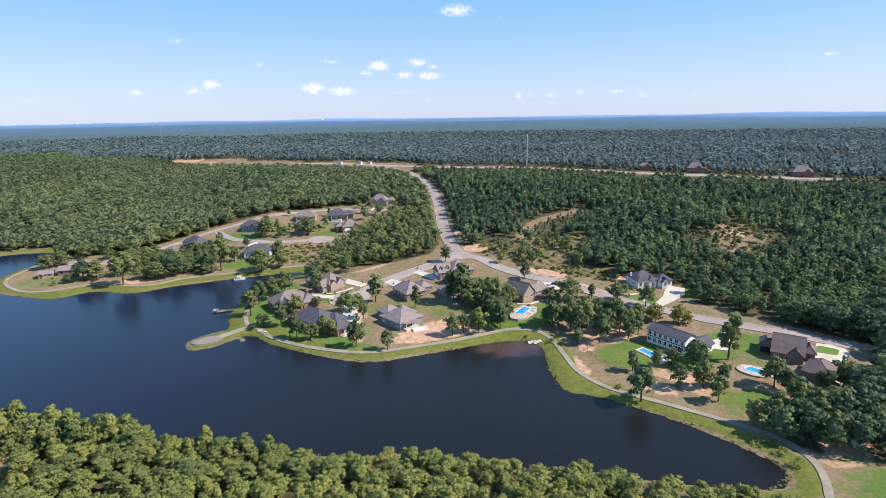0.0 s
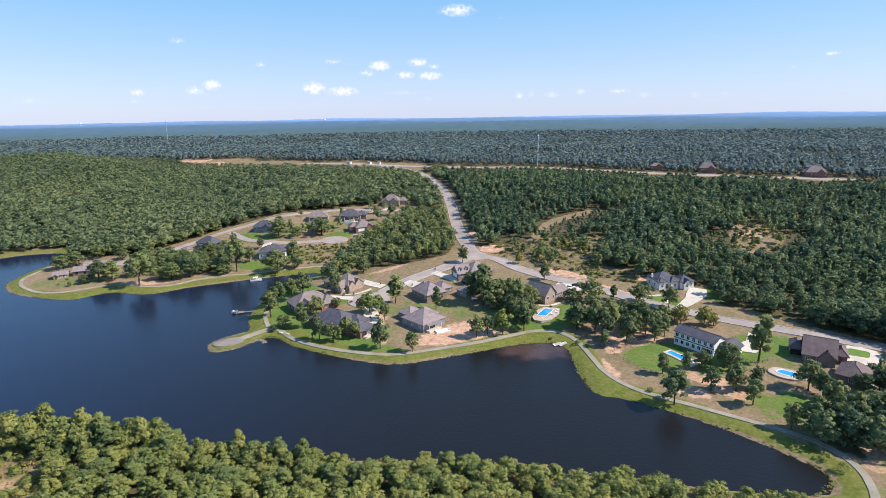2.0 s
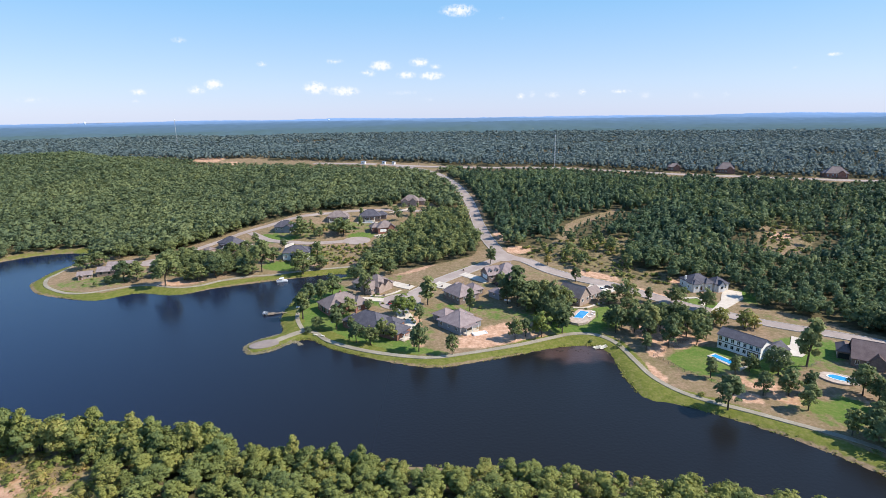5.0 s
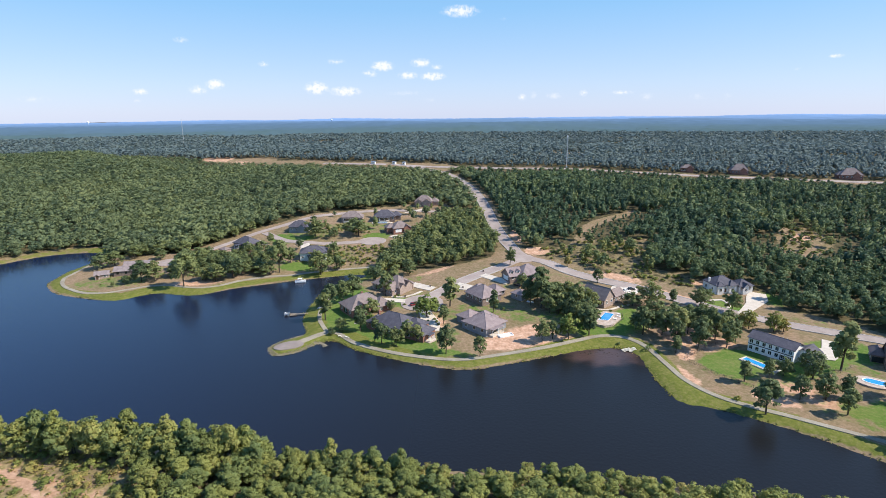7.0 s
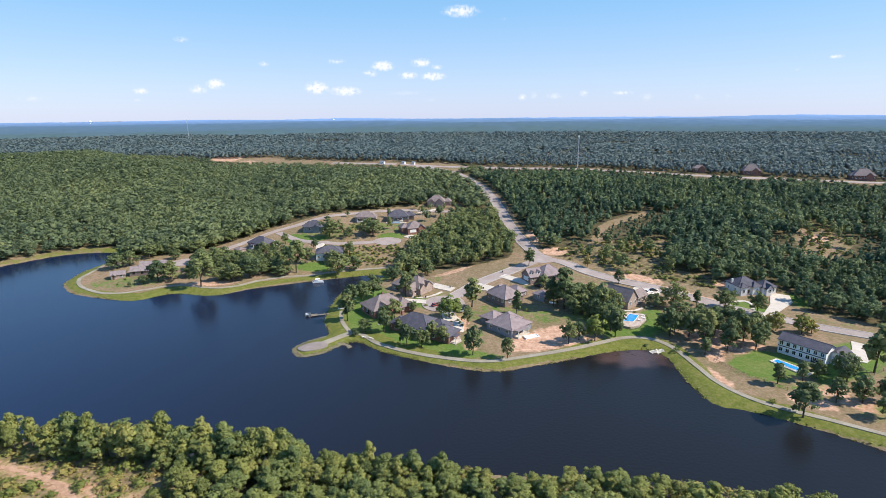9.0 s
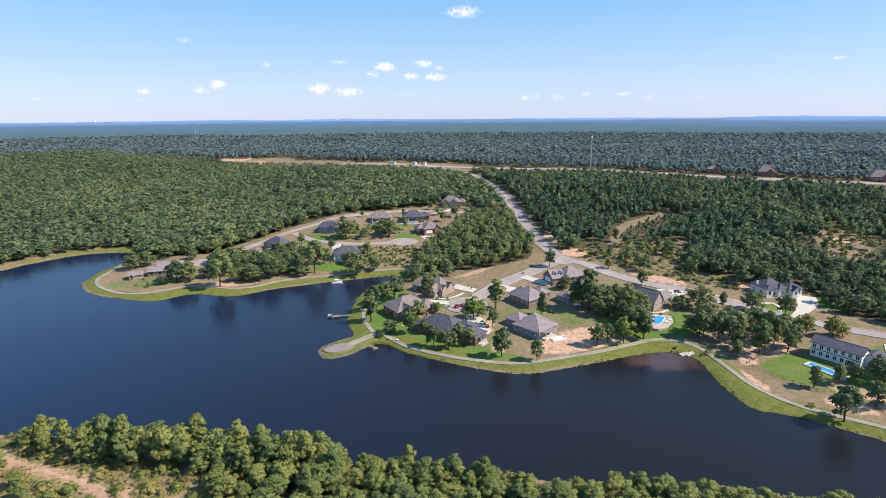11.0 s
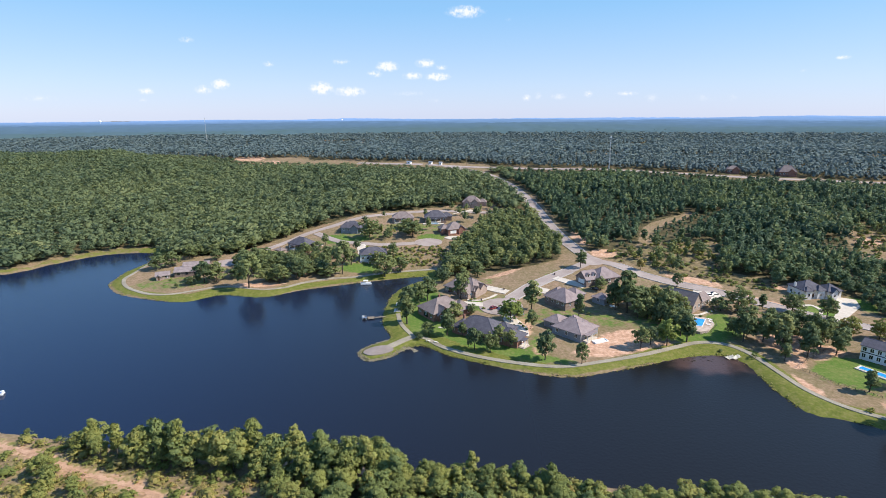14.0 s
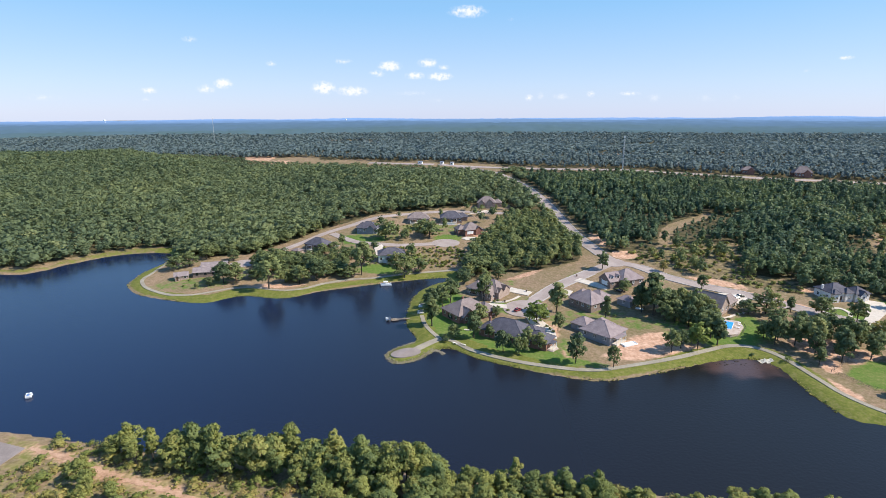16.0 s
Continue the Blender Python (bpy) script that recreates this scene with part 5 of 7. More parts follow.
# the plain behind the ridge
Q = scatter(rng, -1600, 1600, 540, 1750, 7.4)
share = np.interp(Q[:, 1], [600, 900, 1300, 1750], [1, 0.75, 0.42, 0.3])        # fewer and broader clumps with distance
pick = rng.random(len(Q)) < share
Q, share = Q[pick], share[pick]
keep = in_view(Q, 20) & (Q[:, 1] > 735 - 0.12 * Q[:, 0]) & (to_line(Q, RIDGE_ROAD) > 14) & ~within(Q, RIDGE_FIELD)
keep &= ovals(Q, FAR_FIELDS, 12) < 0.5
Q, share = Q[keep], share[keep]
# aerial haze over the plain comes from the leaf colour
wood("far_woodland", np.column_stack([Q, land(Q, np.full(len(Q), 400.0)), 5.5 + 4 * rng.random(len(Q)), (1.45 + 0.5 * rng.random(len(Q))) / np.sqrt(share)]), HAZE_WOODS, far_templates, "endless pine woodland on the plain, coloured with blue haze", 9)


# ---- houses ----
def hip_roof(bm, w, d, z, rise, over=0.55, thick=0.22):
    """A hipped roof with eaves; its ridge runs along the longer side."""
    W, D = w / 2 + over, d / 2 + over
    if W >= D:
        ridge = [(-(W - D) - 0.01, 0), (W - D + 0.01, 0)]
    else:
        ridge = [(0, -(D - W) - 0.01), (0, D - W + 0.01)]
    low = [bm.verts.new((x, y, z - thick)) for x, y in ((-W, -D), (W, -D), (W, D), (-W, D))]
    eave = [bm.verts.new((x, y, z)) for x, y in ((-W, -D), (W, -D), (W, D), (-W, D))]
    a, b = (bm.verts.new((x, y, z + rise)) for x, y in ridge)
    bm.faces.new(list(reversed(low)))
    for k in range(4):
        bm.faces.new((low[k], low[(k + 1) % 4], eave[(k + 1) % 4], eave[k]))
    if W >= D:
        for f in ((eave[0], eave[1], b, a), (eave[1], eave[2], b), (eave[2], eave[3], a, b), (eave[3], eave[0], a)):
            bm.faces.new(f)
    else:
        for f in ((eave[0], eave[1], a), (eave[1], eave[2], b, a), (eave[2], eave[3], b), (eave[3], eave[0], a, b)):
            bm.faces.new(f)
    return bm


def gable_roof(bm, w, d, z, rise, over=0.5, thick=0.22, along_x=True):
    """A saddle roof of two thick slabs; the ridge runs along x, or else along y."""
    def put(u, v, h):
        return bm.verts.new((u, v, h) if along_x else (v, u, h))
    L, S = (w, d) if along_x else (d, w)
    U, V = L / 2 + over, S / 2 + over
    drop = rise * over / (S / 2)
    top = [put(u, v, h) for u in (-U, U) for v, h in ((-V, z - drop), (0, z + rise), (V, z - drop))]
    low = [put(u, v, h - thick) for u in (-U, U) for v, h in ((-V, z - drop), (0, z + rise), (V, z - drop))]
    quads = ((0, 3, 4, 1), (1, 4, 5, 2))
    for q in quads:
        bm.faces.new([top[k] for k in q])
        bm.faces.new([low[k] for k in reversed(q)])
    for a, b in ((0, 3), (2, 5), (0, 1), (1, 2), (3, 4), (4, 5)):
        bm.faces.new((top[a], top[b], low[b], low[a]))
    bmesh.ops.recalc_face_normals(bm, faces=bm.faces)
    return bm


def wall_body(bm, w, d, base, h, rise=0, gable=None):
    box(bm, -w / 2, w / 2, -d / 2, d / 2, base, h)
    if gable == "x":
        for x in (-w / 2, w / 2 - 0.2):
            v = [bm.verts.new(p) for p in ((x, -d / 2, h), (x, d / 2, h), (x, 0, h + rise), (x + 0.2, -d / 2, h), (x + 0.2, d / 2, h), (x + 0.2, 0, h + rise))]
            for f in ((0, 2, 1), (3, 4, 5), (0, 3, 5, 2), (1, 2, 5, 4)):
                bm.faces.new([v[k] for k in f])
    elif gable == "y":
        for y in (-d / 2, d / 2 - 0.2):
            v = [bm.verts.new(p) for p in ((-w / 2, y, h), (w / 2, y, h), (0, y, h + rise), (-w / 2, y + 0.2, h), (w / 2, y + 0.2, h), (0, y + 0.2, h + rise))]
            for f in ((0, 1, 2), (3, 5, 4), (0, 2, 5, 3), (1, 4, 5, 2)):
                bm.faces.new([v[k] for k in f])
    return bm


def window(house, cx, cy, side, along, half_w, half_d, z, ww=1.2, wh=1.5, trim=None):
    """A framed window with a pane, set on one side (s, n, e or w) of a block."""
    if side in "sn":
        at = pose(cx + along, cy + (-half_d if side == "s" else half_d), z, 0, 0, 0 if side == "s" else 180)
    else:
        at = pose(cx + (half_w if side == "e" else -half_w), cy + along, z, 0, 0, 90 if side == "e" else -90)
    bm = bmesh.new()
    b = 0.11
    for x0, x1, z0, z1 in ((-ww / 2 - b, ww / 2 + b, -b, 0), (-ww / 2 - b, ww / 2 + b, wh, wh + b), (-ww / 2 - b, -ww / 2, 0, wh), (ww / 2, ww / 2 + b, 0, wh), (-0.035, 0.035, 0, wh)):
        box(bm, x0, x1, -0.09, 0.05, z0, z1)
    fr = part("window", bm, trim or TRIM, house)
    fr.matrix_basis = at
    box_part("pane", (-ww / 2, ww / 2, -0.03, 0.03, 0, wh), GLASS, fr)


def on_side(side, cx, cy, half_w, half_d, along, z):
    if side in "sn":
        return pose(cx + along, cy + (-half_d if side == "s" else half_d), z, 0, 0, 0 if side == "s" else 180)
    return pose(cx + (half_w if side == "e" else -half_w), cy + along, z, 0, 0, 90 if side == "e" else -90)


def ridge_caps(roof_part, w, d, h, rise, kind, mat):
    """Rounded caps along the ridge and the hips of a roof."""
    bm = bmesh.new()
    W, D = w / 2 + 0.55, d / 2 + 0.55
    if kind == "hip":
        a, b = ((-(W - D), 0), (W - D, 0)) if W >= D else ((0, -(D - W)), (0, D - W))
        corners = (((-W, -D), a), ((-W, D), a), ((W, -D), b), ((W, D), b)) if W >= D else (((-W, -D), a), ((W, -D), a), ((-W, D), b), ((W, D), b))
        for c, e in corners:
            tube(bm, (*c, h), (*e, h + rise), 0.11, 0.11, 5)
    else:
        a, b = ((-w / 2 - 0.5, 0), (w / 2 + 0.5, 0)) if kind == "x" else ((0, -d / 2 - 0.5), (0, d / 2 + 0.5))
    if math.dist(a, b) > 0.1:
        tube(bm, (*a, h + rise), (*b, h + rise), 0.13, 0.13, 5)
    part("ridge_cap", bm, mat, roof_part)


def house(x, y, yaw, blocks, wall, roof, label, base=None, trim=None, group="lake houses", name="house"):
    """blocks: cx, cy, width, depth, wall height, roof rise, roof kind (hip, x, y), windows by side, extras."""
    root = new(name)
    tagged(root, label, "house", group)
    turn = pose(0, 0, 0, 0, 0, yaw)
    corners = []
    for b in blocks:
        corners += [(x, y) + np.array((turn @ Vector((b[0] + sx * b[2] / 2, b[1] + sy * b[3] / 2, 0)))[:2]) for sx in (-1, 1) for sy in (-1, 1)]
    hs = land(np.array(corners))
    z = float(0.6 * hs.mean() + 0.4 * hs.max()) + 0.1 if base is None else base
    root.matrix_basis = pose(x, y, z, 0, 0, yaw)
    deep = float(hs.min()) - z - 0.5
    for cx, cy, w, d, h, rise, kind, wins, *extra in blocks:
        gable = kind if kind in "xy" else None
        ob = part("wall", wall_body(bmesh.new(), w, d, deep, h, rise, gable), wall, root)
        ob.matrix_basis = pose(cx, cy, 0)
        bm = bmesh.new()
        ob = part("roof", hip_roof(bm, w, d, h, rise) if kind == "hip" else gable_roof(bm, w, d, h, rise, along_x=kind == "x"), roof, root)
        ob.matrix_basis = pose(cx, cy, 0.02)
        ridge_caps(ob, w, d, h, rise, kind, roof)
        for side, count in wins.items():
            span = w if side in "sn" else d
            rows = (0.9,) if h < 4.8 else (0.7, 3.4)
            for z0 in rows:
                for k in range(count):
                    window(root, cx, cy, side, span * ((k + 0.5) / count - 0.5), w / 2, d / 2, z0, trim=trim)
        for item in extra:
            what, side, along = item[:3]
            at = on_side(side, cx, cy, w / 2, d / 2, along, 0)
            if what == "garage":
                o = box_part("garage_door", (-2.4, 2.4, -0.06, 0.06, 0.0, 2.2), TRIM, root, "white panelled garage door")
            elif what == "door":
                o = box_part("front_door", (-0.5, 0.5, -0.06, 0.06, 0.0, 2.1), DOOR_WOOD, root, "dark wooden front door")
            elif what == "slider":
                o = box_part("patio_door", (-1.8, 1.8, -0.05, 0.05, 0.0, 2.2), GLASS, root, "wide dark glass patio door")
            elif what == "chimney":
                o = box_part("chimney", (-0.5, 0.5, -0.1, 0.7, 0.0, h + rise * 0.72), wall, root, "square masonry chimney", 0.05)
            elif what == "porch":
                o = box_part("porch_roof", (-item[3] / 2, item[3] / 2, -2.6, 0.0, 2.6, 2.8), roof, root)
                for px in np.linspace(-item[3] / 2 + 0.2, item[3] / 2 - 0.2, max(2, int(item[3] / 2.6))):
                    p = part("porch_post", tube(bmesh.new(), (px, -2.4, deep), (px, -2.4, 2.6), 0.12, 0.12, 8), TRIM, root)
                    p.matrix_basis = at
                p = box_part("porch_floor", (-item[3] / 2, item[3] / 2, -2.6, 0, deep, 0.05), CONCRETE, root)
                p.matrix_basis = at
            elif what == "gable":                       # a small cross gable over this side
                gw = item[3]
                g = bmesh.new()
                box(g, -gw / 2, gw / 2, -0.7, 0.3, deep, h)
                v = [g.verts.new(p) for p in ((-gw / 2, -0.7, h), (gw / 2, -0.7, h), (0, -0.7, h + gw * 0.42))]
                g.faces.new(v)
                p = part("gable_wall", g, wall, root)
                p.matrix_basis = at
                g = bmesh.new()
                for s in (-1, 1):
                    e = gw / 2 + 0.4
                    q = [g.verts.new(p) for p in ((s * e, -1.1, h - 0.2), (0, -1.1, h + gw * 0.46), (0, d * 0.42, h + gw * 0.46), (s * e, d * 0.42, h - 0.2))]
                    g.faces.new(q if s < 0 else list(reversed(q)))
                bmesh.ops.solidify(g, geom=g.faces[:], thickness=0.15)
                o = part("gable_roof", g, roof, root)
            elif what == "dormer":
                g = bmesh.new()
                box(g, -0.9, 0.9, 1.2, 3.2, h + 0.6, h + 2.1)
                p = part("dormer", g, TRIM, root)
                p.matrix_basis = at
                g = gable_roof(bmesh.new(), 2.0, 2.6, 0, 0.8, 0.2, 0.12, False)
                q = part("dormer_roof", g, roof, p)
                q.matrix_basis = pose(0, 2.3, h + 2.1)
                q = box_part("dormer_window", (-0.5, 0.5, 1.14, 1.2, h + 1.0, h + 1.9), GLASS, p)
                continue
            elif what == "band":
                o = box_part("band", (-w / 2 - 0.05, w / 2 + 0.05, -0.06, 0.02, h * 0.47, h * 0.53), DARK_TRIM, root, "dark band between the storeys")
            o.matrix_basis = at
    # small vents on the largest roof
    cx, cy, w, d, h, rise, kind = blocks[0][:7]
    for k, (u, v) in enumerate(((0.12, 0.16), (-0.16, 0.2), (0.22, 0.1))):
        slope = rise * (1 - abs(v) * 2) if kind != "y" else rise * (1 - abs(u) * 2)
        p = part("roof_vent", tube(bmesh.new(), (0, 0, -0.4), (0, 0, 0.45), 0.11, 0.11, 6), METAL, root)
        p.matrix_basis = pose(cx + u * w, cy + v * d, h + slope)
    return root


house(-67.5, 243.5, -31.6, [
    (-1, 0, 20, 14, 3.0, 4.6, "hip", {"s": 4, "w": 2, "n": 3}, ("chimney", "w", 1.0), ("slider", "s", 3)),
    (14.5, -2.2, 10.5, 9.5, 2.9, 3.2, "hip", {"s": 2, "e": 1}, ("garage", "n", 0), ("porch", "e", -1, 4)),
    (8.5, 3.6, 9, 8, 2.9, 2.6, "hip", {"n": 2, "e": 1}),
    (-9, -2.5, 7, 8, 2.9, 2.6, "hip", {"s": 2, "w": 2})], BRICK_RED, ROOF_DARK, "large red-brick house with charcoal hip roofs")
house(-28.4, 243.4, -45, [
    (1.8, 0.5, 14.5, 14, 3.0, 4.0, "hip", {"s": 3, "n": 3}, ("slider", "e", -1.5), ("porch", "e", -1.5, 8)),
    (-8.6, 1.8, 8, 9, 2.9, 2.6, "hip", {"s": 1, "w": 1}, ("garage", "n", 0)),
    (-1.6, 4.6, 8, 9, 3.0, 3.2, "hip", {"n": 2})], SIDING_GREY, ROOF_GREY, "new grey-sided house with grey hip roof on bare earth")
house(-23.0, 279.2, 36, [
    (-3, -0.5, 12.5, 14, 3.0, 4.6, "hip", {"s": 2, "w": 4, "n": 2}, ("slider", "s", 2)),
    (6.4, 1.0, 7, 8.5, 2.9, 2.6, "hip", {"s": 2, "e": 2}, ("garage", "n", 0)),
    (-1.5, 4.8, 9, 7, 3.0, 3.4, "hip", {"n": 2})], BRICK_BROWN, ROOF_GREY, "brown-brick house with steep grey hip roof")
house(-86.8, 268.0, 36, [
    (0, 0, 19, 14, 3.2, 5.0, "hip", {"s": 4, "w": 3, "n": 3}, ("gable", "s", -4, 6.5), ("slider", "w", 0), ("chimney", "n", 3)),
    (7.5, -5, 8, 9, 3.0, 3.4, "hip", {"e": 1, "s": 2}, ("garage", "e", 0)),
    (-4.5, -5.5, 6.5, 6, 3.0, 2.8, "y", {"s": 2})], BRICK_RED, ROOF_BROWN, "brick house with broad grey-brown roofs by the water")
house(-72.3, 295.6, -38, [
    (0.5, 0.5, 13, 12, 3.4, 4.8, "hip", {"s": 3, "n": 2}, ("gable", "e", 1.5, 5.5), ("gable", "e", -3.4, 4.6), ("door", "e", 4.8)),
    (-8.0, -2.0, 8.5, 9, 3.0, 3.4, "hip", {"s": 2, "w": 2}, ("slider", "s", 0)),
    (2.5, -6.5, 6, 5, 3.0, 2.8, "y", {"s": 2, "e": 1})], BRICK_TAN, ROOF_BROWN, "tan-brick house with several gabled grey-brown roofs on the court")
house(0.3, 304.5, 24, [
    (1.5, 0, 14, 12, 3.1, 4.6, "hip", {"s": 3, "e": 2, "n": 2}, ("slider", "s", -2)),
    (-8.0, 1.0, 8, 9, 3.0, 3.6, "x", {"s": 2, "w": 2}, ("dormer", "s", -2), ("dormer", "s", 2), ("garage", "w", 0))], BRICK_BROWN, ROOF_GREY, "dark-brick house with grey roof and two white dormers")
house(-5.8, 277.6, -48, [(0, 0, 7, 6, 2.6, 2.0, "hip", {"s": 1}, ("door", "e", 0))], SIDING_GREY, ROOF_GREY, "small grey garden outbuilding beneath the trees", name="shed")
house(32.8, 271.0, 43, [
    (0, 0, 9, 13, 3.6, 4.8, "y", {"s": 2, "w": 4}, ("slider", "w", -2)),
    (9.4, -3.2, 10, 7, 3.0, 2.4, "x", {"s": 3, "e": 2}, ("slider", "s", 2))], BRICK_TAN, ROOF_BROWN, "tan-stone house with tall gable above the pool")
house(102.5, 286.6, 10, [
    (-0.5, 0, 12.5, 10.5, 4.1, 3.6, "hip", {"s": 2, "w": 2}, ("door", "s", -0.5), ("chimney", "w", 1)),
    (2.6, -4.4, 4.2, 4.0, 4.0, 2.2, "hip", {"s": 1, "e": 1}),
    (-4.4, -4.6, 3.4, 3.2, 3.9, 1.9, "hip", {"s": 1, "w": 1}),
    (9.4, -3.2, 8.0, 8.0, 3.5, 2.9, "hip", {"s": 2}, ("garage", "e", 0)),
    (8.6, -7.2, 3.4, 2.6, 3.4, 1.8, "y", {"s": 1})], PALE_STONE, ROOF_DARK, "white-stone house with steep charcoal hip roofs")
house(88.4, 212.2, -53.5, [
    (0, 0, 17, 8, 5.7, 1.9, "x", {"s": 7, "w": 1}, ("band", "s", 0), ("slider", "s", 5.5)),
    (10.2, 4.5, 7, 8, 3.4, 2.2, "y", {"s": 1, "e": 2}, ("garage", "n", 0))], SIDING_WHITE, ROOF_DARK, "long white two-storey house with low dark roof")
house(129.6, 200.0, -32, [
    (0, 0, 10.6, 13, 3.4, 5.2, "x", {"s": 3, "e": 2}, ("gable", "s", 2.6, 5), ("chimney", "w", 0)),
    (-7.4, 2.8, 4.2, 8, 3.0, 2.2, "hip", {"w": 2}, ("slider", "s", 0)),
    (7.2, 2.5, 3.8, 8, 3.0, 2.4, "hip", {"e": 2}, ("door", "s", 0))], BRICK_BROWN, ROOF_PLUM, "large brown-brick house with steep brown roof")
house(131.0, 182.6, 45, [(0, 0, 12, 9, 3.0, 3.4, "hip", {"s": 3, "w": 1}, ("garage", "n", 2.5), ("porch", "s", -1, 7))], BRICK_BROWN, ROOF_PLUM, "brown-brick garage with brown hip roof", name="garage")
house(-158.0, 420.5, -8, [(0, 0, 15, 11, 3.2, 4.2, "hip", {"s": 4, "e": 2}, ("gable", "s", 3, 5)), (-6, 4, 7, 8, 3.0, 3.0, "hip", {"w": 1})], SIDING_GREY, ROOF_DARK, "grey house with blue-charcoal hip roof", group="houses on the upper street")
house(-134.0, 360.5, 9, [(0, 0, 17, 12, 4.0, 3.6, "hip", {"s": 5, "w": 2}, ("porch", "s", 1, 9), ("slider", "s", 1)), (5, 5.5, 7, 6, 3.0, 2.6, "hip", {}, ("garage", "n", 0))], SIDING_WHITE, ROOF_DARK, "white house with dark roof and columned porch", group="houses on the upper street")
house(-122.0, 444.0, 2, [(0, 0, 16, 11, 3.2, 4.2, "hip", {"s": 3, "w": 1}, ("porch", "s", -3, 6)), (6, -3, 6, 7, 3.0, 2.8, "hip", {"s": 1})], BRICK_TAN, ROOF_BROWN, "tan house with taupe hip roof on the upper street", group="houses on the upper street")
house(-95.5, 445.0, 3, [(0, 0, 17, 12, 3.2, 4.6, "hip", {"s": 5, "e": 2}, ("porch", "s", 0, 8)), (9, 3, 8, 8, 3.0, 3.0, "hip", {"e": 1})], BRICK_BROWN, ROOF_DARK, "dark-roofed house with a white pool terrace", group="houses on the upper street")
house(-80.5, 416.0, 22, [(0, 0, 14, 12, 3.2, 4.4, "hip", {"s": 2, "e": 2}, ("gable", "s", 3.5, 5), ("garage", "s", -3)), (-7, 3, 7, 8, 3.0, 3.0, "hip", {"w": 2})], BRICK_RED, ROOF_BROWN, "red-brick house with brown roof by the turning circle", group="houses on the upper street")
house(-65.0, 485.0, -6, [(0, 0, 15, 11, 3.6, 4.8, "hip", {"s": 3}, ("gable", "s", -4, 5), ("gable", "s", 3, 6)), (9, 3, 7, 8, 3.0, 2.8, "hip", {"e": 1})], BRICK_TAN, ROOF_BROWN, "pinkish brick house with several pale gables", group="houses on the upper street")
house(-188.0, 386.0, -30, [(0, 0, 16, 11, 3.2, 4.2, "hip", {"s": 3, "e": 2}, ("slider", "s", 2), ("porch", "s", -2, 5)), (-6, 3, 7, 8, 3, 2.8, "hip", {"w": 1})], BRICK_BROWN, ROOF_DARK, "brick house with blue-charcoal hip roof", group="houses on the upper street")
house(-256.8, 326.5, 24, [(0, 0, 7.5, 6, 2.6, 1.5, "x", {"s": 2, "e": 1}), (-2.2, -3.2, 2.4, 2.2, 2.3, 0.8, "y", {}, ("door", "s", 0))], BRICK_TAN, ROOF_PALE, "small tan cabin with pale shallow roof", name="cabin", group="cabins on the west point")
house(-244.5, 333.0, 14, [(0, 0, 14, 8, 2.9, 1.9, "x", {"s": 3, "w": 1}), (3.5, 9.0, 15, 9, 3.3, 2.2, "x", {"w": 1, "s": 1}), (-3.0, 5.0, 6, 5, 3.1, 1.4, "y", {"w": 1})], BRICK_BROWN, ROOF_PALE, "low brown lodge with pale shallow roofs", trim=DARK_TRIM, name="cabin", group="cabins on the west point")
house(-200.5, 376.5, -30, [(0, 0, 6, 5, 2.5, 1.4, "hip", {"s": 1})], BRICK_TAN, ROOF_BROWN, "little tan outbuilding beside the brick house", name="shed", group="houses on the upper street")
for (fx, fy, fw, text) in ((253, 567, 15.5, "brick house with broad hip roof on the ridge"), (347, 541, 18.5, "large brown-roofed house on the ridge"), (206, 580, 11, "small house half hidden on the ridge")):
    house(fx, fy, -18, [(0, 0, fw, fw * 0.6, 3.6, 6.2 if fw > 14 else 3.5, "hip", {"s": 5, "w": 2}, ("gable", "s", fw * 0.2, 6)), (-fw * 0.45, 2, fw * 0.3, 8, 3.2, 3, "hip", {"s": 1})], BRICK_RED, ROOF_BROWN, text, group="houses on the ridge")

# ---- drives, terraces and pools ----
DRIVES = [
    ([(-25.5, 309.5), (-21.5, 313), (-8, 299.5), (-11.5, 295.5)], "pale concrete drive from the court"),
    ([(-41, 297), (-37, 301.5), (-29, 295.5), (-32, 290), (-37, 292)], "white concrete drive beside the hip-roofed house"),
    ([(-67, 302), (-64, 306), (-50.5, 296.5), (-53.5, 292), (-60, 296)], "white concrete drive at the court"),
    ([(-80, 278.5), (-79.5, 283), (-66, 280), (-66, 275)], "cream concrete drive to the brick house"),
    ([(-58, 264), (-53, 265), (-47, 248), (-47.5, 239), (-52.5, 239), (-54.5, 247), (-57, 254)], "pale concrete drive with planted edge"),
    ([(95.8, 250.8), (96.4, 256.6), (102, 263), (107.4, 269.5), (111, 276.5), (115.5, 283), (122.8, 279.4), (119.5, 271), (109, 262.2)], "bright white concrete drive and forecourt"),
    ([(102.5, 207.5), (105, 214), (110, 216), (116, 225), (119.5, 221.5), (114, 214), (113, 209), (108, 205)], "white concrete drive beside the long house"),
    ([(136.2, 194), (140.4, 202), (148.4, 210.4), (153, 209), (156, 204.6), (153.6, 197.6), (148, 193.6), (139, 190.6)], "pale concrete drive round a lawn"),
    ([(-149, 384), (-144, 388), (-139, 376), (-140, 367), (-145, 367)], "pale drive to the white house"),
    ([(-88, 404), (-84, 407), (-76, 405), (-76, 400), (-84, 400)], "pale drive at the red-brick house"),
    ([(43, 286), (46, 291), (58, 288), (57, 282), (50, 277)], "white concrete drive with parked cars"),
    ([(-177, 383), (-186, 398), (-183, 400), (-174, 389)], "pale drive to the brick house"),
    ([(-82, 462), (-78, 466), (-66, 474), (-64, 470)], "pale drive up the slope"),
]
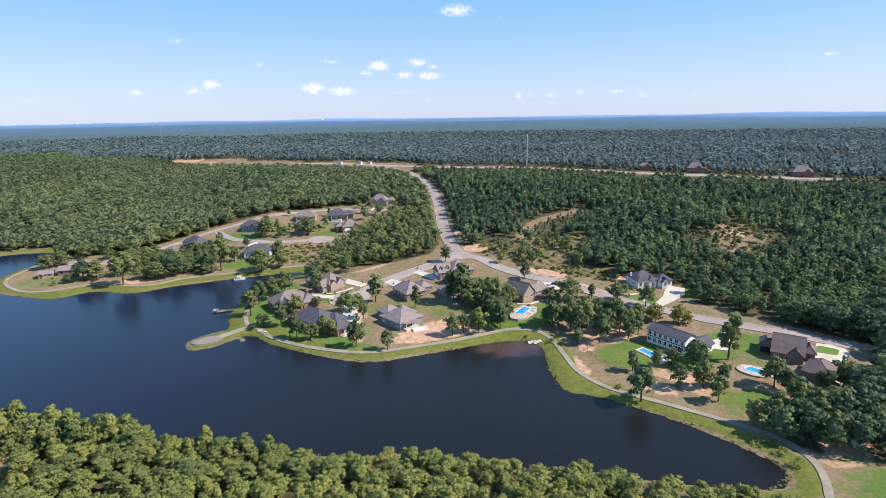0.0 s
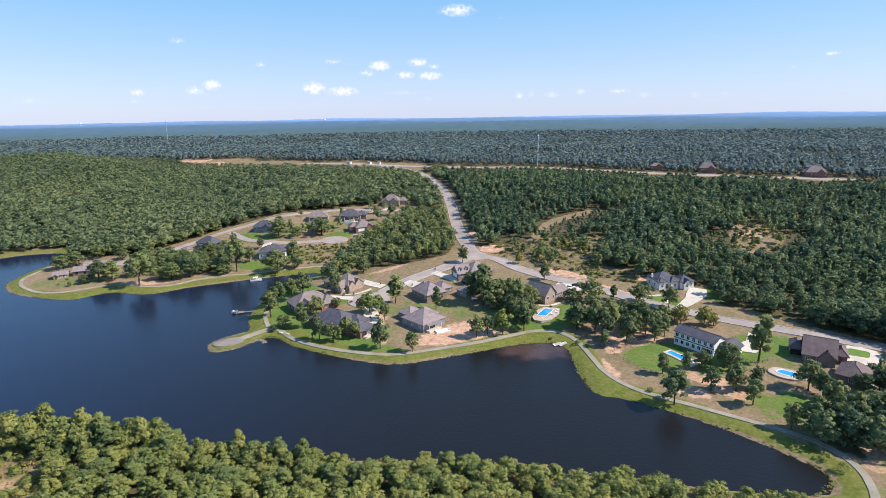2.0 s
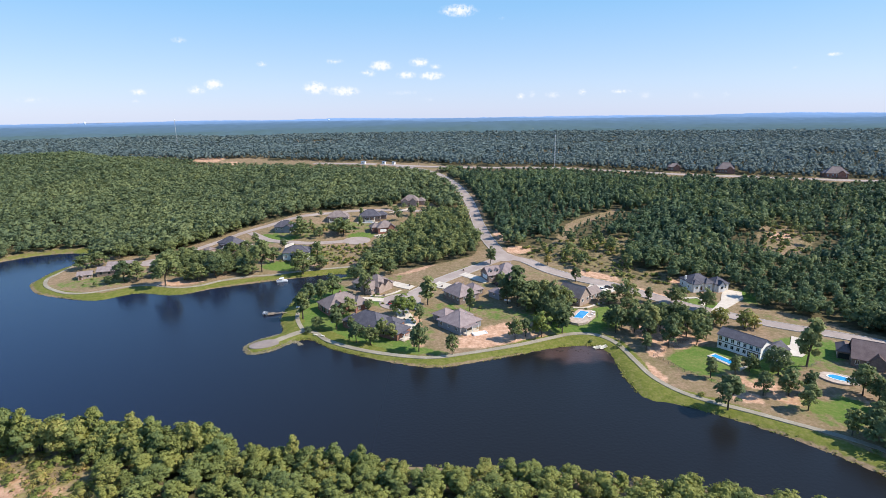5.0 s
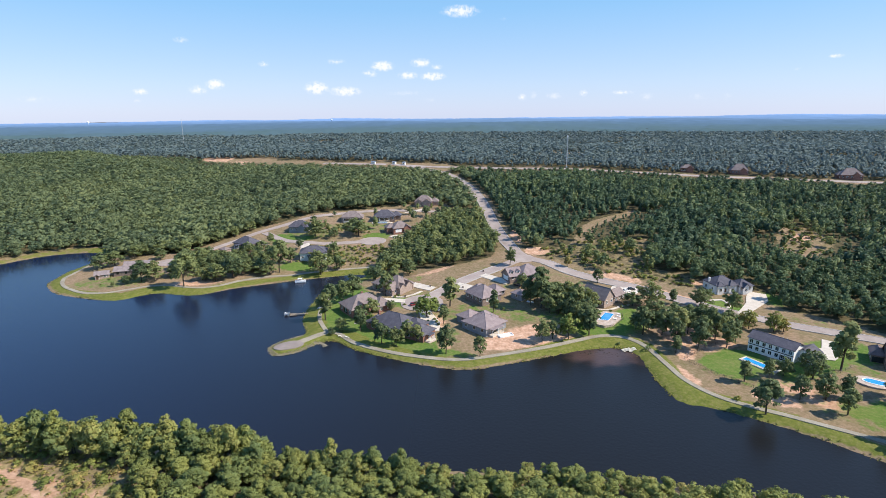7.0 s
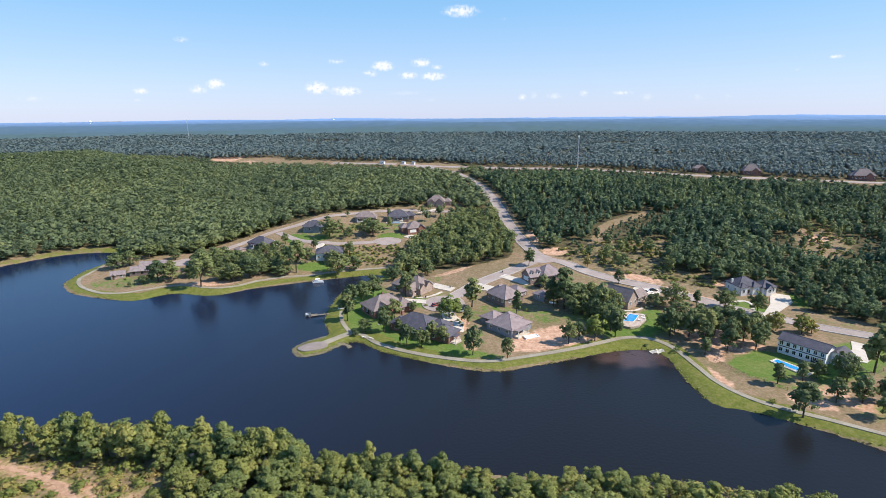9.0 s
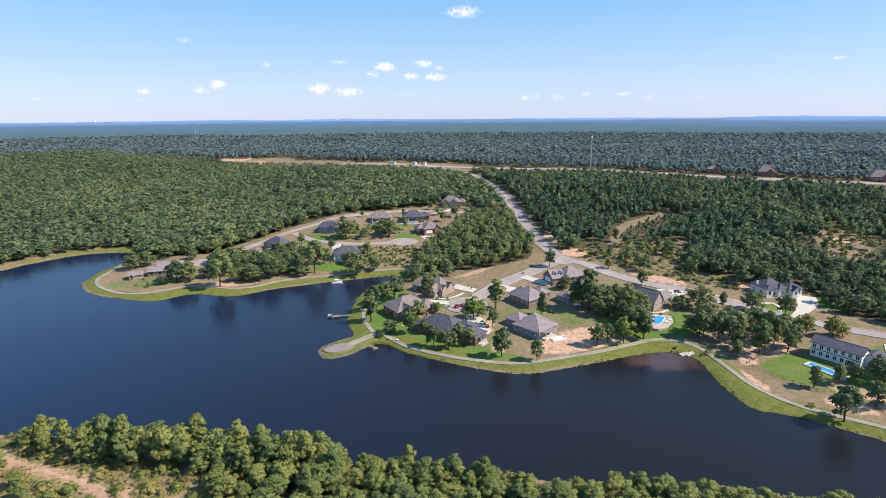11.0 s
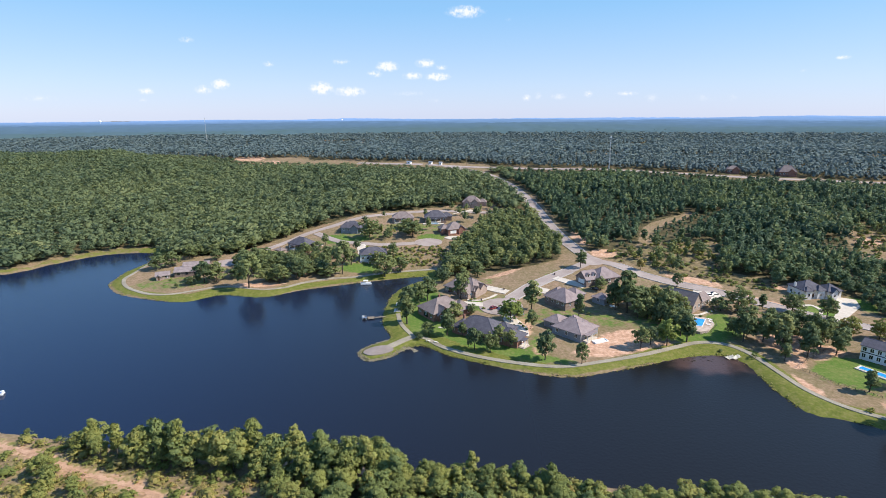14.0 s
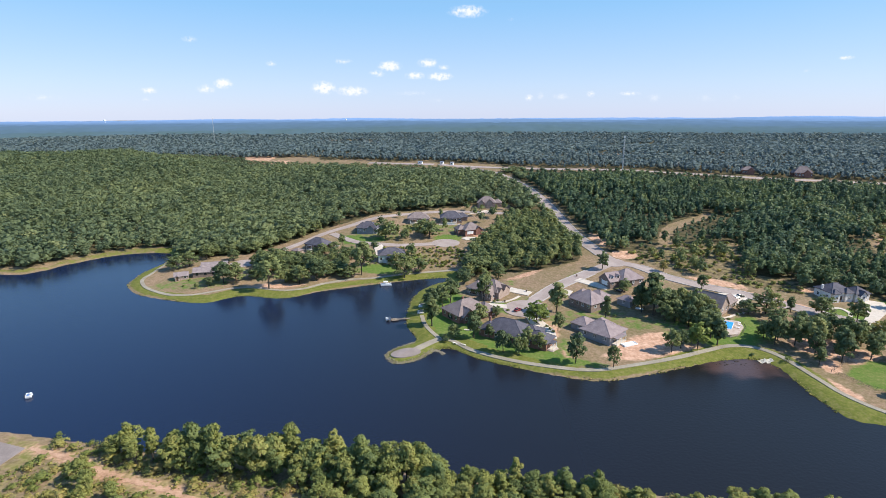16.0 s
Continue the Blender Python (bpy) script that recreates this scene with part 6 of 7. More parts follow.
for outline, text in DRIVES:
    patch("driveway", outline, CONCRETE, text, "driveway", 0.29, steps=1)
LAWN_MAT = material("island_lawn", [(0.085, 0.17, 0.028), (0.12, 0.20, 0.036), (0.15, 0.21, 0.045)], 3.0, 0.95, 0.03)
patch("lawn", [(147.4, 207.6), (150.6, 205.6), (152.4, 203.6), (150.6, 200.8), (148.4, 198.9), (145, 200.6), (142.4, 202.2), (144.6, 205)], LAWN_MAT, "mown grass island in the drive", "lawn", 0.36)
tagged(ribbon("walkway", spline([(84.5, 276), (90, 272.5), (96.5, 273), (98, 268), (95, 263)], 6), 1.6, CONCRETE, 0.25), "curved white garden path", "walkway", kind="structure")
tagged(ribbon("walkway", spline([(-74, 284.5), (-68, 283.5), (-62, 287), (-58, 291.5)], 6), 1.4, CONCRETE, 0.25), "curved pale path across the lawn", "walkway", kind="structure")
tagged(ribbon("walkway", spline([(-88, 250), (-84, 249.5), (-80, 251.5)], 5), 1.2, CONCRETE, 0.25), "short pale garden path", "walkway", kind="structure")
tagged(ribbon("walkway", spline([(30.5, 262), (36, 261.5), (42, 265), (48, 268)], 5), 1.3, CONCRETE, 0.25), "pale path along the tan-stone house", "walkway", kind="structure")


def pool(outer, inner, deck_mat, label, rim=0.5, steps=4):
    root = new("swimming_pool")
    tagged(root, label, "pool", "swimming pools")
    O, I = (np.array(v, float) if steps == 1 else spline(v, steps, True) for v in (outer, inner))
    c = O.mean(0)
    z = float(land(O).max()) + 0.25
    root.matrix_basis = pose(c[0], c[1], z)
    deck = mesh_object("deck", [(p[0] - c[0], p[1] - c[1], h) for h in (0.0, -2.2) for p in O], [], deck_mat, parent=root)
    n = len(O)
    bm = bmesh.new()
    vt = [bm.verts.new((p[0] - c[0], p[1] - c[1], 0)) for p in O]
    vb = [bm.verts.new((p[0] - c[0], p[1] - c[1], -2.2)) for p in O]
    bm.faces.new(vt)
    for k in range(n):
        bm.faces.new((vb[k], vb[(k + 1) % n], vt[(k + 1) % n], vt[k]))
    bmesh.ops.recalc_face_normals(bm, faces=bm.faces)
    bm.to_mesh(deck.data)
    bm.free()
    bm = bmesh.new()
    m = len(I)
    ci = I.mean(0)
    grow = [ci + (p - ci) * (1 + rim / (np.linalg.norm(p - ci) + 1e-6)) for p in I]
    rows = [[bm.verts.new((p[0] - c[0], p[1] - c[1], h)) for p in line] for line, h in ((grow, 0.0), (grow, 0.14), (I, 0.14), (I, 0.02))]
    for a, b in zip(rows, rows[1:]):
        for k in range(m):
            bm.faces.new((a[k], a[(k + 1) % m], b[(k + 1) % m], b[k]))
    bmesh.ops.recalc_face_normals(bm, faces=bm.faces)
    part("coping", bm, TRIM, root, "white stone coping")
    bm = bmesh.new()
    bm.faces.new([bm.verts.new((p[0] - c[0], p[1] - c[1], 0.06)) for p in I])
    bmesh.ops.recalc_face_normals(bm, faces=bm.faces)
    w = part("pool_water", bm, POOL_WATER, root, "clear bright blue water")
    if w.data.polygons[0].normal.z < 0:
        w.data.flip_normals()
    return root


PAVING = material("stone_paving", [(0.34, 0.26, 0.21), (0.46, 0.37, 0.31), (0.58, 0.50, 0.44)], 1.6, 0.85, 0.02)
pool([(24.9, 246.5), (28.5, 255), (33, 259.8), (40, 257), (38.5, 250), (32.5, 242.4), (28, 240.6), (25, 242.6)], [(27.4, 248.2), (32.9, 257.2), (36.6, 255.2), (31.6, 247.2)], PAVING, "blue garden pool on a rounded stone terrace", 0.35, 1)
pool([(72.4, 208.4), (76.4, 210.8), (83.4, 198.4), (79.0, 195.4)], [(73.7, 208.1), (76.0, 209.5), (81.4, 199.6), (78.9, 198.0)], CONCRETE, "long rectangular blue pool with white surround", 0.3, 1)
pool([(104.5, 190), (108.5, 193), (114, 190.5), (118, 185), (112, 182.5), (106.5, 185)], [(107.5, 189.2), (110, 190.5), (113, 188.2), (116, 186), (113, 184.8), (109.5, 186.2)], PAVING, "curved bright blue pool on tan paving")
pool([(-105, 437.5), (-105, 434.8), (-88.5, 434.8), (-88.5, 437.5)], [(-101, 437), (-101, 435.4), (-93, 435.4), (-93, 437)], CONCRETE, "narrow pool on a white terrace", 0.3, 1)


# ---- at the water ----
def dock():
    root = new("dock")
    tagged(root, "small weathered timber dock over the lake", "dock")
    root.matrix_basis = pose(-112.5, 266.5, 0, 0, 0, 193)
    for k in range(14):
        box_part("plank", (k * 0.55, k * 0.55 + 0.5, -0.65, 0.65, 0.45, 0.52), TIMBER, root)
    for k in range(8):
        box_part("plank", (7.8 + k * 0.4, 8.15 + k * 0.4, -1.6, 1.6, 0.45, 0.52), TIMBER, root)
    for x in (0.4, 4, 7.6, 10.6):
        for y in (-0.6, 0.6):
            part("post", tube(bmesh.new(), (x, y, -1.6), (x, y, 0.8), 0.08, 0.08, 7), TIMBER, root)
    return root


def pontoon_boat(x, y, yaw, length, label, canopy=True, hull=None):
    hull = hull or PLASTIC_WHITE
    root = new("boat")
    tagged(root, label, "boat")
    root.matrix_basis = pose(x, y, 0.0, 0, 0, yaw)
    for s in (-1, 1):
        bm = tube(bmesh.new(), (-length / 2, s * 0.9, 0.12), (length / 2 - 0.5, s * 0.9, 0.12), 0.3, 0.3, 10)
        tube(bm, (length / 2 - 0.5, s * 0.9, 0.12), (length / 2, s * 0.9, 0.3), 0.3, 0.06, 10)
        part("pontoon", bm, METAL, root)
    box_part("deck", (-length / 2, length / 2 - 0.2, -1.2, 1.2, 0.4, 0.5), hull, root)
    bm = bmesh.new()
    for d in ((-length / 2, length / 2 - 0.3, -1.22, -1.16), (-length / 2, length / 2 - 0.3, 1.16, 1.22), (-length / 2, -length / 2 + 0.06, -1.2, 1.2), (length / 2 - 0.36, length / 2 - 0.3, -1.2, 1.2)):
        box(bm, *d, 0.5, 1.15)
    part("railing", bm, hull, root)
    box_part("seat", (-length / 2 + 0.2, -length / 2 + 0.9, -1.0, 1.0, 0.5, 0.95), VINYL, root, "blue vinyl bench", 0.05)
    box_part("console", (0.0, 0.6, 0.3, 0.9, 0.5, 1.4), PLASTIC_WHITE, root, "", 0.06)
    if canopy:
        for px in (-1.4, 0.9):
            for py in (-1.1, 1.1):
                part("canopy_post", tube(bmesh.new(), (px, py, 0.5), (px, py, 2.3), 0.03, 0.03, 6), METAL, root)
        box_part("canopy", (-1.6, 1.1, -1.25, 1.25, 2.3, 2.42), PLASTIC_WHITE, root, "white fabric canopy", 0.05)
    box_part("outboard_engine", (-length / 2 - 0.5, -length / 2, -0.2, 0.2, 0.1, 1.1), DARK_TRIM, root, "", 0.06)
    return root


dock()
pontoon_boat(-132.5, 319.5, 12, 6.5, "white pontoon boat moored by the grassy bank")
pontoon_boat(-124.8, 264.5, 100, 3.6, "small grey boat tied to the dock", False, METAL)
pontoon_boat(-243.8, 188.8, 25, 2.0, "small white boat alone on open water", False)


def riprap():
    """Stones round the jetty and along the bank, too many to count."""
    rs = np.random.default_rng(5)
    line = spline([(-97, 226.5), (-101, 230), (-108, 221), (-116, 218), (-120.5, 225), (-117, 232), (-110, 238)], 30)
    idx = rs.integers(0, len(line), 1000)
    Q = line[idx] + rs.normal(size=(1000, 2)) * 0.45
    bm = bmesh.new()
    bmesh.ops.create_icosphere(bm, subdivisions=1, radius=0.5)
    tv = np.array([v.co[:] for v in bm.verts])
    tf = np.array([[v.index for v in f.verts] for f in bm.faces])
    bm.free()
    V, T = [], []
    for k, (px, py) in enumerate(Q):
        s = 0.3 + 0.5 * rs.random() ** 2
        V.append(tv * (0.75 + 0.5 * rs.random(len(tv)))[:, None] * s * np.array([1, 1, 0.7]) + np.array([px, py, max(0.0, height(px, py)) + 0.05]))
        T.append(tf + k * len(tv))
    ob = new("riprap", array_mesh("riprap", np.concatenate(V), np.concatenate(T), STONE))
    return tagged(ob, "tan rough stones armouring the jetty", "stones", kind="stuff")


riprap()
slab = new("landing_tarp")
tagged(slab, "white tarpaulin spread over the cove's bank", "tarpaulin")
slab.matrix_basis = pose(33.2, 221.2, 0.55, 4, -6, 20)
bm = bmesh.new()
g = [[bm.verts.new((-3 + i * 1.0, -1.6 + j * 0.8, 0.25 * math.sin(i * 1.7) * math.cos(j * 1.3) + 0.1 * math.sin(i * j))) for i in range(7)] for j in range(5)]
for j in range(4):
    for i in range(6):
        if not (i > 3 and j > 2) and not (i < 2 and j < 1):
            bm.faces.new((g[j][i], g[j][i + 1], g[j + 1][i + 1], g[j + 1][i]))
bmesh.ops.solidify(bm, geom=bm.faces[:], thickness=0.06)
part("sheet", bm, TARP, slab)

pit = new("pool_shell")
tagged(pit, "white unfinished pool shell in bare earth", "pool shell")
pit.matrix_basis = pose(-17.8, 233.8, height(-17.8, 233.8), 0, 0, 22)
bm = bmesh.new()
for d in ((-3.4, 3.4, -1.5, -1.2), (-3.4, 3.4, 1.2, 1.5), (-3.4, -3.1, -1.2, 1.2), (3.1, 3.4, -1.2, 1.2)):
    box(bm, *d, -0.3, 0.5, 0.03)
part("rim", bm, PLASTIC_WHITE, pit)
box_part("floor", (-3.1, 3.1, -1.2, 1.2, -0.2, 0.18), TARP, pit)


# ---- fences, cars and street things ----
def fence(points, label, hgt=1.3, gap=2.4):
    root = new("fence")
    tagged(root, label, "fence")
    p0 = points[0]
    root.matrix_basis = pose(p0[0], p0[1], 0)
    post = tube(bmesh.new(), (0, 0, -0.4), (0, 0, hgt), 0.05, 0.05, 6)
    me = None
    for a, b in zip(points, points[1:]):
        a, b = np.array(a, float), np.array(b, float)
        n = max(1, int(np.linalg.norm(b - a) / gap))
        for k in range(n):
            u, v = a + (b - a) * k / n, a + (b - a) * (k + 1) / n
            zu, zv = height(*u), height(*v)
            if me is None:
                ob = part("post", post, FENCE, root)
                me = ob.data
            else:
                ob = new("post", me)
                ob.parent = root
            ob.matrix_basis = pose(u[0] - p0[0], u[1] - p0[1], zu)
            for hh in (0.25, hgt * 0.62, hgt - 0.06):
                part("rail", tube(bmesh.new(), (u[0] - p0[0], u[1] - p0[1], zu + hh), (v[0] - p0[0], v[1] - p0[1], zv + hh), 0.035, 0.035, 4), FENCE, root)
    return root


fence([(66.5, 186.5), (58, 196), (51.5, 210.2), (63.6, 218.7), (72, 224)], "dark metal rail fence round the green lawn")
fence([(27.6, 254.8), (24.2, 246.4), (24.4, 241.8), (28, 239.8), (33, 241.6), (39.3, 249.6), (40.8, 257)], "dark metal fence round the pool terrace", 1.2, 2.0)
fence([(94, 203), (104, 196), (112, 200)], "dark metal fence between two gardens", 1.3, 2.4)


def car(x, y, yaw, paint, label):
    root = new("car")
    tagged(root, label, "car", "parked cars")
    root.matrix_basis = pose(x, y, height(x, y) + 0.2, 0, 0, yaw)
    bm = bmesh.new()
    prof = [(-2.3, 0.35), (-2.35, 0.85), (-2.1, 1.02), (0.9, 1.02), (2.2, 0.85), (2.35, 0.6), (2.3, 0.35)]
    rows = [[bm.verts.new((px, s * 0.9, pz)) for px, pz in prof] for s in (-1, 1)]
    for k in range(len(prof)):
        j = (k + 1) % len(prof)
        bm.faces.new((rows[0][k], rows[0][j], rows[1][j], rows[1][k]))
    bm.faces.new(list(reversed(rows[0])))
    bm.faces.new(rows[1])
    bmesh.ops.recalc_face_normals(bm, faces=bm.faces)
    bmesh.ops.bevel(bm, geom=bm.edges[:], offset=0.06, segments=1, affect="EDGES")
    part("body", bm, paint, root)
    bm = bmesh.new()
    lo = [bm.verts.new(p) for p in ((-2.0, -0.82, 1.0), (1.0, -0.82, 1.0), (1.0, 0.82, 1.0), (-2.0, 0.82, 1.0))]
    hi = [bm.verts.new(p) for p in ((-1.6, -0.68, 1.6), (0.2, -0.68, 1.6), (0.2, 0.68, 1.6), (-1.6, 0.68, 1.6))]
    for k in range(4):
        bm.faces.new((lo[k], lo[(k + 1) % 4], hi[(k + 1) % 4], hi[k]))
    bm.faces.new(hi)
    part("windows", bm, GLASS, root)
    box_part("roof", (-1.6, 0.2, -0.66, 0.66, 1.58, 1.66), paint, root, "", 0.03)
    for wx in (-1.45, 1.45):
        for wy in (-0.86, 0.86):
            wheel = part("wheel", tube(bmesh.new(), (wx, wy - 0.11, 0.33), (wx, wy + 0.11, 0.33), 0.33, 0.33, 12), RUBBER, root)
            part("rim", tube(bmesh.new(), (wx, wy - 0.125, 0.33), (wx, wy + 0.125, 0.33), 0.19, 0.19, 10), METAL, wheel)
    return root


car(-61, 271.5, 40, CAR_RED, "dark red car parked at the court")
car(51.4, 283.5, 20, CAR_WHITE, "white car parked on a pale drive")
car(54.5, 285.5, 15, CAR_BLACK, "black car parked on a pale drive")
car(-5.5, 292.5, 130, CAR_BLACK, "black car on the drive of the dark-brick house")
car(-48.6, 263.8, 110, CAR_GREY, "silver-grey car on a planted drive")
car(140.5, 190.0, 30, CAR_WHITE, "white car parked by the brown garage")


def mailbox(x, y):
    root = new("mailbox")
    tagged(root, "dark brick mailbox post beside the street", "mailbox", "mailboxes")
    root.matrix_basis = pose(x, y, height(x, y))
    box_part("pillar", (-0.35, 0.35, -0.35, 0.35, -0.3, 1.3), BRICK_BROWN, root, "", 0.03)
    box_part("box", (-0.2, 0.2, -0.4, 0.3, 0.8, 1.15), DARK_TRIM, root)


for spot in ((-35.3, 293.5), (-22.8, 315.8), (-53.5, 297.5), (-66.5, 283.5)):
    mailbox(*spot)


def bush(x, y, r, label, mat=None):
    root = new("shrub")
    tagged(root, label, "shrub", "garden shrubs")
    root.matrix_basis = pose(x, y, height(x, y))
    rs = np.random.default_rng(int(abs(x * 13 + y * 7)))
    pts, quads, _ = leaf_crown(rs, np.array(crown_lobes(rs, "scrub")) * r * 1.5, 120, 0.42)
    c = new("leaves", array_mesh("leaves", pts, quads, mat or OAK))
    c.parent = root


for bx, by, br in ((-70, 285, 0.7), (-72, 283.5, 0.8), (-66, 272, 0.8), (-50, 252, 0.8), (-49, 249, 0.8), (-48, 246, 0.8), (-53, 250, 0.7), (-84, 252.5, 0.9), (-78, 251, 0.8), (-16, 263, 1.0), (-143, 352, 0.8), (-139, 351.5, 0.8), (-135, 351.5, 0.8),
                   (95, 279, 0.8), (106, 278, 0.7), (92, 281.5, 0.7), (117.5, 289, 1.4), (121, 290, 1.2), (43, 265, 0.8), (45.5, 266.5, 0.7), (36, 259, 0.8), (24, 258, 1.0), (40, 219, 1.6), (30, 226, 0.7), (56.5, 178, 1.3), (92, 139, 1.8), (91, 144, 1.5), (93, 134, 2.0), (-250, 322, 0.8), (-249, 312, 0.6)):
    bush(bx, by, br, "rounded green garden shrub")


# ---- on the ridge and far off ----
def mast(x, y, h, label, leg=0.2):
    root = new("radio_mast")
    tagged(root, label, "mast", "masts")
    root.matrix_basis = pose(x, y, height(x, y))
    bm = bmesh.new()
    w = 0.55
    legs = [(w * math.cos(a), w * math.sin(a)) for a in (0, 2.094, 4.189)]
    for lx, ly in legs:
        tube(bm, (lx, ly, 0), (lx * 0.5, ly * 0.5, h), leg, leg * 0.8, 5)
    part("legs", bm, MAST_GREY, root)
    bm = bmesh.new()
    for k in range(int(h / 1.6)):
        z0, z1 = k * 1.6, k * 1.6 + 1.6
        for m in range(3):
            a, b = legs[m], legs[(m + 1) % 3]
            f0, f1 = 1 - 0.5 * z0 / h, 1 - 0.5 * z1 / h
            tube(bm, (a[0] * f0, a[1] * f0, z0), (b[0] * f1, b[1] * f1, z1), 0.05, 0.05, 4)
    part("lattice", bm, MAST_GREY, root)
    box_part("antenna", (-0.6, 0.6, -0.5, 0.5, h - 1.6, h + 0.4), PLASTIC_WHITE, root, "", 0.1)
    return root


mast(82.5, 592, 36, "tall grey lattice mast beside the highway")
mast(-560, 1080, 52, "thin far-off lattice mast above the woods", 0.1)


def utility_pole(x, y):
    root = new("utility_pole")
    tagged(root, "slim wooden utility pole along the highway", "utility pole", "utility poles")
    root.matrix_basis = pose(x, y, height(x, y), 0, 0, 20)
    part("pole", tube(bmesh.new(), (0, 0, -0.5), (0, 0, 10), 0.2, 0.14, 7), TIMBER, root)
    box_part("crossarm", (-1.3, 1.3, -0.09, 0.09, 9.0, 9.2), TIMBER, root)


for spot in ((-199, 716), (-136, 676), (-66, 650), (140, 592), (185, 578), (290, 548)):
    utility_pole(*spot)


def water_tower(x, y, h, r):
    root = new("water_tower")
    tagged(root, "white water tower far off on the plain", "water tower", "water towers")
    root.matrix_basis = pose(x, y, height(x, y))
    part("stem", tube(bmesh.new(), (0, 0, 0), (0, 0, h), r * 0.3, r * 0.3, 10), PLASTIC_WHITE, root)
    bm = bmesh.new()
    bmesh.ops.create_uvsphere(bm, u_segments=14, v_segments=9, radius=r)
    for v in bm.verts:
        v.co.z = v.co.z * 0.8 + h
    part("tank", bm, PLASTIC_WHITE, root)


water_tower(-2060, 3100, 24, 7)
water_tower(-800, 3600, 22, 6)
for k, (x, y, w) in enumerate(((-134, 670, 5), (-108, 661, 3.6), (-96, 658, 3))):
    house(x, y, -22, [(0, 0, w, 3.2, 2.4, 0.8, "x", {"s": 1})], SIDING_WHITE, METAL, "small white roadside building on the ridge", name="roadside_building", group="buildings on the ridge")
house(115.2, 142.0, 20, [(0, 0, 2.4, 2, 2.0, 0.6, "x", {})], SIDING_WHITE, METAL, "tiny white pump hut under the trees", name="hut", group="huts")


# ---- lakeside bits and pieces ----
patch("slab", [(-111, 270.5), (-107.5, 270.5), (-107.5, 275), (-111, 275)], CONCRETE, "weathered concrete picnic slab near the dock", "slab", 0.22, steps=1)
patch("slab", [(-111, 279.5), (-107.5, 279.5), (-107.5, 284), (-111, 284)], CONCRETE, "weathered concrete picnic slab on the bank", "slab", 0.22, steps=1)


def bench(x, y, yaw, label):
    root = new("bench")
    tagged(root, label, "bench", "benches")
    root.matrix_basis = pose(x, y, height(x, y) + 0.2, 0, 0, yaw)
    box_part("seat", (-1.1, 1.1, -0.25, 0.25, 0.4, 0.5), TARP, root, "", 0.02)
    for sx in (-0.8, 0.8):
        box_part("leg", (sx - 0.1, sx + 0.1, -0.2, 0.2, -0.3, 0.4), CONCRETE, root)


bench(-92.2, 234.8, -30, "white stone bench where the paths meet")
bench(-88.5, 233.2, -30, "white stone bench where the paths meet")


def picnic_table(x, y, yaw):
    root = new("picnic_table")
    tagged(root, "grey picnic table on a concrete slab", "table", "picnic tables")
    root.matrix_basis = pose(x, y, height(x, y) + 0.22, 0, 0, yaw)
    box_part("tabletop", (-0.95, 0.95, -0.4, 0.4, 0.7, 0.76), TIMBER, root)
    for sy in (-0.75, 0.75):
        box_part("bench", (-0.95, 0.95, sy - 0.14, sy + 0.14, 0.42, 0.47), TIMBER, root)
    for sx in (-0.65, 0.65):
        box_part("leg", (sx - 0.05, sx + 0.05, -0.75, 0.75, -0.05, 0.7), METAL, root)


def lounger(x, y, z, yaw):
    root = new("sun_lounger")
    tagged(root, "white sun lounger on the pool terrace", "sun lounger", "sun loungers")
    root.matrix_basis = pose(x, y, z, 0, 0, yaw)
    box_part("seat", (-0.95, 0.35, -0.33, 0.33, 0.3, 0.38), PLASTIC_WHITE, root, "", 0.02)
    back = box_part("backrest", (0, 0.75, -0.33, 0.33, 0, 0.07), PLASTIC_WHITE, root, "", 0.02)
    back.matrix_basis = pose(0.35, 0, 0.31, 0, -40, 0)
    for lx in (-0.8, 0.3):
        for ly in (-0.26, 0.26):
            box_part("leg", (lx - 0.03, lx + 0.03, ly - 0.03, ly + 0.03, 0, 0.3), PLASTIC_WHITE, root)


terrace_z = float(land(np.array([(24.9, 246.5), (28.5, 255), (33, 259.8), (40, 257), (38.5, 250), (32.5, 242.4), (28, 240.6), (25, 242.6)])).max()) + 0.25
for lx, ly, yaw in ((35.0, 248.6, 150), (37.6, 251.6, 140), (38.6, 254.8, 165)):
    lounger(lx, ly, terrace_z, yaw)

patch("terrace", [(-54.5, 236.5), (-50.0, 236.0), (-48.6, 229.5), (-51.5, 226.5), (-55.5, 229.5)], PAVING, "rose stone terrace beside the red-brick house", "terrace", 0.3, steps=1)


def garden_chair(x, y, yaw):
    root = new("garden_chair")
    tagged(root, "white garden chair on a stone terrace", "chair", "garden chairs")
    root.matrix_basis = pose(x, y, height(x, y) + 0.3, 0, 0, yaw)
    box_part("seat", (-0.3, 0.3, -0.3, 0.3, 0.4, 0.46), PLASTIC_WHITE, root, "", 0.02)
    box_part("backrest", (-0.3, 0.3, 0.24, 0.3, 0.46, 0.95), PLASTIC_WHITE, root, "", 0.02)
    for lx in (-0.26, 0.26):
        for ly in (-0.26, 0.26):
            box_part("leg", (lx - 0.03, lx + 0.03, ly - 0.03, ly + 0.03, 0, 0.4), PLASTIC_WHITE, root)


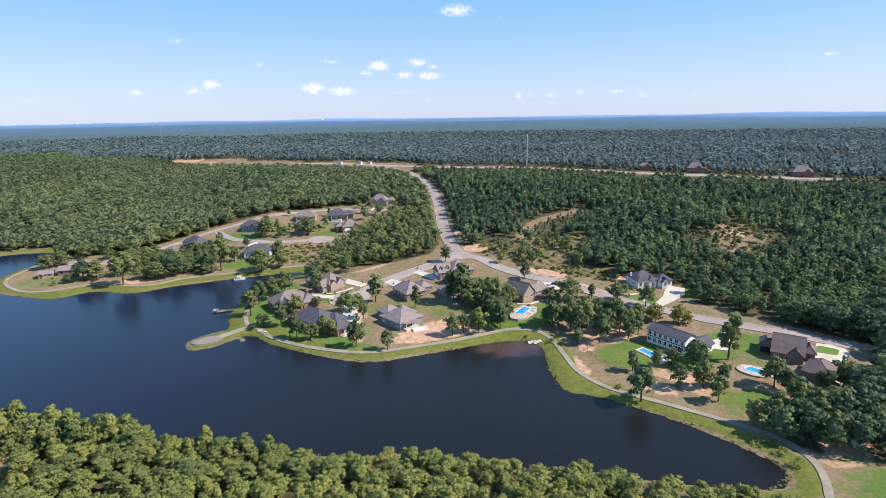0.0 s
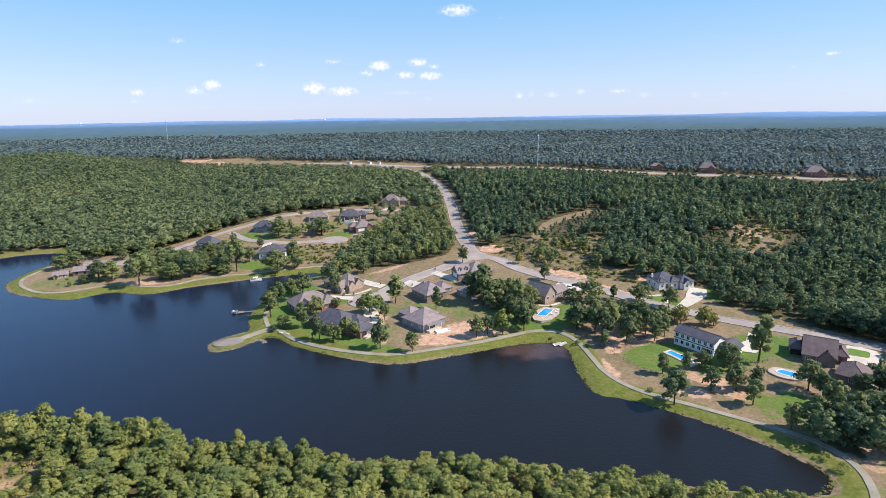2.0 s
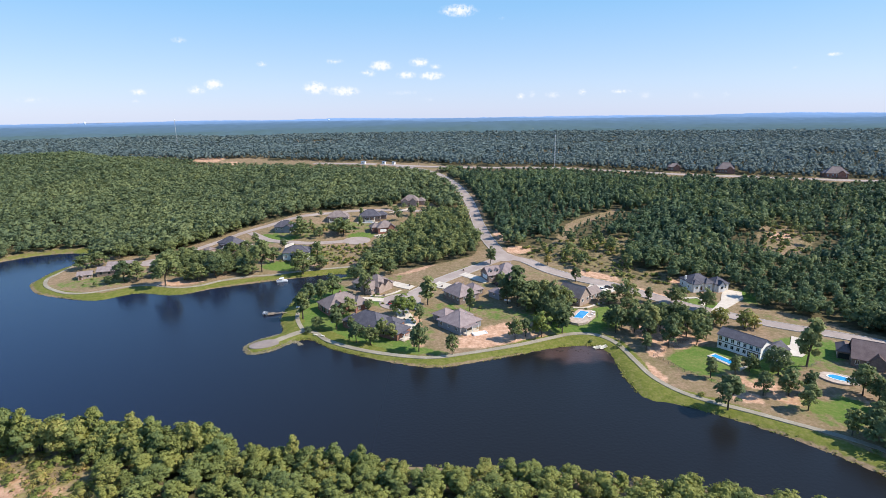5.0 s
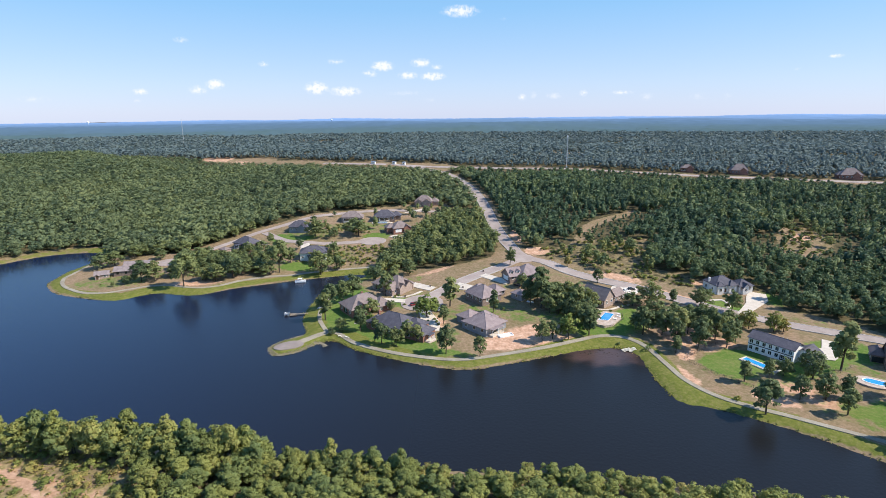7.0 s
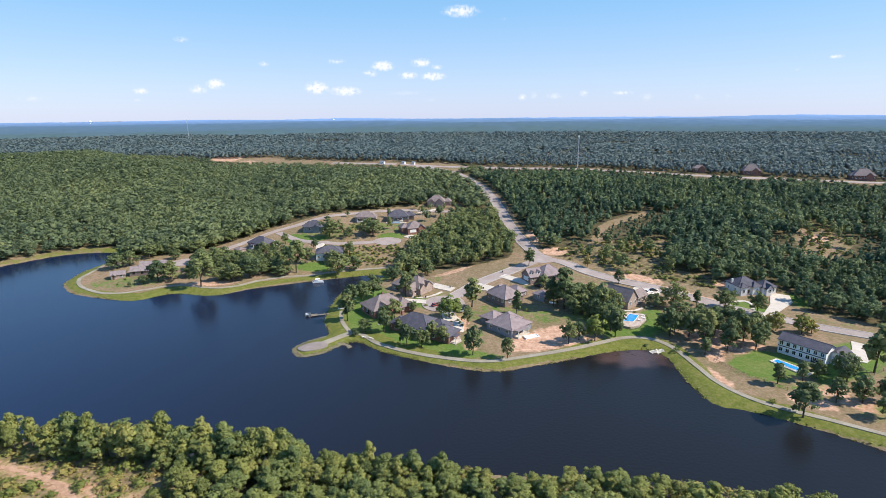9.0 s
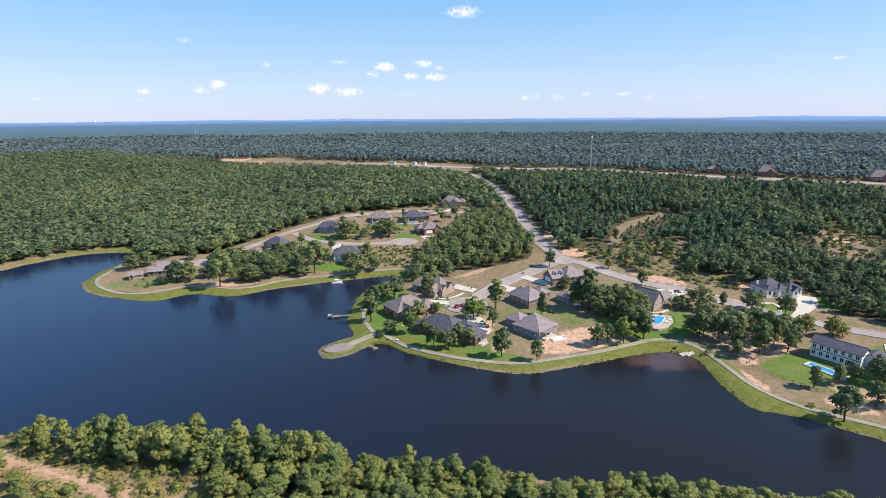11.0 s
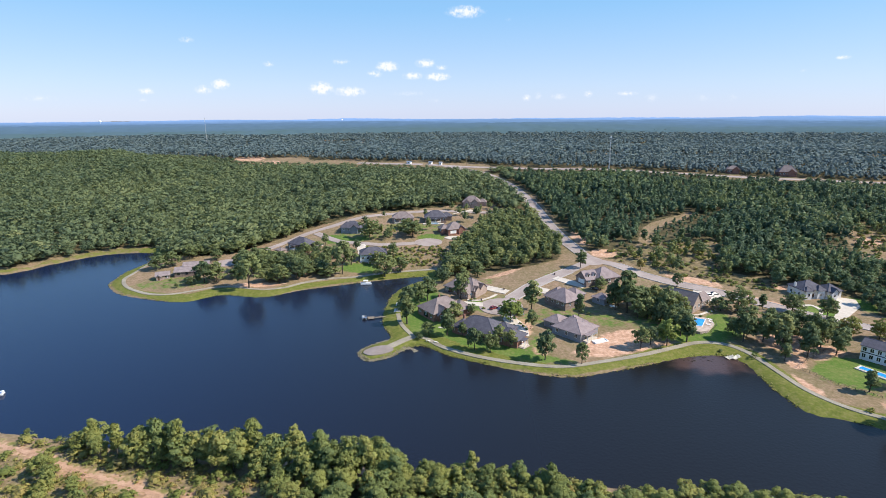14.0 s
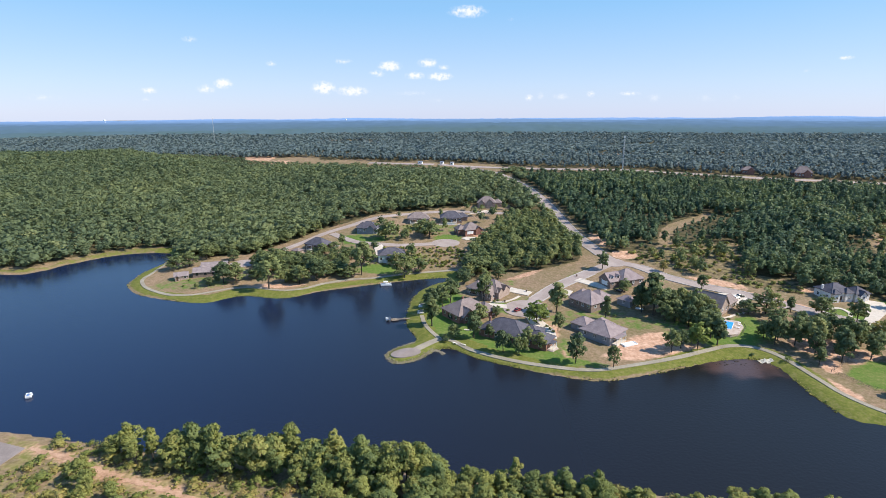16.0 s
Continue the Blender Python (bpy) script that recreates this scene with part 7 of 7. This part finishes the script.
for gx, gy, yaw in ((-52.2, 233.6, 20), (-50.4, 232.2, -70), (-51.8, 230.2, 200), (-53.4, 231.6, 110)):
    garden_chair(gx, gy, yaw)
table = new("garden_table")
tagged(table, "round white garden table on a stone terrace", "table")
table.matrix_basis = pose(-51.9, 232.0, height(-51.9, 232.0) + 0.3)
part("tabletop", tube(bmesh.new(), (0, 0, 0.7), (0, 0, 0.75), 0.65, 0.65, 16), PLASTIC_WHITE, table)
part("pedestal", tube(bmesh.new(), (0, 0, 0), (0, 0, 0.7), 0.16, 0.08, 8), PLASTIC_WHITE, table)


def covered_dinghy(x, y, yaw):
    root = new("dinghy")
    tagged(root, "white upturned dinghy lying beside the shed", "boat")
    root.matrix_basis = pose(x, y, height(x, y) + 0.02, 0, 0, yaw)
    bm = bmesh.new()
    bmesh.ops.create_uvsphere(bm, u_segments=14, v_segments=8, radius=1.0)
    bmesh.ops.delete(bm, geom=[v for v in bm.verts if v.co.z < -0.05], context="VERTS")
    for v in bm.verts:
        v.co = Vector((v.co.x * 2.2 * (1 if v.co.x > 0 else 0.85), v.co.y * 0.8, v.co.z * 0.6))
    part("hull", bm, PLASTIC_WHITE, root)
    box_part("keel", (-1.6, 1.9, -0.04, 0.04, 0.5, 0.66), PLASTIC_WHITE, root)


covered_dinghy(-1.6, 271.8, -30)
picnic_table(-109.2, 272.8, 80)
picnic_table(-109.2, 281.8, 95)

# rushes and weeds along the water's edge
rs = np.random.default_rng(31)
edge_line = spline(NORTH_SHORE[8:] + EAST_SHORE, 14)
Q = edge_line[rs.integers(0, len(edge_line), 2600)] + rs.normal(size=(2600, 2)) * 0.45
Q = Q[(np.sin(Q[:, 0] / 5.3) * np.sin(Q[:, 1] / 6.1 + 1) + 0.5 * rs.random(len(Q))) > 0.1]
wood("rushes", np.column_stack([Q, np.maximum(land(Q), -0.05), 0.12 + 0.34 * rs.random(len(Q)) ** 2, 1.0 + 1.2 * rs.random(len(Q))]), SCRUB, [wood_template(np.random.default_rng(97), "scrub", 10, 0.6)], "olive rushes and weeds at the water's edge", 21)
Q = np.column_stack([12 + 11 * rs.normal(size=60), 219.5 + 1.6 * rs.normal(size=60)])
Q = Q[to_line(Q, SHORE, True) < 0.5]
wood("rushes", np.column_stack([Q, np.full(len(Q), -0.12), 0.2 + 0.12 * rs.random(len(Q)), 1.4 + 1.4 * rs.random(len(Q))]), BARK, [wood_template(np.random.default_rng(98), "scrub", 14, 0.6)], "dark drowned weeds in the shallow cove", 22)
